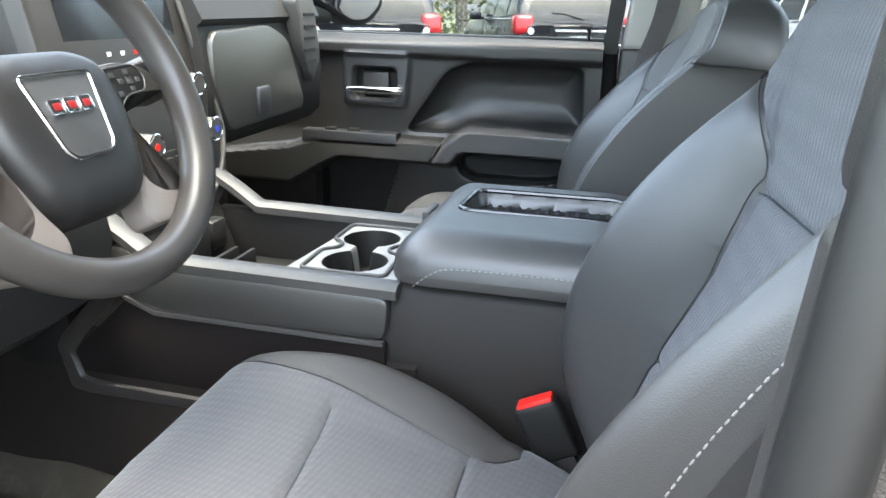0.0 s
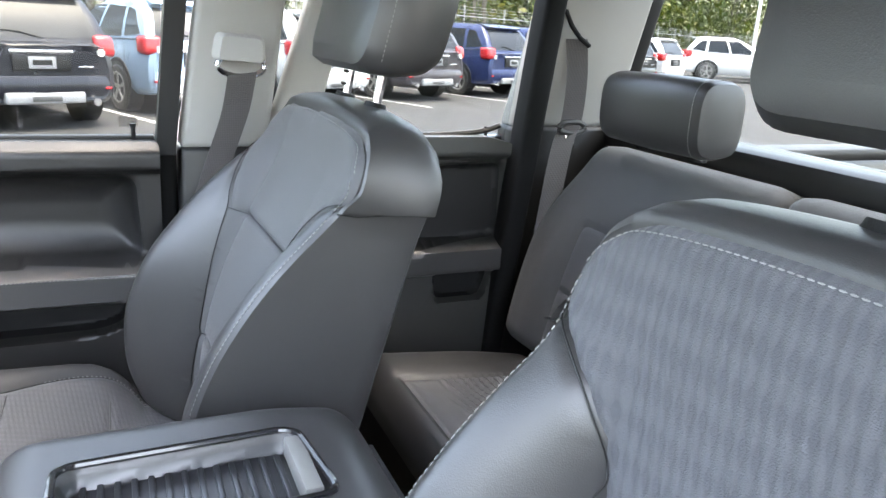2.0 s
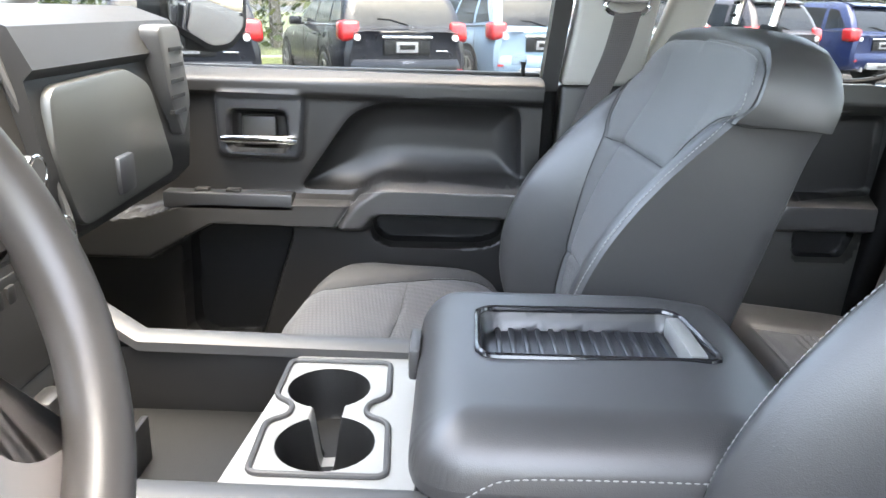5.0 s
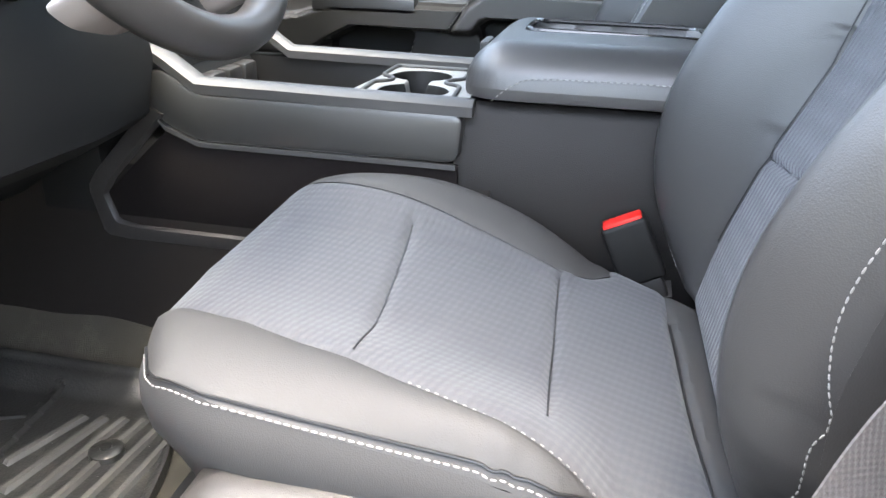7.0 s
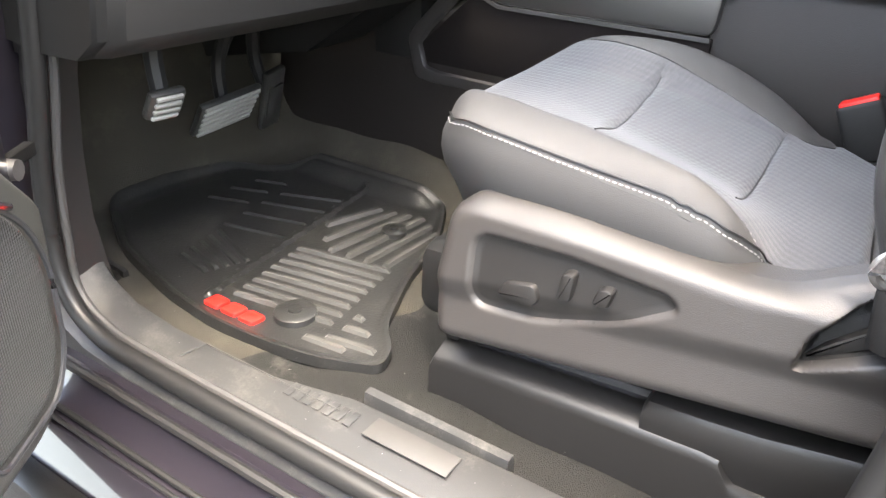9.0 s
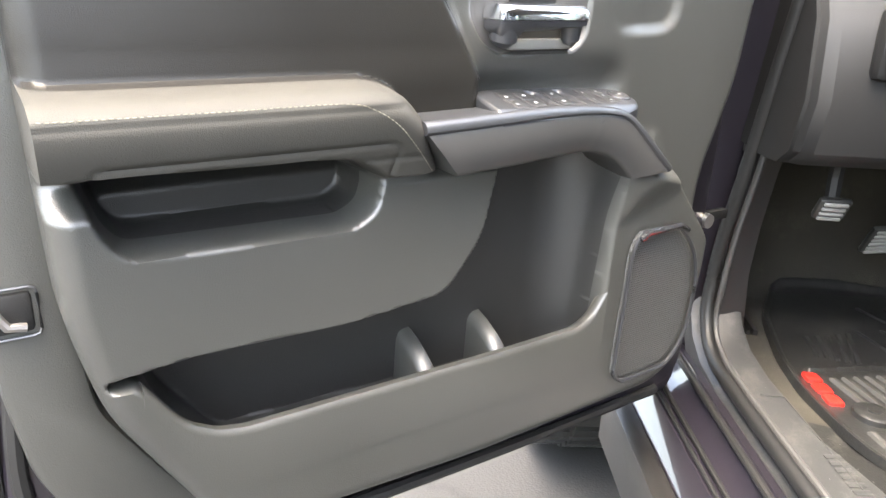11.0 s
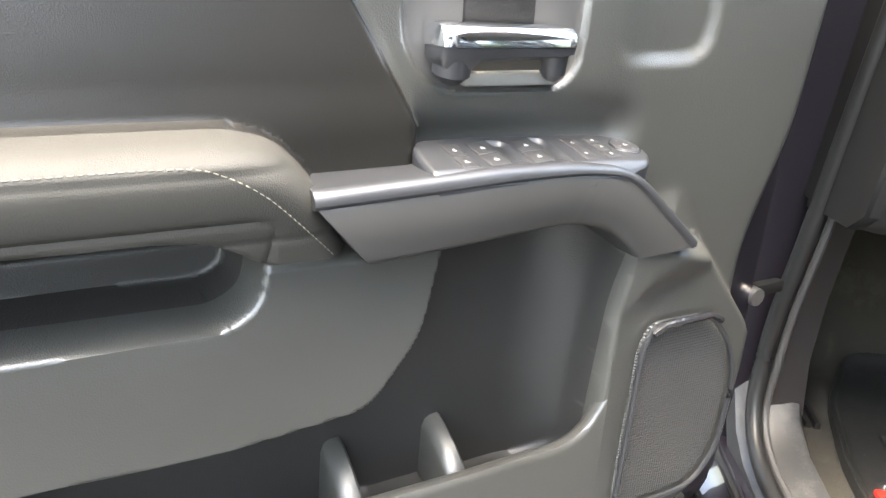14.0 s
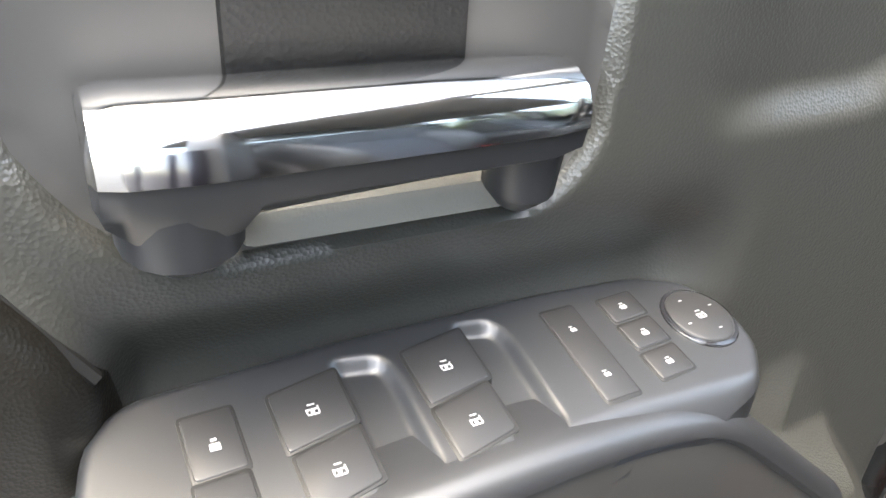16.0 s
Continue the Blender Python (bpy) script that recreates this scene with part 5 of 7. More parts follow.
    lows = curve([(0.594, 0.9630, 0), (0.56, 0.9635, 0), (0.52, 0.9640, 0), (0.48, 0.9650, 0), (0.44, 0.9660, 0), (0.418, 0.9650, 0), (0.398, 0.9615, 0), (0.382, 0.9555, 0), (0.369, 0.9475, 0), (0.358, 0.9385, 0), (0.348, 0.9290, 0)], 70)
    bar = loft([[(p.x + (q.x - p.x) * t, (grip_face(p.x) + w) if w > -0.07 else 0.11, p.y + (q.y - p.y) * t) for t, w in ((0.4, -0.08), (0.3, -0.026), (0.02, -0.020), (0, -0.005), (0.03, -0.0018), (0.10, -0.0003), (0.5, 0.0), (0.90, -0.0018), (0.97, -0.0043), (1, -0.009), (1, -0.08))] for p, q in zip(tops, lows)])
    by["grip_trim"] = part("grip_trim", bar, TRIM, root, "glossy dark woven-pattern pull handle")
    flat_uv(by["grip_trim"])
    # armrest stitching and trim beads
    line = curve([(0.925, 0, 1.037), (0.91, 0, 1.0365), (0.80, 0, 1.0365), (0.71, 0, 1.0365), (0.685, 0, 1.031), (0.663, 0, 1.018), (0.642, 0, 0.998), (0.612, 0, 0.966)], 60)
    line = [Vector((q.x, 0.0808 + float(panel(np.array([q.x]), np.array([q.z]))[0]), q.z)) for q in line]
    part("stitching", stitches([(q.x, q.y, q.z) for q in line], 0.0032, 0.0016, 0.00045), CREAM, by["armrest"], "cream stitching")
    band = []
    for k, p in enumerate(tops):
        q = (tops[min(k + 1, len(tops) - 1)] - tops[max(k - 1, 0)]).normalized()
        n = Vector((q.y, -q.x, 0))
        n = n if n.y > 0 else -n
        f, k = grip_face(p.x), float(np.interp(p.x, [0.34, 0.37, 0.40, 0.50], [0.85, 0.7, 0.7, 1.0]))
        band.append([(p.x + n.x * d * k, w, p.y + n.y * d * k) for w, d in ((0.125, -0.003), (f - 0.0015, -0.003), (f + 0.0008, 0.0), (f + 0.0006, 0.002), (f - 0.0005, 0.005), (f - 0.0030, 0.0075), (f - 0.007, 0.0088), (f - 0.013, 0.0088), (0.125, 0.006))])
    part("grip_top", loft(band), PANEL, by["grip_trim"], "satin dark rim of the pull handle")
    part("insert_seam", tube([(0.537, 0.1285, 1.040), (0.602, 0.1275, 1.150), (0.655, 0.12, 1.21)], 0.0022, 6), SEAL, by["upper_insert"], "dark seam")
    tr = [(u, 0.1625, z) for u, z in speaker]
    part("speaker_edge", tube(tr, 0.0026, 6, True), PANEL, by["speaker_grille"], "dark speaker edging")
    part("speaker_cap", tube([(0.312, 0.166, 0.850), (0.30, 0.167, 0.857), (0.245, 0.167, 0.859), (0.228, 0.166, 0.850)], 0.0035, 8), GLOSS, by["speaker_grille"], "glossy black cap over the grille")
    for u in (0.583, 0.486):
        part("pocket_rib", loft([[(u - 0.014, w, z - 0.06), (u + 0.012, w, z - 0.06), (u + 0.010, w, z - 0.012), (u + 0.007, w, z - 0.004), (u + 0.002, w, z - 0.001), (u - 0.006, w, z), (u - 0.009, w, z - 0.004)] for w, z in ((0.078, 0.762), (0.095, 0.757), (0.115, 0.748), (0.130, 0.738), (0.140, 0.722))]), SOFT, by["map_pocket"], "small rib in the pocket")
    wall = []
    for u in np.linspace(0.346, 0.874, 67):
        t = float(np.interp(u, [0.346, 0.354, 0.362, 0.374, 0.392, 0.50, 0.79, 0.815, 0.838, 0.854, 0.866, 0.874], [0.79, 0.775, 0.762, 0.752, 0.746, 0.744, 0.744, 0.749, 0.762, 0.780, 0.800, 0.812]))
        low = float(np.interp(u, [0.79, 0.82, 0.85, 0.874], [0.68, 0.697, 0.748, 0.792]))
        wall.append([(u, w, z) for w, z in ((0.140, low), (0.1566, low), (0.1568, t - 0.007), (0.1560, t - 0.003), (0.1535, t), (0.146, t), (0.142, t - 0.003), (0.140, t - 0.008))])
    part("pocket_front", loft(wall), SOFT, root, "grained black front wall of the pocket")
    door_handle(by["handle_bezel"])
    switch_pack(root)
    part("check_strap", rbox(0.0, 0.07, 0.05, 0.062, 0.80, 0.815, 0.002), DARK, root, "black door check strap")
    part("check_bolt", tube([(0.06, 0.045, 0.807), (0.06, 0.075, 0.807)], 0.011, 10), METAL, root, "steel check bolt")
    return root


def door_handle(owner):
    """The release lever: a chrome bar over a dark lower half, on two mounts in its bezel."""
    stations = ((0.5305, 0.75, 0.006, 1.088), (0.529, 0.95, 0.002, 1.085), (0.524, 1.0, 0.0, 1.0815), (0.512, 1.0, -0.001, 1.080), (0.503, 1.0, -0.001, 1.0815), (0.499, 1.0, -0.001, 1.0855), (0.46, 0.98, 0.0, 1.087), (0.428, 0.92, 0.001, 1.0895), (0.419, 0.85, 0.003, 1.091), (0.4165, 0.6, 0.007, 1.093))
    mid = 1.0965

    def bar(shape):
        return loft([[(u, w - back, mid + (z - mid) * grow if z > mid else max(z, floor)) for w, z in shape] for u, grow, back, floor in stations])

    lever = part("lever", bar([(0.128, 1.0965), (0.128, 1.1105), (0.136, 1.1125), (0.143, 1.1115), (0.1485, 1.108), (0.1510, 1.103), (0.1515, 1.0965)]), CHROME, owner, "polished chrome release lever")
    part("lever_base", bar([(0.130, 1.0), (0.144, 1.0), (0.1495, 1.090), (0.1505, 1.0960), (0.130, 1.0960)]), PANEL, lever, "satin dark lower half of the lever")
    for u, r in ((0.514, 0.011), (0.428, 0.008)):
        part("lever_mount", tube([(u, 0.131, 1.073), (u, 0.133, 1.077), (u, 0.135, 1.092)], [r * 0.8, r * 1.25, r * 1.3], 16), PANEL, owner, "satin grey lever mount")
    # A flat dark plate stands in for the shaded recess.
    part("lever_well", rbox(0.44, 0.50, 0.118, 0.1225, 1.105, 1.175, 0.002), DARK, owner, "flat dark plate for the shaded recess behind the lever")
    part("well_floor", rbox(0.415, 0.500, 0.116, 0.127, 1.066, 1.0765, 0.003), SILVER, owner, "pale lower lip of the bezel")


def switch_pack(root):
    """The moulded switch panel that runs into the pull handle, with flush keys in narrow dark gaps."""
    def flat(a, b, c):
        return a, b, 1.0165 + (a - 0.35) * 0.055 - 0.2 * (b - 0.136) + c

    plan = fillet([(0.547, 0.176), (0.546, 0.150), (0.543, 0.133), (0.533, 0.1235), (0.476, 0.1160), (0.404, 0.1110), (0.3615, 0.1105), (0.342, 0.117), (0.3325, 0.134), (0.3355, 0.152), (0.348, 0.1655), (0.372, 0.1715), (0.40, 0.1715), (0.48, 0.1775), (0.53, 0.1825), (0.547, 0.184)], 0.006)
    wells = [fillet([(0.4990, 0.1320), (0.478, 0.1255), (0.4645, 0.1268), (0.4625, 0.134), (0.4625, 0.1656), (0.470, 0.1690), (0.4958, 0.1710)], 0.003, 3),
             fillet([(0.4578, 0.1255), (0.437, 0.1205), (0.4250, 0.1215), (0.4225, 0.128), (0.4225, 0.1620), (0.430, 0.1662), (0.4557, 0.1668)], 0.003, 3)]

    def dish(a, b):
        front = np.clip((b - grip_face(a) + 0.011) / 0.010, 0, 1.3)
        c = 0.0 * a - roll(plan, a, b, 0.004, 0.004) * (1 - np.clip(front, 0, 1)) - 0.0085 * front ** 2
        for right, well in zip((0.4775, 0.4365), wells):
            c = c - 0.0036 * within(well, a, b, 0.0022) * ramp(right + 0.003 - a, 0.0, 0.005)
        return c

    base = surface(root, plan, dish, 0.0009, flat, [("switch_panel", None, PANEL, "satin dark window switch panel")], 0.016, seam=(0, 1))[0]

    def button(u0, u1, w0, w1, slant, h, name, label):
        """A key from u0 down to u1, from w0 to w1, its ends aslant."""
        shape = [(u0, w0), (u1, w0 - slant), (u1 - 0.0006, w1 - slant), (u0 - 0.0006, w1)]
        c = np.mean(shape, 0)
        wide = [tuple(c + (np.array(p) - c) * (1 + 0.0011 / np.linalg.norm(np.array(p) - c))) for p in shape]
        part("key_gap", extrude(fillet(wide, 0.0014, 3), -0.006, 0.0002, flat, 0.0001), SEAL, base, "narrow dark gap round a key")
        return part(name, extrude(fillet(shape, 0.0014, 3), -0.006, h, flat, 0.0006), KEY, base, label)

    def mark(owner, u, w, du, dw, h):
        z = flat(u, w, h)[2]
        part("symbol", rbox(u - du, u + du, w - dw, w + dw, z, z + 0.0003, 0), PRINT, owner)

    def symbol(owner, u, w, h, s=0.0016):
        """A small outlined car door sign in white."""
        for a, b, c, d in ((-s, 0.0002, 0.0002, s * 0.8), (s, 0.0005, 0.0002, s * 0.5), (0, s, s, 0.0002), (0, -s, s * 0.6, 0.0002), (0, 0, s, 0.0002), (0.0001, 0.5 * s, 0.0005, 0.0004)):
            mark(owner, u + a, w + b, c, d, h)

    for w0, w1 in ((0.1345, 0.1530), (0.1541, 0.1712)):
        b = button(0.5208, 0.5076, w0, w1, 0.0013, 0.0006, "lock_button", "black window lock button")
        u, w = 0.5138, (w0 + w1) / 2 + 0.001
        mark(b, u, w, 0.0013, 0.0012, 0.0006)
        mark(b, u, w - 0.0022, 0.0007, 0.0004, 0.0006)
    for u0, u1, w0, w1 in ((0.4982, 0.4782, 0.1328, 0.1512), (0.4966, 0.4780, 0.1526, 0.1694), (0.4576, 0.4362, 0.1268, 0.1468), (0.4570, 0.4376, 0.1482, 0.1652)):
        b = button(u0, u1, w0, w1, 0.0052, 0.0006, "window_switch", "black power window switch")
        symbol(b, (u0 + u1) / 2, (w0 + w1) / 2 - 0.002, 0.0006)
    b = button(0.4066, 0.3932, 0.1222, 0.1595, 0.0010, 0.0006, "door_lock_switch", "black door lock switch")
    for w in (0.1315, 0.1505):
        mark(b, 0.3995, w, 0.0010, 0.0007, 0.0006)
        mark(b, 0.3999, w - 0.0014, 0.0006, 0.0002, 0.0006)
    for w0 in (0.1211, 0.1335, 0.1462):
        b = button(0.3830, 0.3686, w0, w0 + 0.0106, 0.0018, 0.0006, "mirror_button", "small black mirror button")
        symbol(b, 0.3755, w0 + 0.0045, 0.0006, 0.0011)

    def ring(r):
        return [(0.3500 + r * math.cos(t), 0.1365 + r * math.sin(t)) for t in np.linspace(0, 6.28318, 41)[:-1]]

    part("knob_ring", extrude(ring(0.0138), -0.004, 0.0008, flat, 0.0006), GLOSS, base, "glossy ring round the mirror pad")
    knob = part("mirror_knob", extrude(ring(0.0122), -0.004, 0.0016, flat, 0.0009), KEY, base, "round black mirror adjusting pad")
    symbol(knob, 0.3500, 0.1365, 0.0016, 0.0016)
    for t in range(4):
        mark(knob, 0.3500 + 0.0078 * math.cos(t * 1.5708 + 0.4), 0.1365 + 0.0078 * math.sin(t * 1.5708 + 0.4), 0.0006, 0.0002, 0.0016)


driver_door()

# ---- passenger doors ----
def passenger_door():
    root = thing("passenger_door", "closed front passenger door with black panel", "door", pose(0, 0.86, 0))

    def at(a, b, c):
        return a, -c, b

    rim = fillet([(-1.0, 0.60), (-0.05, 0.60), (-0.045, 1.225), (-1.0, 1.23)], 0.01)
    recess = fillet([(-0.512, 1.0), (-0.406, 1.152), (-0.345, 1.174), (-0.085, 1.17), (-0.078, 1.02), (-0.33, 1.032), (-0.40, 1.0)], 0.025)
    arm = fillet([(-0.434, 0.932), (-0.397, 0.99), (-0.347, 1.026), (-0.02, 1.024), (-0.02, 0.957), (-0.351, 0.962), (-0.38, 0.932)], 0.014)
    bar = [(-1.0, 0.93), (-0.80, 0.955), (-0.708, 0.987), (-0.40, 0.987), (-0.434, 0.934), (-0.67, 0.935), (-0.738, 0.897), (-0.80, 0.86), (-1.0, 0.86)]
    cubby = fillet([(-0.367, 0.965), (-0.364, 0.916), (-0.336, 0.898), (-0.154, 0.90), (-0.112, 0.914), (-0.101, 0.965)], 0.02)
    pocket = fillet([(-0.738, 0.90), (-0.743, 0.695), (-0.708, 0.669), (-0.60, 0.673), (-0.52, 0.929), (-0.67, 0.935)], 0.02)
    bezel = fillet([(-0.665, 1.187), (-0.662, 1.062), (-0.503, 1.06), (-0.492, 1.184)], 0.018)
    well = fillet([(-0.636, 1.150), (-0.638, 1.078), (-0.527, 1.078), (-0.532, 1.148)], 0.012)
    top = [(-1.1, 1.187), (0.1, 1.175), (0.1, 1.3), (-1.1, 1.3)]

    def panel(a, b):
        c = 0.085 + 0.022 * (1 - ramp(b, 0.93, 1.0)) + 0.016 * within(top, a, b, 0.006) - 0.04 * ramp(b, 1.205, 1.24)
        bowl = np.clip(-sdf(recess, a, b)[0] / 0.060, 0, 1)
        c = c - 0.052 * np.sqrt(1 - (1 - bowl) ** 2) - 0.07 * within(pocket, a, b, 0.006) - 0.045 * within(cubby, a, b, 0.006)
        c = c + 0.013 * within(bezel, a, b, 0.007) - 0.036 * within(well, a, b, 0.007)
        c = c + (0.150 - c) * within(arm, a, b, 0.010)
        return c + (0.138 - c) * within(bar, a, b, 0.006)

    # pocket, cubby and handle well get a darker colour in place of shade
    made = surface(root, rim, panel, 0.004, at, [
        ("armrest", arm, LEATHER, "stitched black armrest"), ("grip_trim", bar, TRIM, "glossy dark pull handle"), ("map_pocket", pocket, DARK, "deep map pocket, toned darker for shade"),
        ("cubby", cubby, DARK, "small armrest cubby, toned darker for shade"), ("handle_well", well, DARK, "well behind the lever, toned darker for shade"), ("handle_bezel", bezel, PANEL, "satin dark handle bezel"),
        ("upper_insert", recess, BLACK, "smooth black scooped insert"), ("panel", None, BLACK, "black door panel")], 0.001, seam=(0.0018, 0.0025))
    by = {ob.name.split(".")[0]: ob for ob in made}
    lever = [(-0.650, 0.100, 1.098), (-0.63, 0.108, 1.100), (-0.545, 0.108, 1.100), (-0.520, 0.106, 1.099), (-0.512, 0.100, 1.097)]
    part("lever", tube([(u, -w, z) for u, w, z in lever], [0.007, 0.008, 0.008, 0.010, 0.008], 10), CHROME, by["handle_bezel"], "chrome release lever")
    part("switch_panel", extrude([(-0.76, 0.10), (-0.515, 0.10), (-0.515, 0.138), (-0.76, 0.138)], 0.97, 1.0, lambda a, b, c: (a, -b, c), 0.004), PANEL, root, "satin dark switch panel")
    for u in (-0.69, -0.63):
        part("window_switch", rbox(u - 0.014, u + 0.014, -0.128, -0.108, 0.998, 1.006, 0.003), BLACK, root, "black window switch")
    part("stitching", stitches(curve([(-0.43, -0.1515, 0.945), (-0.393, -0.1515, 0.995), (-0.345, -0.1515, 1.014), (-0.08, -0.1515, 1.013)], 40)), THREAD, by["armrest"], "pale stitching")
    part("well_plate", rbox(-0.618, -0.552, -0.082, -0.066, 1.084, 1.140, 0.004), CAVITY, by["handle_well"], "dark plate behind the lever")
    part("lock_pin", tube([(-0.083, -0.055, 1.215), (-0.083, -0.055, 1.245), (-0.083, -0.055, 1.252)], [0.004, 0.004, 0.006], 10), DARK, root, "black lock pin")
    part("sealing_lip", rbox(-1.0, -0.05, -0.055, -0.035, 1.222, 1.232, 0.003), SEAL, root)
    part("window_pane", rbox(-1.0, -0.03, -0.040, -0.036, 1.2, 1.68, 0), TINTED_CLEAR, root, "clear window glass")
    part("sticker", rbox(-0.105, -0.075, -0.0415, -0.0405, 1.245, 1.262, 0), glass("etched_mark", (0.75, 0.75, 0.75)), root, "small etched mark on the glass")
    part("window_channel", loft([slab(-0.05, -0.018, -0.07, -0.02, 1.20), slab(-0.005, 0.03, -0.12, -0.06, 1.68)]), SEAL, root, "black rubber window channel")
    part("shell", rbox(-1.02, -0.02, -0.03, 0.02, 0.5, 1.22, 0.01), PAINT, root)
    return root


passenger_door()


def door_mirror():
    root = thing("door_mirror", "black passenger door mirror", "mirror", pose(-0.75, 1.06, 1.33, 0, 0, -32))
    case = fillet([(-0.13, -0.03), (0.0, -0.095), (0.06, -0.09), (0.11, -0.045), (0.115, 0.14), (-0.125, 0.14)], 0.02)
    part("case", extrude(case, -0.06, 0.015, lambda a, b, c: (c - 0.02, a * 1.0, b), 0.01), DARK, root)
    inner = [(a * 0.86 - 0.001, b * 0.84) for a, b in case]
    part("mirror_glass", extrude(inner, 0.015, 0.017, lambda a, b, c: (c - 0.02, a, b), 0.001), material("mirror_silver", (0.9, 0.9, 0.9), 0.02, 1.0), root, "mirror glass")
    part("arm", rbox(-0.05, -0.01, -0.20, -0.06, -0.09, -0.04, 0.015), DARK, root)


door_mirror()


def rear_door():
    root = thing("rear_door", "closed rear passenger door with black panel", "door", pose(0, 0.90, 0))
    rim = fillet([(0.16, 0.60), (0.66, 0.60), (0.66, 1.21), (0.60, 1.225), (0.16, 1.225)], 0.01)
    recess = fillet([(0.40, 0.985), (0.47, 1.13), (0.50, 1.16), (0.648, 1.165), (0.65, 1.0)], 0.02)
    arm = [(0.16, 0.995), (0.66, 0.99), (0.66, 0.93), (0.16, 0.93)]
    pocket = fillet([(0.50, 0.925), (0.51, 0.865), (0.615, 0.865), (0.635, 0.925)], 0.015)

    def panel(a, b):
        c = 0.06 - 0.03 * within(recess, a, b, 0.01) - 0.03 * within(pocket, a, b, 0.005) + 0.018 * ramp(b, 1.175, 1.185)
        return c + (0.09 - c) * within(arm, a, b, 0.008)

    # the pocket's shade is put into its darker colour
    surface(root, rim, panel, 0.006, lambda a, b, c: (a, -c, b), [
        ("armrest", arm, LEATHER, "black armrest"), ("upper_insert", recess, BLACK, "smooth black insert"), ("map_pocket", pocket, DARK, "small pocket, toned darker for shade"), ("panel", None, SOFT, "black rear door panel")], 0.001)
    part("lock_pin", tube([(0.61, -0.04, 1.215), (0.61, -0.04, 1.242)], 0.004, 10), DARK, root, "black lock pin")
    part("window_pane", rbox(0.10, 0.70, -0.035, -0.031, 1.2, 1.68, 0), TINTED_CLEAR, root, "clear rear window glass")
    part("sealing_lip", tube(curve([(0.40, -0.04, 1.222), (0.52, -0.04, 1.225), (0.60, -0.04, 1.232), (0.64, -0.045, 1.245)], 12), 0.006, 6), SEAL, root)
    part("shell", rbox(0.16, 0.70, -0.02, 0.02, 0.5, 1.22, 0.01), PAINT, root)


rear_door()

# ---- dashboard, wheel, pedals, mat ----
def dashboard():
    root = thing("dashboard", "black soft-touch dashboard with silver-edged centre stack", "dashboard", None)
    knee = [(-0.72, 0.905), (-0.66, 0.908), (-0.63, 0.93), (-0.615, 1.0), (-0.63, 1.10), (-0.68, 1.20), (-0.80, 1.245), (-1.30, 1.25), (-1.20, 0.95), (-0.9, 0.92)]
    part("driver_side", loft([[(x + k, y, z) for x, z in knee] for y, k in ((-0.80, -0.02), (-0.78, 0.0), (-0.55, 0.015), (-0.30, 0.02), (-0.17, 0.0))]), DASH, root, "black driver side dashboard and knee panel")
    # Same black as the dashboard, coloured darker so that this end looks shaded.
    part("end_panel", loft([[(x * 0.5 * k + x * (1 - 0.5 * k) - 0.012 - 0.01 * k, y, z) for x, z in knee] for y, k in ((-0.790, 0), (-0.803, 0), (-0.8065, 0.4))]), DARK, root, "black end panel of the dashboard")
    far = [(-0.80, 1.03), (-0.70, 1.045), (-0.675, 1.07), (-0.667, 1.16), (-0.680, 1.258), (-0.668, 1.270), (-0.69, 1.315), (-0.75, 1.335), (-0.88, 1.335), (-1.30, 1.25), (-1.20, 0.98), (-0.95, 1.0)]
    part("passenger_side", loft([[(x, y, z) for x, z in far] for y in (0.17, 0.2, 0.56, 0.62, 0.64)]), DASH, root, "black passenger side dashboard")
    # Added block that hides bright gaps under the dashboard; no such part is known.
    part("stack_filler", rbox(-0.82, -0.72, -0.156, 0.19, 0.78, 1.02, 0.004), DARK, root, "black filler added to close the gap below the centre stack")
    part("knee_filler", loft([[(x, y, z) for x, z in ((-0.66, 0.98), (-0.64, 0.955), (-0.70, 0.90), (-0.85, 0.80), (-1.15, 0.74), (-1.15, 0.95))] for y in (-0.30, -0.24, -0.155)]), DARK, root, "black closing panel beside the tunnel")
    part("column_cover", loft([[(x, -0.385 + w * math.cos(t), z + h * math.sin(t)) for t in np.linspace(0, 6.28318, 17)[:-1]] for x, z, w, h in ((-0.50, 1.175, 0.04, 0.04), (-0.53, 1.165, 0.055, 0.055), (-0.66, 1.12, 0.065, 0.06))]), BLACK, root, "black steering column cover")
    part("stalk", tube([(-0.54, -0.33, 1.20), (-0.52, -0.22, 1.225), (-0.515, -0.19, 1.23)], [0.006, 0.009, 0.012], 10), BLACK, root, "black column stalk")
    part("headlight_bezel", rbox(-0.628, -0.60, -0.74, -0.62, 1.03, 1.12, 0.01), DARK, root)
    # glovebox door
    lid = fillet([(0.19, 1.25), (0.40, 1.256), (0.475, 1.228), (0.535, 1.10), (0.525, 1.082), (0.225, 1.075), (0.185, 1.17)], 0.025)
    glove = part("glovebox_door", extrude(lid, 0.0, 0.012, lambda a, b, c: (-0.674 + c + 0.02 * (1.16 - b), a, b), 0.006), SOFT, root, "grained black glovebox door")
    part("glovebox_latch", rbox(-0.668, -0.654, 0.325, 0.375, 1.092, 1.145, 0.006), PANEL, glove, "dark latch")
    vent = part("side_vent", extrude(fillet([(0.485, 1.31), (0.575, 1.31), (0.605, 1.185), (0.56, 1.13), (0.515, 1.20)], 0.018), 0.0, 0.03, lambda a, b, c: (-0.68 + c, a, b), 0.006), SATIN, root, "grey side vent surround")
    for k in range(5):
        part("vent_slat", rbox(-0.656, -0.648, 0.52, 0.572, 1.175 + 0.024 * k, 1.181 + 0.024 * k, 0), DARK, vent)
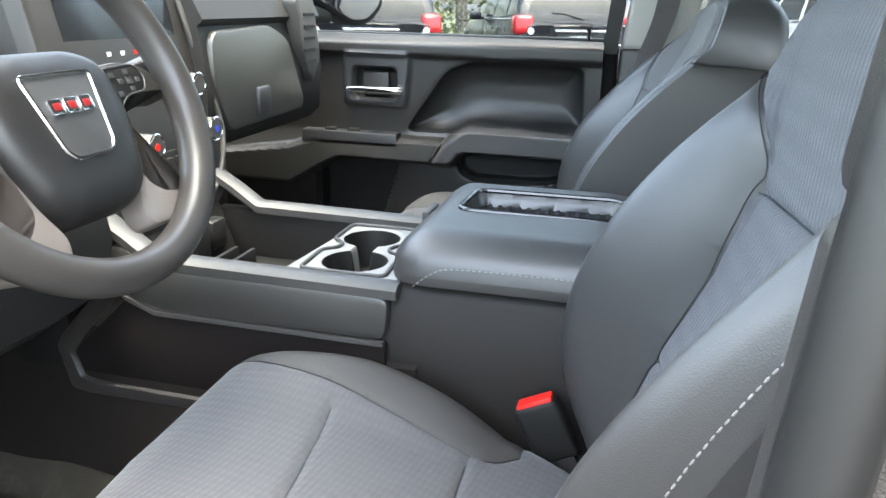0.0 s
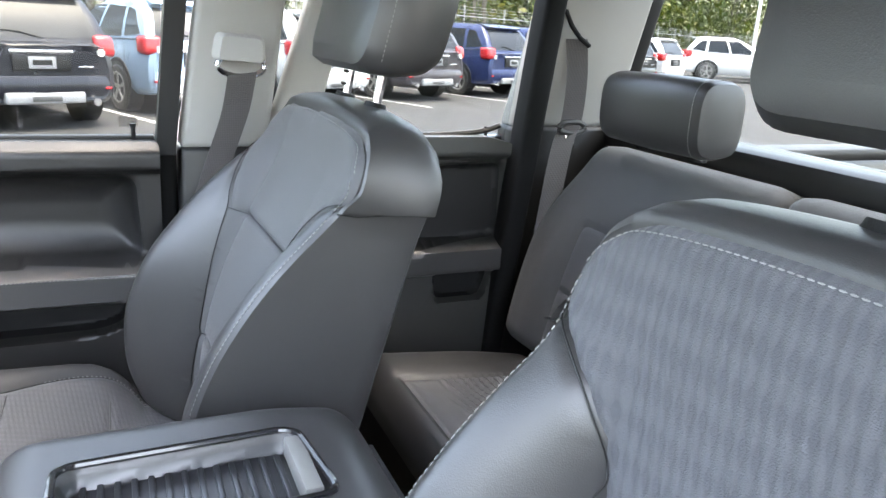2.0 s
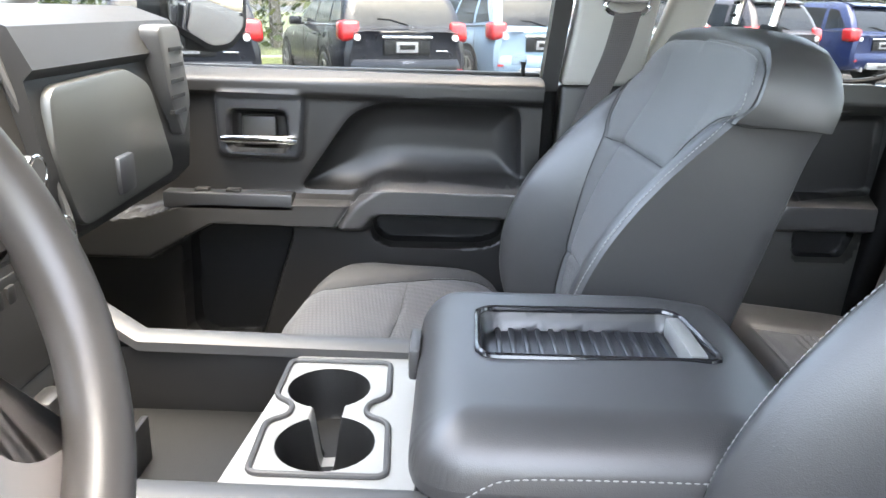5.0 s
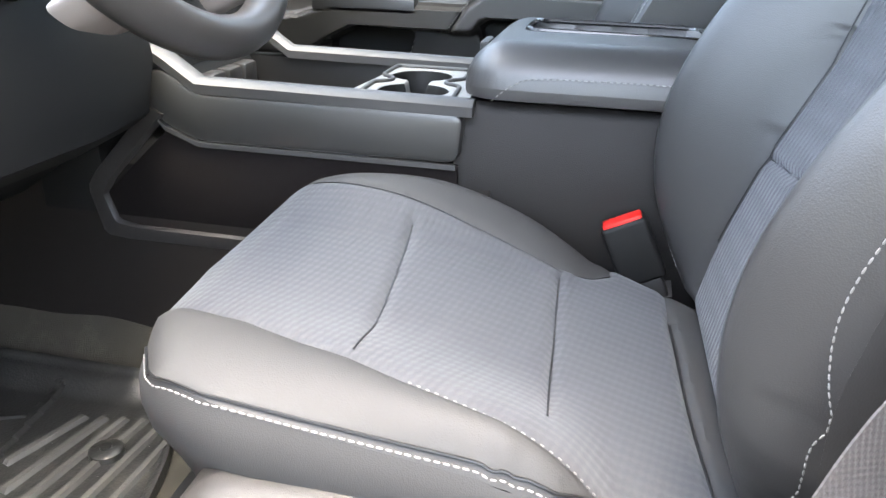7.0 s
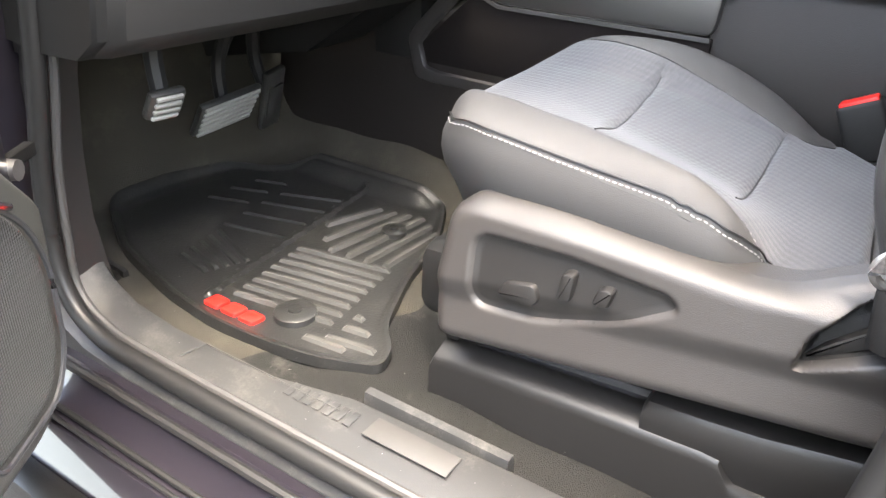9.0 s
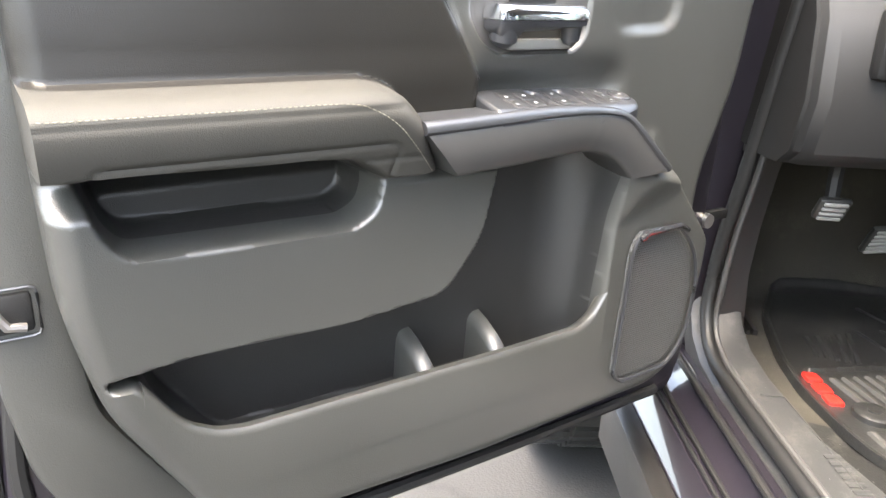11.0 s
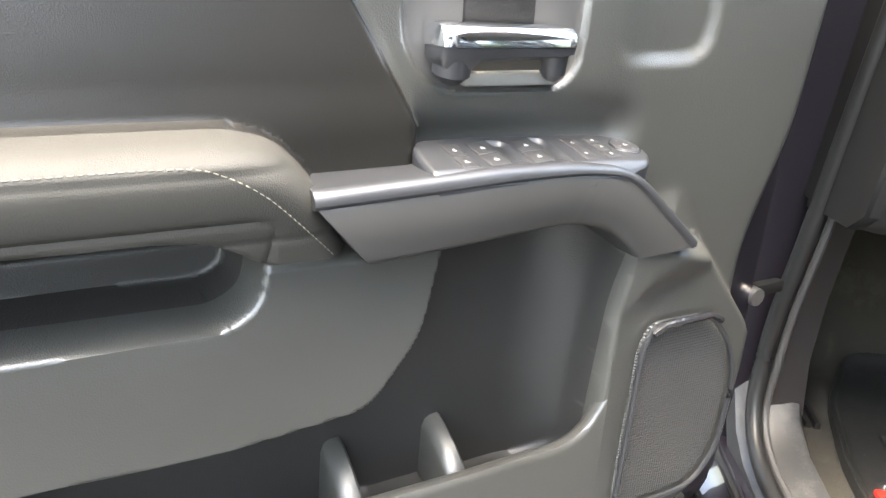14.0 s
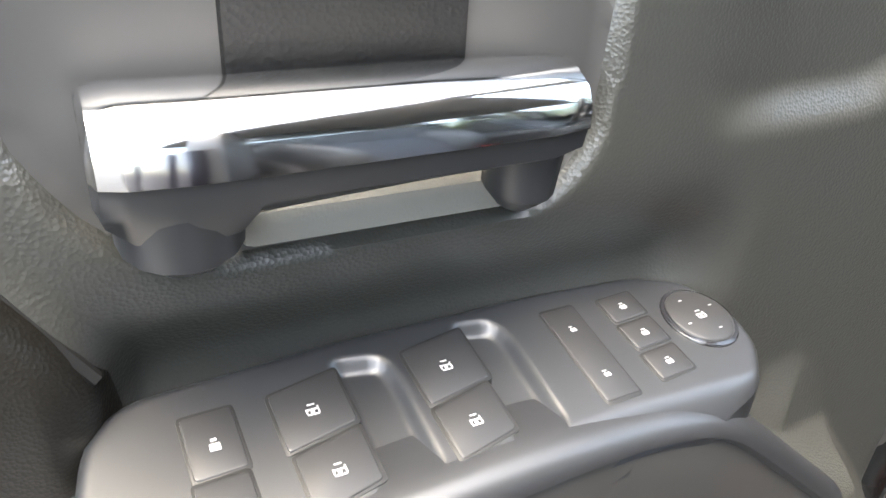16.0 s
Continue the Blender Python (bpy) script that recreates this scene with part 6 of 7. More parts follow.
    # centre stack
    stack = fillet([(-0.16, 1.34), (0.215, 1.34), (0.215, 1.10), (0.185, 1.0), (0.14, 0.965), (-0.12, 0.965), (-0.16, 1.0)], 0.02)
    unit = part("console_face", extrude(stack, 0.0, 0.03, lambda a, b, c: (-0.700 + c + 0.22 * (1.10 - b), a, b), 0.008), BLACK, root, "black upright console face")
    part("stack_edge", tube(curve([(-0.718, 0.165, 1.33), (-0.694, 0.172, 1.24), (-0.678, 0.188, 1.165), (-0.662, 0.197, 1.08), (-0.650, 0.155, 1.008), (-0.642, 0.10, 0.985)], 30), 0.005, 8), SATIN, unit, "satin stack edging")
    part("touch_screen", loft([[(x, y, z) for x, z in ((-0.712, 1.20), (-0.694, 1.20), (-0.716, 1.325), (-0.735, 1.325))] for y in (-0.11, -0.108, 0.138, 0.14)]), SCREEN, unit, "dark glossy screen")
    for k, y in enumerate((-0.03, 0.0, 0.03)):
        part("screen_icon", rbox(-0.6985, -0.6965, y - 0.004, y + 0.004, 1.222, 1.228, 0), WHITE if k < 2 else RED, unit)
    part("button_row", rbox(-0.672, -0.662, -0.10, 0.155, 1.035, 1.075, 0.004), DARK, unit)
    for y, z, r, dot in ((0.105, 1.173, 0.017, None), (0.145, 1.095, 0.019, BLUE), (-0.02, 1.092, 0.019, RED), (-0.10, 1.173, 0.017, None)):
        knob = part("dial", tube([(-0.672, y, z), (-0.645, y, z), (-0.640, y, z)], [r, r, r * 0.85], 24), SATIN, unit, "round dial with bright edge")
        part("dial_ring", tube([(-0.642, y + r * math.cos(t), z + r * math.sin(t)) for t in np.linspace(0, 6.28, 25)[:-1]], 0.002, 6, True), CHROME, knob, "bright ring")
        if dot:
            part("dial_face", tube([(-0.640, y, z), (-0.6385, y, z)], r * 0.28, 16), dot, knob, "coloured dial face")
    for k in range(6):
        part("climate_button", rbox(-0.664, -0.658, -0.06 + 0.022 * k, -0.045 + 0.022 * k, 1.045, 1.065, 0.002), BLACK, unit)
    # footwell box on the far side
    part("far_footwell_panel", rbox(-0.78, -0.70, 0.19, 0.22, 0.60, 0.98, 0.01), DARK, root, "black panel in the passenger footwell")


dashboard()


def steering_wheel():
    tilt = radians(26)
    m = Matrix(((0, -math.sin(tilt), math.cos(tilt), -0.463), (1, 0, 0, -0.403), (0, math.cos(tilt), math.sin(tilt), 1.222), (0, 0, 0, 1)))
    root = thing("steering_wheel", "black leather steering wheel with bronze-grey spokes and plain emblem", "steering wheel", m)
    R = 0.176
    rim = part("rim", tube([(R * math.cos(t), R * math.sin(t), 0) for t in np.linspace(0, 6.28318, 97)[:-1]], 0.0175, 16, True, 1.15, (0, 0, 1)), HIDE, root, "smooth black leather rim")

    def plate_at(poly, lo, hi, r=0.006):
        return extrude(poly, lo, hi, lambda a, b, c: (a, b - 0.008, c - 0.032), r)

    hub = fillet([(-0.082, 0.026), (-0.045, 0.042), (0.045, 0.042), (0.082, 0.026), (0.086, -0.03), (0.064, -0.095), (0.038, -0.116), (-0.038, -0.116), (-0.064, -0.095), (-0.086, -0.03)], 0.022)
    pad = part("airbag_pad", loft([[(a * k, (b + 0.035) * k - 0.035, c - 0.032) for a, b in hub] for k, c in ((0.98, -0.03), (1.02, 0.006), (1.0, 0.020), (0.95, 0.030), (0.84, 0.036), (0.6, 0.039))]), BLACK, root, "soft black airbag pad")
    field = fillet([(-0.043, 0.022), (0.043, 0.022), (0.031, -0.048), (0.022, -0.056), (-0.022, -0.056), (-0.031, -0.048)], 0.007)
    part("emblem_field", plate_at(field, 0.03, 0.0405, 0.002), SATIN, pad, "satin grey emblem field")
    part("emblem_edge", tube([(a, b - 0.008, 0.0085) for a, b in field], 0.0020, 6, True), CHROME, pad, "thin chrome outline")
    for k in (-1, 0, 1):
        part("emblem_block", plate_at(fillet([(k * 0.0185 - 0.0080, -0.016), (k * 0.0185 + 0.0080, -0.016), (k * 0.0185 + 0.0080, -0.001), (k * 0.0185 - 0.0080, -0.001)], 0.003, 3), 0.038, 0.0435, 0.001), CHROME, pad, "plain chrome emblem block")
        part("emblem_inlay", plate_at([(k * 0.0185 - 0.0050, -0.0120), (k * 0.0185 + 0.0050, -0.0120), (k * 0.0185 + 0.0050, -0.0050), (k * 0.0185 - 0.0050, -0.0050)], 0.043, 0.0438, 0.0003), LENS, pad, "dark red inlay")
    part("pad_mark", plate_at([(-0.010, -0.083), (0.010, -0.083), (0.010, -0.079), (-0.010, -0.079)], 0.030, 0.0365, 0.0003), SATIN, pad)
    for k in (-1, 1):
        arm = fillet([(k * 0.070, 0.032), (k * 0.12, 0.036), (k * 0.152, 0.028), (k * 0.172, 0.008), (k * 0.172, -0.012), (k * 0.150, -0.010), (k * 0.115, -0.010), (k * 0.092, -0.018), (k * 0.075, -0.03)], 0.012)
        spoke = part("spoke", plate_at(arm if k > 0 else arm[::-1], -0.006, 0.022, 0.008), HIDE, root, "satin dark spoke")
        deck = fillet([(k * 0.078, 0.026), (k * 0.128, 0.028), (k * 0.140, 0.016), (k * 0.132, -0.001), (k * 0.100, -0.004), (k * 0.080, -0.016)], 0.008)
        pack = part("button_pack", plate_at(deck if k > 0 else deck[::-1], 0.016, 0.0255, 0.003), DARK, spoke, "black wheel button pack")
        part("pack_edge", tube([(a, b - 0.008, -0.0065) for a, b in deck], 0.0011, 6, True), SATIN, pack, "satin edge of the button pack")
        for u, v, e in ((0.112, 0.020, 0.0032), (0.112, 0.002, 0.0032), (0.099, 0.011, 0.0032), (0.125, 0.011, 0.0032), (0.112, 0.011, 0.0045), (0.089, 0.018, 0.0036), (0.091, -0.002, 0.0036)):
            part("wheel_button", plate_at(fillet([(k * u - e * k, v - e * 0.8), (k * u + e * k, v - e * 0.8), (k * u + e * k, v + e * 0.8), (k * u - e * k, v + e * 0.8)][::k], 0.001, 3), 0.023, 0.0275, 0.001), SATIN, pack)
        leg = fillet([(k * 0.084, -0.018), (k * 0.094, -0.030), (k * 0.088, -0.058), (k * 0.078, -0.083), (k * 0.093, -0.100), (k * 0.128, -0.106), (k * 0.142, -0.112), (k * 0.128, -0.128), (k * 0.088, -0.138), (k * 0.056, -0.136), (k * 0.050, -0.115), (k * 0.064, -0.085), (k * 0.076, -0.045)], 0.010)
        part("lower_spoke", plate_at(leg if k > 0 else leg[::-1], -0.012, 0.018, 0.007), BRONZE, root, "bronze-grey lower spoke")
        lace = [((R - 0.012) * math.cos(t), (R - 0.012) * math.sin(t), 0.009) for t in np.linspace(-0.55, 0.05, 20)]
        part("lacing", stitches([(k * x, y, z) for x, y, z in lace], 0.004, 0.003, 0.0012), THREAD, rim, "pale cross stitching")
        for t0, t1 in ((-0.9, -0.55), (0.35, 0.9)):
            lace = [((R - 0.013) * math.cos(t), (R - 0.013) * math.sin(t), 0.009) for t in np.linspace(t0, t1, 12)]
            part("lacing", stitches([(k * x, y, z) for x, y, z in lace], 0.004, 0.003, 0.0012), THREAD, rim, "pale cross stitching")


steering_wheel()


def pedal(name, label, m, w, h, ribs, arm, metal=True):
    root = thing(name, label, "pedal", m)
    part("pad", rbox(-0.006, 0.006, -w / 2, w / 2, -h / 2, h / 2, 0.005), RUBBER, root, "black rubber pad")
    for k in range(ribs):
        z = -h / 2 + (k + 0.5) * h / ribs
        part("tread_rib", rbox(0.005, 0.010, -w / 2 + 0.006, w / 2 - 0.006, z - h / ribs * 0.27, z + h / ribs * 0.27, 0.002), SILVER if metal else RUBBER, root, "worn bright tread rib")
    part("arm", tube(curve([(-0.006, 0, 0), (-0.05, arm * 0.3, 0.06), (-0.06, arm, 0.20)], 12), 0.011, 8), DARK, root, "black pedal arm")
    return root


pedal("brake_pedal", "wide brake pedal with worn metal ribs", pose(-0.872, -0.462, 0.735, 8, 38, 0), 0.115, 0.075, 6, 0.02)
pedal("accelerator_pedal", "tall black accelerator pedal", pose(-0.875, -0.362, 0.73, 12, 25, 0), 0.042, 0.125, 1, 0.0, False)
pedal("parking_brake_pedal", "small parking brake pedal with pale ribs", pose(-0.70, -0.697, 0.836, 0, 35, -8), 0.046, 0.042, 4, 0.0)


def floor_mat():
    root = thing("floor_mat", "black rubber floor mat with raised ribs and red emblem", "floor mat", pose(0, 0, 0.5575))
    rim = fillet([(-0.414, -0.662), (-0.425, -0.625), (-0.462, -0.588), (-0.505, -0.48), (-0.535, -0.36), (-0.60, -0.235), (-0.905, -0.235), (-0.950, -0.310), (-1.015, -0.325), (-1.035, -0.46), (-1.035, -0.585), (-0.90, -0.660), (-0.74, -0.702), (-0.65, -0.713), (-0.57, -0.711), (-0.49, -0.696)], 0.03)

    def h(a, b):
        d = -sdf(rim, a, b)[0]
        c = 0.009 + 0.007 * (1 - ramp(d, 0.004, 0.014)) * (1 - 0.6 * ramp(a, -0.6, -0.42))
        split = a + 0.70 + (b + 0.66) * 0.13
        c = c + 0.006 * (np.abs(split) < 0.006) * ramp(d, 0.03, 0.035)
        c = c + 0.020 * ramp(b, -0.290, -0.250) * (1 - ramp(a, -0.66, -0.60)) * ramp(a, -0.93, -0.88)
        return c + 0.25 * ramp(-a, 1.0, 1.25) * 1.1

    mat = surface(root, rim, h, 0.0035, lambda a, b, c: (a, b, c), [("mat_sheet", None, RUBBER, "dusty ribbed black rubber")], 0.002, seam=(0, 1))[0]
    def rib(x0, y0, x1, y1, w, top):
        """A raised rubber bar with sloped flanks from one end to the other."""
        d = (Vector((x1, y1, 0)) - Vector((x0, y0, 0))).normalized()
        n = Vector((-d.y, d.x, 0))
        rings = []
        for t, q in ((0.0, 0.3), (0.004, 1.0), (None, 1.0), (None, 0.3)):
            at = Vector((x0, y0, 0)) + d * t if t is not None else Vector((x1, y1, 0)) - d * (0.004 if q == 1.0 else 0)
            up = 0.25 * 1.1 * float(ramp(np.array(-at.x), 1.0, 1.25))
            rings.append([at + n * (k * w) + Vector((0, 0, up + 0.009 + h * q)) for k, h in ((-0.5, 0.0), (-0.34, top), (0.34, top), (0.5, 0.0))])
        # taller ribs get the pale tone painted for their sheen
        part("rib", loft(rings), RIB_SHEEN if top > 0.0045 else RUBBER, mat)

    for k in range(6):
        rib(-0.710 + 0.031 * k, -0.42 - 0.045 * min(k, 1.6) + 0.004 * k, -0.690 + 0.0255 * k + 0.012, -0.317 + 0.004 * k - 0.02 * max(0, k - 3), 0.011, 0.006)
    for k in range(8):
        rib(-0.694 + 0.003 * k, -0.505 - 0.0205 * k, -0.540 + 0.003 * k, -0.478 - 0.0212 * k, 0.0075, 0.0055)
    for x0, y0, x1, y1 in ((-0.507, -0.597, -0.492, -0.597), (-0.503, -0.624, -0.466, -0.619), (-0.508, -0.653, -0.438, -0.643), (-0.53, -0.668, -0.47, -0.662)):
        rib(x0, y0, x1, y1, 0.010, 0.005)
    for x0, y0, x1, y1 in ((-0.854, -0.376, -0.751, -0.335), (-0.854, -0.42, -0.742, -0.385), (-0.848, -0.467, -0.736, -0.437), (-0.843, -0.515, -0.727, -0.49), (-0.93, -0.36, -0.875, -0.34), (-0.94, -0.41, -0.875, -0.385), (-0.94, -0.46, -0.87, -0.435)):
        rib(x0, y0, x1, y1, 0.005, 0.004)
    for k in range(5):
        rib(-0.832 + 0.004 * k, -0.535 - 0.021 * k, -0.722 + 0.006 * k - 0.012 * k, -0.577 - 0.014 * k, 0.009, 0.004)
    for x, y, r in ((-0.570, -0.640, 0.028), (-0.609, -0.375, 0.020)):
        part("fixing_disc", tube([(x, y, 0.008), (x, y, 0.017), (x, y, 0.019)], [r, r, r * 0.85], 28), RUBBER, mat, "round black fixing disc")
        part("fixing_centre", tube([(x, y, 0.018), (x, y, 0.0215)], r * 0.35, 16), RUBBER, mat)
    for k in range(3):
        x = -0.673 + 0.032 * k
        shape = fillet([(x - 0.015, -0.690), (x + 0.012, -0.690), (x + 0.015, -0.667), (x - 0.012, -0.667)], 0.005, 4)
        part("emblem_block", extrude(shape, 0.008, 0.014, lambda a, b, c: (a, b, c), 0.002), RED, mat, "plain red emblem block")



def sill_channels():
    root = thing("footwell_duct", "ribbed black plastic cover beside the floor mat", "trim", None, "", "structure")
    for k in range(3):
        y = -0.722 + 0.013 * k
        part("runner", loft([[(x, y - 0.005, z), (x, y - 0.0035, z + 0.012), (x, y + 0.0035, z + 0.012), (x, y + 0.005, z)] for x, z in ((-1.02, 0.575), (-0.93, 0.563), (-0.84, 0.552))]), BLACK, root)


floor_mat()
sill_channels()

# ---- rear seat ----
def rear_seat():
    root = thing("rear_bench_seat", "dark grey cloth rear bench seat with ribbed centre", "seat", None)
    tilt = radians(20)

    def on(a, b, c):
        return 0.655 + b * math.sin(tilt) - c * math.cos(tilt), a, 0.79 + b * math.cos(tilt) + c * math.sin(tilt)

    for y0, y1, name in ((0.262, 0.80, "backrest"), (-0.20, 0.255, "centre_backrest"), (-0.76, -0.207, "backrest")):
        o = fillet([(y0, 0.0), (y1, 0.0), (y1 + (0.01 if y1 > 0.7 else 0), 0.30), (y1 - (0.05 if y1 > 0.7 else 0.0), 0.475), (y0 + (0.05 if y0 < -0.7 else 0), 0.475), (y0 - (0.01 if y0 < -0.7 else 0), 0.30)], 0.04)
        m = (y0 + y1) / 2
        lo, hi = y0 + 0.055, y1 - 0.14 if y1 > 0.7 else y1 - 0.06
        if y0 < -0.7:
            lo, hi = y0 + 0.14, y1 - 0.055
        mid = fillet([(lo, 0.02), (hi, 0.02), (hi, 0.295), (lo, 0.295)], 0.02)

        def h(a, b, o=o, mid=mid, lo=lo, hi=hi):
            c = -roll(o, a, b, 0.05, 0.05) + 0.02 * np.sin(np.clip(b / 0.48, 0, 1) * 3.14) - 0.006 * within(mid, a, b, 0.02)
            return c - 0.006 * np.exp(-(((b - 0.15) / 0.005) ** 2)) * within(mid, a, b, 0.004) + 0.02 * ramp(np.abs(a - (lo + hi) / 2), (hi - lo) / 2, (hi - lo) / 2 + 0.06) * (1 - ramp(b, 0.2, 0.42))

        surface(root, o, h, 0.008, on, [("back_insert", mid, PLAIN, "plain dark cloth insert"), (name, None, DULL, "dark grey cloth backrest")], 0.10, side=("back_side", DULL, "dark seat side"), seam=(0.005, 0.005))
    for y0, y1, name in ((0.262, 0.78, "cushion"), (-0.20, 0.255, "centre_cushion"), (-0.74, -0.207, "cushion")):
        o = fillet([(0.30, y0), (0.30, y1), (0.55, y1), (0.70, y1 - 0.03), (0.70, y0)], 0.05)
        mid = [(0.36, y0 + 0.12), (0.36, y1 - 0.14), (0.66, y1 - 0.14), (0.66, y0 + 0.12)]

        def h(a, b, o=o, mid=mid):
            c = 0.19 - roll(o, a, b, 0.05, 0.05) - 0.10 * (a - 0.3) + 0.02 * (1 - within(mid, a, b, 0.05)) - 0.03 * (1 - ramp(a, 0.29, 0.36))
            return c + 0.0032 * np.sin((a + 0.25 * b) / 0.0175 * 6.28) * within(mid, a, b, 0.01) * ramp(a, 0.42, 0.46)

        surface(root, o, h, 0.0038, lambda a, b, c: (a, b, 0.60 + c), [("cushion_insert", mid, PLAIN, "ribbed grey cloth insert"), (name, None, LEATHER, "black leather cushion edge")], 0.0001, side=("cushion_side", DARK, "dark cushion underside"), seam=(0.004, 0.005))
    head = part("headrest", loft([[(0.80 + 0.05 * math.copysign(abs(math.cos(t)) ** 0.6, math.cos(t)) * k + 0.02 * n, 0.525 + w * 1.0, 1.312 + 0.065 * math.copysign(abs(math.sin(t)) ** 0.6, math.sin(t)) * k) for t in np.linspace(0, 6.28318, 33)[:-1]] for w, k, n in ((-0.142, 0.70, 0), (-0.137, 0.93, 0), (-0.122, 1.0, 0), (0.0, 1.03, -0.2), (0.122, 1.0, 0), (0.137, 0.93, 0), (0.142, 0.70, 0))]), LEATHER, root, "black leather rear headrest")
    for w in (-0.120,):
        seam = [(0.80 + 0.0515 * math.copysign(abs(math.cos(t)) ** 0.6, math.cos(t)), 0.525 + w, 1.312 + 0.0665 * math.copysign(abs(math.sin(t)) ** 0.6, math.sin(t))) for t in np.linspace(1.2, 5.0, 40)]
        part("stitching", stitches(seam), THREAD, head, "pale stitching")
    part("headrest_collar", tube([(0.82, 0.45, 1.235), (0.82, 0.45, 1.26)], 0.015, 12), DARK, root)
    part("headrest_collar", tube([(0.82, 0.60, 1.235), (0.82, 0.60, 1.26)], 0.015, 12), DARK, root)
    part("release_strap", tube(curve([(0.86, -0.30, 1.24), (0.85, -0.305, 1.275), (0.84, -0.33, 1.285), (0.83, -0.355, 1.27), (0.83, -0.36, 1.24)], 20), 0.004, 8), DARK, root, "thin black release loop")


rear_seat()


def belts():
    belt("front_passenger_belt", "grey webbing belt hanging from its pillar guide", [(0.085, 0.715, 1.345), (0.075, 0.735, 1.28), (0.05, 0.75, 1.20), (0.01, 0.755, 1.08), (-0.03, 0.76, 0.95)], 0.048, (1, 0.1, 0.15))
    belt("rear_belt", "grey webbing belt coming out of the rear pillar", [(0.775, 0.80, 1.43), (0.785, 0.80, 1.35), (0.775, 0.79, 1.265), (0.75, 0.78, 1.2), (0.72, 0.77, 1.0), (0.70, 0.76, 0.80)], 0.045, (1, -0.3, 0.05))
    g = thing("belt_guide", "light grey belt guide on the centre pillar", "belt guide", pose(0.085, 0.735, 1.375))
    part("cover", loft([[(a * k, y, b * k) for a, b in fillet([(-0.043, -0.01), (0.04, -0.014), (0.038, 0.03), (-0.035, 0.034)], 0.01)] for y, k in ((0.045, 1.0), (-0.01, 1.0), (-0.022, 0.85))]), STONE, g)
    part("ring", tube([(0.038 * math.cos(t), -0.008, -0.018 + 0.018 * math.sin(t)) for t in np.linspace(0, 6.28, 21)[:-1]], 0.005, 8, True), CHROME, g, "dark metal ring")
    t = thing("belt_tongue", "grey belt tongue hanging on the rear belt", "belt tongue", pose(0.775, 0.785, 1.25))
    part("slot", tube([(0.032 * math.cos(k), 0, 0.012 * math.sin(k)) for k in np.linspace(0, 6.28, 21)[:-1]], 0.006, 8, True), SATIN, t)
    part("blade", rbox(-0.016, 0.008, -0.004, 0.004, -0.045, -0.012, 0.002), CHROME, t, "steel tongue blade")
    s = thing("belt_slot", "dark belt slot in the rear pillar", "belt slot", pose(0.772, 0.80, 1.435))
    part("edging", tube([(-0.03, 0.0, 0.05), (-0.02, -0.012, 0.02), (0.0, -0.016, -0.003), (0.026, -0.014, -0.018)], 0.005, 8), DARK, s)


belts()


def dust_specks():
    """Lint and crumbs lying on the floor mat, carpet and sill."""
    rng = random.Random(5)
    verts, faces = [], []
    for k in range(130):
        x, y = rng.uniform(-0.80, 0.25), rng.choice((rng.uniform(-0.82, -0.71), rng.uniform(-0.70, -0.30)))
        z = 0.5735 if y < -0.72 else 0.579
        r = rng.uniform(0.0004, 0.0012)
        n = len(verts)
        a = rng.uniform(0, 3)
        verts += [(x + r * math.cos(a), y + r * math.sin(a), z), (x - r * math.sin(a), y + r * math.cos(a), z), (x - 0.6 * r, y - 0.6 * r, z), (x, y, z + 0.8 * r)]
        faces += [(n, n + 1, n + 3), (n + 1, n + 2, n + 3), (n + 2, n, n + 3)]
    solid("crumbs", (verts, faces), THREAD, "pale lint and crumbs on the cab floor and sill", "debris", "stuff")


dust_specks()

# ---- car park ----
LENS_RED = material("red_lamp_lens", (0.34, 0.010, 0.012), 0.18, 0, 0, 300, 0.05, coat=0.3)
LAMP = material("clear_lamp_lens", (0.75, 0.75, 0.74), 0.15, 0.2, 0, 300, 0.05, coat=0.6)
BUMPER = material("grey_bumper_plastic", (0.22, 0.22, 0.225), 0.5, 0, 0.1, 300, 0.1)
DARKGLASS = material("dark_car_window", (0.012, 0.014, 0.017), 0.1, 0, 0, 300, 0.1, spec=0.25)


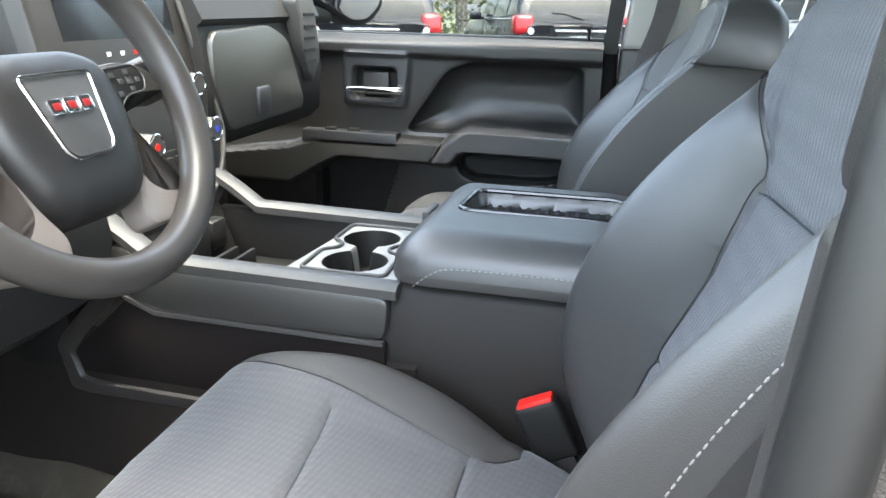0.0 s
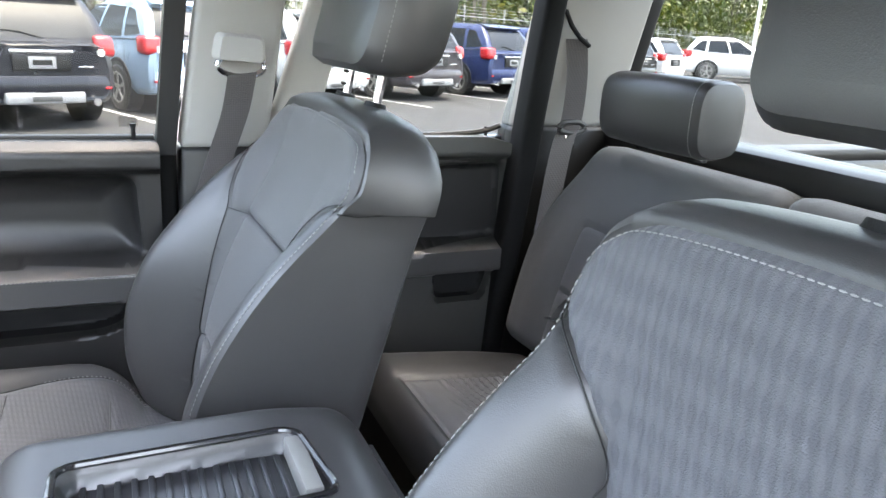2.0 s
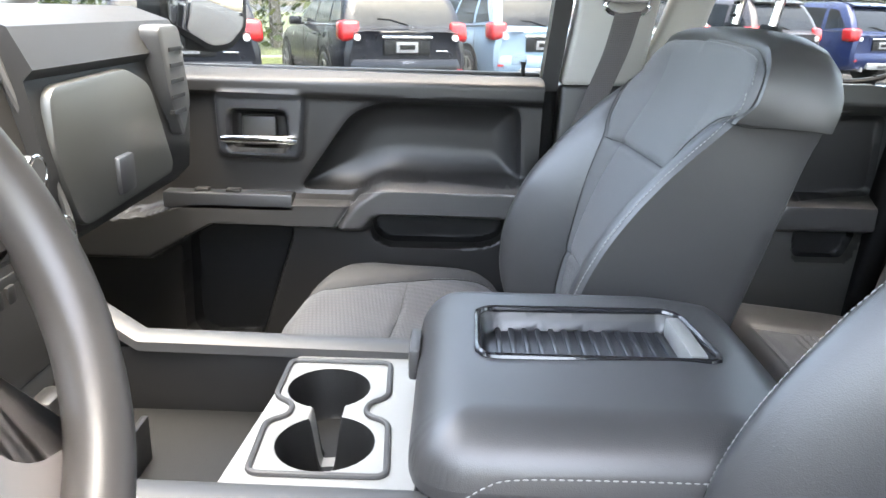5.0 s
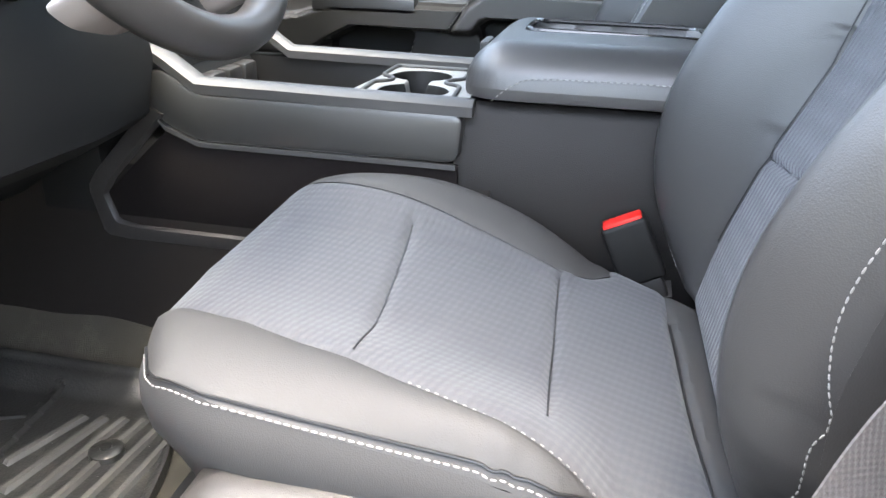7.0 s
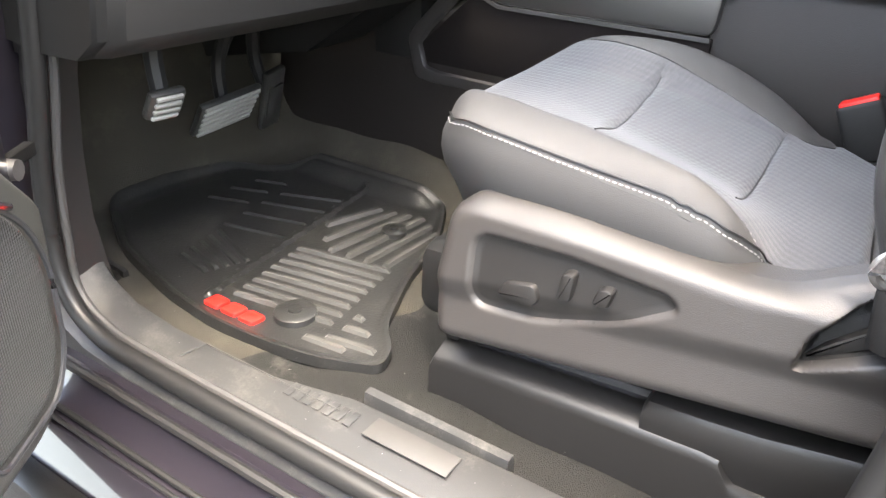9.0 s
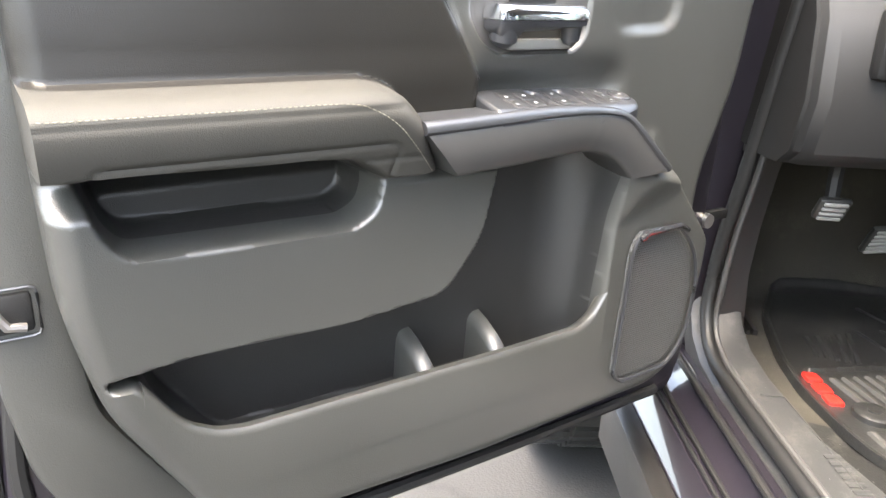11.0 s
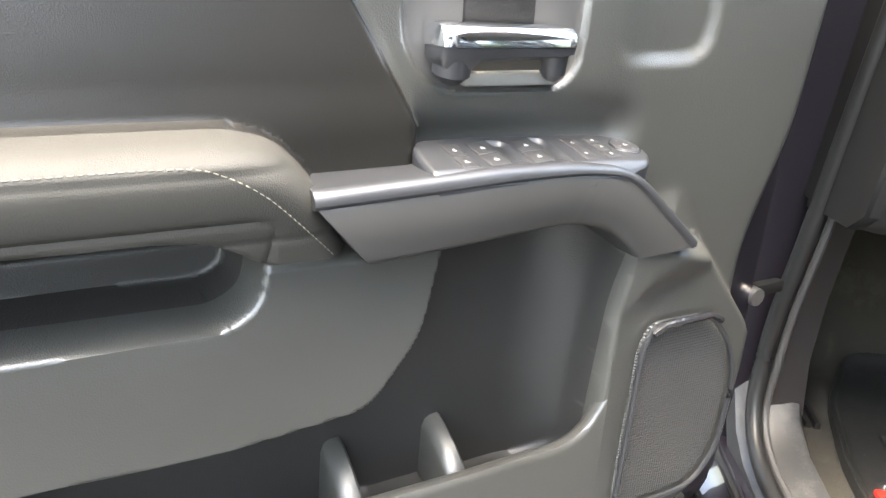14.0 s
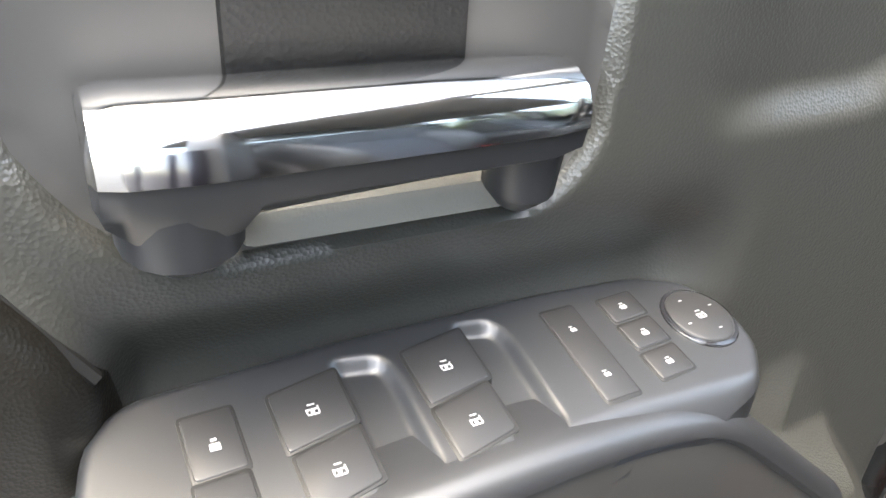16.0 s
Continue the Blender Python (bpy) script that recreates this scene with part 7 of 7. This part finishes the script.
def parked_suv(paint_name, colour, x, y, turn, label, big=1.0):
    """An SUV with its rear at the origin, heading along local y."""
    paint = material(paint_name, colour, 0.28, 0.2, 0, 300, 0.06, coat=0.2, spec=0.35)
    root = thing("parked_suv", label, "car", pose(x, y, 0, 0, 0, turn), "parked cars")
    S = big

    def half(w, zb, zs, zt):
        side = [(0.0, zb), (w - 0.10, zb), (w - 0.02, zb + 0.10), (w, zs - 0.22), (w - 0.005, zs), (w - 0.03, zs + 0.10), (w - 0.07, zt), (w - 0.2, zt + 0.02), (0.0, zt + 0.025)]
        return side + [(-a, b) for a, b in side[-2:0:-1]]

    stations = ((0.02, 0.74, 0.42, 0.72, 0.98), (0.0, 0.80, 0.36, 0.72, 1.00), (0.05, 0.87, 0.34, 0.76, 1.03), (0.25, 0.905, 0.30, 0.80, 1.05), (0.9, 0.92, 0.27, 0.82, 1.05), (2.0, 0.91, 0.26, 0.80, 1.03), (3.0, 0.92, 0.27, 0.79, 1.01), (3.7, 0.92, 0.28, 0.77, 0.97), (4.3, 0.89, 0.27, 0.72, 0.90), (4.62, 0.78, 0.30, 0.66, 0.80), (4.70, 0.62, 0.36, 0.60, 0.72))
    body = part("body", loft([[(a * S, yy * S, b * S) for a, b in half(w, zb, zs, zt)] for yy, w, zb, zs, zt in stations]), paint, root)
    Z = (0.98, 1.15, 1.35, 1.52, 1.62, 1.67)
    HW, YR, YF = (0.865, 0.845, 0.79, 0.73, 0.67, 0.56), (0.05, 0.12, 0.24, 0.38, 0.50, 0.66), (3.45, 3.05, 2.60, 2.25, 2.02, 1.85)

    def gh(z):
        return tuple(float(np.interp(z, Z, q)) for q in (HW, YR, YF))

    rings = []
    for z in Z:
        hw, yr, yf = gh(z)
        rings.append([(a * S, b * S, z * S) for a, b in fillet([(-hw, yr + 0.03), (-hw * 0.8, yr), (hw * 0.8, yr), (hw, yr + 0.03), (hw, yf - 0.25), (hw * 0.75, yf), (-hw * 0.75, yf), (-hw, yf - 0.25)], 0.05, 3)])
    part("cabin", loft(rings), paint, root)

    def pane(name, edge0, edge1, at, label):
        levels = np.linspace(0, 1, 5)
        a0, a1 = np.array(edge0, float), np.array(edge1, float)
        rows = []
        for t in levels:
            p0, p1 = a0[0] + t * (a0[1] - a0[0]), a1[0] + t * (a1[1] - a1[0])
            rows.append([at(p0[0], p0[1], -0.01), at(p1[0], p1[1], -0.01), at(p1[0], p1[1], 0.006), at(p0[0], p0[1], 0.006)])
        return part(name, loft([[tuple(c * S for c in q) for q in row] for row in rows]), DARKGLASS, root, label)

    pane("rear_window", ((-0.72, 1.10), (-0.60, 1.54)), ((0.72, 1.10), (0.60, 1.54)), lambda a, z, d: (a, gh(z)[1] - d, z), "dark rear window")
    pane("windscreen", ((-0.66, 1.06), (-0.52, 1.58)), ((0.66, 1.06), (0.52, 1.58)), lambda a, z, d: (a, gh(z)[2] + d, z), "dark windscreen")
    for k in (-1, 1):
        for e0, e1 in ((((0.30, 1.16), (0.62, 1.50)), ((0.80, 1.12), (0.86, 1.54))), (((0.90, 1.11), (0.95, 1.54)), ((1.72, 1.09), (1.55, 1.56))), (((1.80, 1.09), (1.63, 1.56)), ((2.72, 1.07), (2.02, 1.55)))):
            pane("side_window", e0, e1, lambda a, z, d: (k * (gh(z)[0] + d), a, z), "dark side window")
        part("window_line", tube([(k * 0.862 * S, yy * S, z * S) for yy, z in ((0.30, 1.09), (1.5, 1.065), (2.8, 1.05))], 0.009 * S, 6), GLOSS, root)
        part("roof_rail", tube([(k * hw * S, yy * S, z * S) for hw, yy, z in ((0.60, 0.66, 1.66), (0.60, 0.75, 1.71), (0.60, 1.80, 1.71), (0.60, 1.92, 1.66))], 0.015, 6), DARK, root, "black roof rail")
        mirror = part("door_mirror", rbox(k * 1.0 * S - 0.10, k * 1.0 * S + 0.10, 2.48 * S, 2.60 * S, 1.02 * S, 1.16 * S, 0.035), paint, root)
        part("mirror_arm", rbox(k * 0.88 * S - 0.05, k * 0.88 * S + 0.05, 2.52 * S, 2.57 * S, 1.03 * S, 1.07 * S, 0.01), DARK, mirror)
        bm = rbox(0.655, 0.918, -0.004, 0.28, 0.88, 1.15, 0.06, 3)
        for v in bm.verts:
            v.co = Vector((k * (v.co.x - 0.10 * max(0.0, v.co.z - 1.0)) * S, (v.co.y + 0.32 * max(0.0, v.co.x - 0.78) + 0.25 * max(0.0, v.co.z - 1.0)) * S, v.co.z * S))
        lamp = part("tail_light", bm, LENS_RED, root, "red tail light")
        part("reversing_lamp", tube([(k * 0.70 * S, 0.03 * S, 0.94 * S), (k * 0.70 * S, -0.022 * S, 0.94 * S)], 0.045 * S, 14), LAMP, lamp, "round clear reversing lamp")
        part("head_light", rbox(k * 0.70 * S - 0.15, k * 0.70 * S + 0.15, 4.36 * S, 4.58 * S, 0.70 * S, 0.84 * S, 0.04), LAMP, root, "clear headlight")
        part("reflector", rbox(k * 0.72 * S - 0.09, k * 0.72 * S + 0.09, -0.022 * S, 0.05, 0.49 * S, 0.525 * S, 0.006), LENS_RED, root, "red reflector")
        part("exhaust", tube([(k * 0.60 * S, 0.25, 0.335 * S), (k * 0.60 * S, -0.05, 0.335 * S), (k * 0.60 * S, -0.048, 0.335 * S), (k * 0.60 * S, 0.1, 0.335 * S)], [0.045, 0.048, 0.034, 0.03], 16), CHROME, root, "round chrome exhaust tip")
        for zz in (0.62, 0.80):
            part("door_handle", rbox(k * 0.915 * S - 0.014, k * 0.915 * S + 0.014, zz * 1.9 * S, (zz * 1.9 + 0.17) * S, 0.915 * S, 0.94 * S, 0.008), paint, root)
        for yy in (0.7, 1.35, 2.35):
            part("door_gap", tube([(k * 0.921 * S, yy * S, 0.36 * S), (k * 0.923 * S, yy * S, 0.72 * S), (k * 0.90 * S, (yy + 0.02) * S, 1.02 * S)], 0.004, 5), SEAL, root)
        for yy in (0.95, 3.78):
            lip = [(k * 0.915 * S, (yy + 0.43 * math.cos(t)) * S, (0.36 + 0.43 * math.sin(t)) * S) for t in np.linspace(-0.15, 3.29, 26)]
            part("wheel_arch", loft([[(k * (0.915 + o) * S, yy * S + (q[1] - yy * S) * g, 0.36 * S + (q[2] - 0.36 * S) * g) for o, g in ((0.004, 0.9), (0.012, 0.9), (0.012, 1.02), (0.0, 1.03))] for q in lip]), DARK, root, "black wheel arch")
            # A dark disc stands for the shade inside the wheel arch.
            part("arch_shade", tube([(k * 0.70 * S, yy * S, 0.37 * S), (k * 0.924 * S, yy * S, 0.37 * S)], 0.395 * S, 28), SEAL, root, "dark disc in place of the shaded wheel housing")
            prof = [(0.70, 0.22), (0.71, 0.34), (0.73, 0.355), (0.90, 0.355), (0.925, 0.34), (0.94, 0.30), (0.935, 0.235)]
            wheel = part("wheel", loft([[(k * a * S, (yy + r * math.cos(t)) * S, (0.355 + r * math.sin(t)) * S) for a, r in prof] for t in np.linspace(0, 6.28318, 33)], False, False), RUBBER, root, "black tyre")
            part("brake_shadow", tube([(k * 0.80 * S, yy * S, 0.355 * S), (k * 0.87 * S, yy * S, 0.355 * S)], 0.236 * S, 24), DARK, wheel)
            part("rim", tube([(k * 0.928 * S, (yy + 0.225 * math.cos(t)) * S, (0.355 + 0.225 * math.sin(t)) * S) for t in np.linspace(0, 6.28318, 29)[:-1]], 0.017 * S, 6, True), SILVER, wheel, "silver alloy rim")
            hub = part("hub", tube([(k * 0.88 * S, yy * S, 0.355 * S), (k * 0.935 * S, yy * S, 0.355 * S)], 0.05 * S, 14), SILVER, wheel, "silver wheel hub")
            for j in range(5):
                t = j * 1.25664 + 1.5708
                across = (-math.sin(t), math.cos(t))
                part("spoke", loft([[(k * o * S, (yy + r * math.cos(t) + e * wd * across[0]) * S, (0.355 + r * math.sin(t) + e * wd * across[1]) * S) for o, e in ((0.90, -1), (0.936, -0.7), (0.936, 0.7), (0.90, 1))] for r, wd in ((0.03, 0.035), (0.14, 0.030), (0.225, 0.045))]), SILVER, hub)
    part("spoiler", loft([[(a * S, yy * S, z * S) for yy, z in ((0.36, 1.575), (0.34, 1.60), (0.55, 1.655), (0.66, 1.66), (0.52, 1.60))] for a in (-0.62, -0.56, 0.56, 0.62)]), paint, root, "roof spoiler")
    part("wiper", tube([(0.05 * S, 0.085 * S, 1.10 * S), (-0.20 * S, 0.115 * S, 1.17 * S), (-0.38 * S, 0.125 * S, 1.18 * S)], 0.011, 6), DARK, root, "black rear wiper")
    part("tailgate_bar", rbox(-0.36 * S, 0.36 * S, -0.022 * S, 0.05, 0.925 * S, 0.965 * S, 0.008), CHROME, root, "chrome bar over the plate")
    recess = part("plate_recess", rbox(-0.33 * S, 0.33 * S, -0.006 * S, 0.05, 0.715 * S, 0.915 * S, 0.012), DARK, root, "dark plate recess")
    part("plate", rbox(-0.155, 0.155, -0.014 * S, 0.02, 0.745 * S, 0.885 * S, 0.003), BUMPER, recess, "plain pale plate")
    part("plate_bar", rbox(-0.11, 0.11, -0.0165 * S, 0.0, 0.785 * S, 0.845 * S, 0), DARK, recess, "plain bar")
    part("badge", rbox(0.42 * S, 0.60 * S, -0.004 * S, 0.05, 0.755 * S, 0.775 * S, 0.002), CHROME, root, "plain chrome badge bar")
    bumper = part("bumper", loft([[(a * S, yy * S, z * S) for yy, z in ((b, 0.40), (b - 0.03, 0.46), (b - 0.035, 0.58), (b, 0.655), (b + 0.2, 0.66), (b + 0.2, 0.40))] for a, b in ((-0.90, 0.22), (-0.84, 0.06), (-0.70, 0.0), (0.0, -0.03), (0.70, 0.0), (0.84, 0.06), (0.90, 0.22))]), paint, root, "rear bumper")
    part("bumper_insert", rbox(-0.46 * S, 0.46 * S, -0.075 * S, 0.1, 0.33 * S, 0.47 * S, 0.03), BUMPER, bumper, "grey lower bumper insert")
    part("tow_cover", rbox(-0.17 * S, 0.17 * S, -0.083 * S, 0.0, 0.36 * S, 0.42 * S, 0.008), SATIN, bumper)
    part("grille", rbox(-0.45 * S, 0.45 * S, 4.60 * S, 4.72 * S, 0.52 * S, 0.76 * S, 0.02), DARK, root, "dark front grille")
    return root


def car_row():
    heading = 23
    row = [("black_car_paint", (0.012, 0.013, 0.018), -3.36, 8.3, "black SUV with red tail lights in the parked row"),
           ("deep_black_car_paint", (0.011, 0.012, 0.017), -0.86, 9.76, "black SUV with chrome tailgate bar and twin exhausts"),
           ("sky_blue_car_paint", (0.20, 0.28, 0.36), 1.2, 11.5, "light blue SUV parked beside the black one"),
           ("white_car_paint", (0.50, 0.50, 0.49), 3.65, 13.0, "white SUV parked in the row"),
           ("dark_grey_car_paint", (0.055, 0.050, 0.055), 6.25, 14.4, "dark grey SUV parked in the row"),
           ("navy_car_paint", (0.014, 0.024, 0.075), 8.75, 15.6, "dark blue SUV parked in the row"),
           ("deep_blue_car_paint", (0.016, 0.03, 0.10), 11.25, 17.3, "blue SUV parked in the row"),
           ("grey_green_car_paint", (0.10, 0.105, 0.095), 13.75, 18.75, "grey SUV parked in the row"),
           ("dark_car_paint", (0.03, 0.03, 0.032), 16.25, 20.2, "dark SUV near the end of the row"),
           ("bright_white_car_paint", (0.52, 0.52, 0.51), 18.75, 21.65, "white SUV at the end of the row")]
    for name, colour, x, y, label in row:
        parked_suv(name, colour, x, y, heading, label)
    parked_suv("pearl_white_car_paint", (0.55, 0.55, 0.54), 23.8, 27.3, -126, "large white SUV standing side-on past the row", 1.13)
    parked_suv("cream_white_car_paint", (0.66, 0.66, 0.65), 26.6, 30.2, -128, "second large white SUV standing behind", 1.08)
    parked_suv("charcoal_car_paint", (0.02, 0.021, 0.024), 34.5, 27.5, -110, "dark car standing beyond the white ones")


car_row()


def street_lamp(x, y):
    root = thing("street_lamp", "tall white lamp post behind the parked cars", "lamp post", pose(x, y, 0))
    part("footing", tube([(0, 0, 0), (0, 0, 0.7)], 0.25, 16), BUMPER, root, "concrete footing")
    part("pole", tube([(0, 0, 0.7), (0, 0, 9.0)], [0.10, 0.06], 12), WHITE, root, "white painted pole")
    part("lamp_head", rbox(-0.15, 0.55, -0.15, 0.15, 8.9, 9.05, 0.04), BUMPER, root)


street_lamp(32.0, 31.2)

ROW = Vector((2.5, 1.45, 0)).normalized()
OUT = Vector((-ROW.y, ROW.x, 0))
ORIGIN = Vector((-0.86, 9.76, 0))


def wire_fence():
    root = thing("wire_fence", "grey chain-link fence with barbed wire behind the parked cars", "fence", None)
    base = ORIGIN + OUT * 8.6
    verts, faces = [], []
    for k in range(-7, 26):
        p = base + ROW * (3.0 * k)
        part("post", tube([p, p + Vector((0, 0, 2.5))], 0.032, 8), METAL, root, "galvanised fence post")
    for z in (2.1, 0.12):
        part("fence_rail", tube([base - ROW * 21 + Vector((0, 0, z)), base + ROW * 75 + Vector((0, 0, z))], 0.022, 6), METAL, root, "galvanised rail")
    for z in (2.22, 2.34, 2.46):
        part("wire", tube([base - ROW * 21 + Vector((0, 0, z)), base + ROW * 75 + Vector((0, 0, z))], 0.007, 4), METAL, root)
    s = -21.0
    while s < 75:
        for d in (1, -1):
            a, b = base + ROW * s + Vector((0, 0, 0.1 if d > 0 else 2.1)), base + ROW * (s + 2.0) + Vector((0, 0, 2.1 if d > 0 else 0.1))
            n = len(verts)
            side = Vector((0, 0, 0.004))
            verts += [a - side, b - side, b + side, a + side]
            faces.append((n, n + 1, n + 2, n + 3))
        s += 0.16
    tagged(part("chain_link", (verts, faces), METAL, root, "chain-link mesh"), kind="stuff")


wire_fence()


def leaf_material(name, a, b, c):
    m = bpy.data.materials.new(name)
    m.use_nodes = True
    n, l = m.node_tree.nodes, m.node_tree.links
    bs = n["Principled BSDF"]
    bs.inputs["Roughness"].default_value = 0.55
    geo = n.new("ShaderNodeNewGeometry")
    rampn = n.new("ShaderNodeValToRGB")
    rampn.color_ramp.elements[0].color, rampn.color_ramp.elements[1].color = (*a, 1), (*c, 1)
    mid = rampn.color_ramp.elements.new(0.5)
    mid.color = (*b, 1)
    l.new(geo.outputs["Random Per Island"], rampn.inputs[0])
    co, big = n.new("ShaderNodeTexCoord"), n.new("ShaderNodeTexNoise")
    big.inputs["Scale"].default_value = 0.35
    l.new(co.outputs["Object"], big.inputs["Vector"])
    mix = n.new("ShaderNodeMixRGB")
    mix.blend_type = "MULTIPLY"
    mix.inputs[0].default_value = 1.0
    tone = n.new("ShaderNodeValToRGB")
    tone.color_ramp.elements[0].position, tone.color_ramp.elements[1].position = 0.35, 0.65
    tone.color_ramp.elements[0].color, tone.color_ramp.elements[1].color = (0.45, 0.55, 0.4, 1), (1.25, 1.1, 0.7, 1)
    l.new(big.outputs["Fac"], tone.inputs[0])
    l.new(rampn.outputs[0], mix.inputs[1]), l.new(tone.outputs[0], mix.inputs[2])
    l.new(mix.outputs[0], bs.inputs["Base Color"])
    glow, add = n.new("ShaderNodeBsdfTranslucent"), n.new("ShaderNodeMixShader")
    add.inputs[0].default_value = 0.35
    l.new(mix.outputs[0], glow.inputs["Color"])
    l.new(bs.outputs[0], add.inputs[1]), l.new(glow.outputs[0], add.inputs[2])
    l.new(add.outputs[0], n["Material Output"].inputs[0])
    return m


LEAF = leaf_material("woodland_leaves", (0.025, 0.05, 0.008), (0.06, 0.088, 0.014), (0.12, 0.13, 0.024))
BARK = material("tree_bark", (0.10, 0.085, 0.07), 0.9, 0, 0.8, 30, 0.4, 3)


def woods():
    """A belt of trees along the row: limbs under thousands of small leaf sprays, with gaps and an uneven top."""
    rng = np.random.default_rng(7)
    base = ORIGIN + OUT * 10.2
    o, r, n = np.array(base), np.array(ROW), np.array(OUT)
    count = 75000
    hubs = 900
    hs, hd = rng.uniform(-24, 78, hubs), rng.uniform(0, 5, hubs)
    top = 8.0 + 2.0 * np.sin(hs * 0.35) + 1.3 * np.sin(hs * 0.9 + 1)
    hz = rng.uniform(0, 1, hubs) ** 0.9 * top
    pick = rng.integers(0, hubs, count)
    spread = rng.normal(0, 0.62, (count, 3))
    s, d, z = hs[pick] + spread[:, 0], hd[pick] + spread[:, 1], np.abs(hz[pick] + spread[:, 2])
    centre = o + s[:, None] * r + d[:, None] * n
    centre[:, 2] = z
    size = rng.uniform(0.08, 0.19, count) * (1 + 0.35 * (s > 20))
    t1 = rng.normal(0, 1, (count, 3))
    t1 /= np.linalg.norm(t1, axis=1, keepdims=True)
    t2 = np.cross(t1, rng.normal(0, 1, (count, 3)))
    t2 /= np.linalg.norm(t2, axis=1, keepdims=True)
    p = np.stack([centre - t1 * size[:, None], centre + t2 * size[:, None] * 0.55, centre + t1 * size[:, None], centre - t2 * size[:, None] * 0.55], 1).reshape(-1, 3)
    faces = np.arange(count * 4).reshape(-1, 4)
    root = thing("woodland", "dense green and yellow-green woodland behind the fence", "trees", None, "", "stuff")
    part("foliage", mesh_of("foliage", p.tolist(), faces.tolist(), LEAF, False), LEAF, root, "green and yellow-green leaves")
    bm = bmesh.new()
    for k in range(40):
        q = base + ROW * float(rng.uniform(-22, 76)) + OUT * float(rng.uniform(0.5, 4))
        lean = Vector(rng.normal(0, 0.5, 3))
        lean.z = 0
        height = float(rng.uniform(5, 8))
        for foot, tip, r0 in ((q, q + lean + Vector((0, 0, height)), 0.16), (q + lean * 0.4 + Vector((0, 0, height * 0.4)), q + lean * 3 + Vector((0, 0, height * 0.8)), 0.07), (q + lean * 0.5 + Vector((0, 0, height * 0.5)), q - lean * 2 + Vector((0, 0, height * 0.9)), 0.06)):
            limb = tube([foot, foot.lerp(tip, 0.5) + Vector((0.1, 0.05, 0)), tip], [r0, r0 * 0.7, r0 * 0.25], 7)
            for f in limb.faces:
                bm.faces.new([bm.verts.new(v.co) for v in f.verts])
            limb.free()
    part("trunks", bm, BARK, root, "grey-brown trunks and limbs")


woods()


def verge():
    p = [ORIGIN + OUT * w + ROW * s + Vector((0, 0, z)) for s, w, z in ((-60, 8.0, 0.0), (120, 8.0, 0.0), (120, 8.1, 0.12), (-60, 8.1, 0.12), (120, 60, 0.5), (-60, 60, 0.5))]
    solid("verge", (p, [(0, 1, 2, 3), (3, 2, 4, 5)]), LEAF_FLOOR, "grassy verge under the trees", "ground", "structure")


LEAF_FLOOR = material("grass_and_leaf_litter", (0.07, 0.085, 0.03), 0.95, 0, 1.0, 40, 0.5, 2)
verge()


def bay_lines():
    """Worn white parking bay lines between the cars."""
    for k in range(-2, 9):
        p = ORIGIN + ROW * (2.89 * k + 1.45) - OUT * 0.4
        d = Vector((-math.sin(radians(23)), math.cos(radians(23)), 0))
        w = Vector((d.y, -d.x, 0)) * 0.05
        solid("bay_line", ([p - w + Vector((0, 0, 0.004)), p + w + Vector((0, 0, 0.004)), p + w + d * 4.6 + Vector((0, 0, 0.004)), p - w + d * 4.6 + Vector((0, 0, 0.004))], [(0, 1, 2, 3)]), WORN, "worn white bay line", "road marking", "structure")


WORN = material("worn_line_paint", (0.42, 0.42, 0.40), 0.8, 0, 0.5, 80, 0.4, 12)
bay_lines()
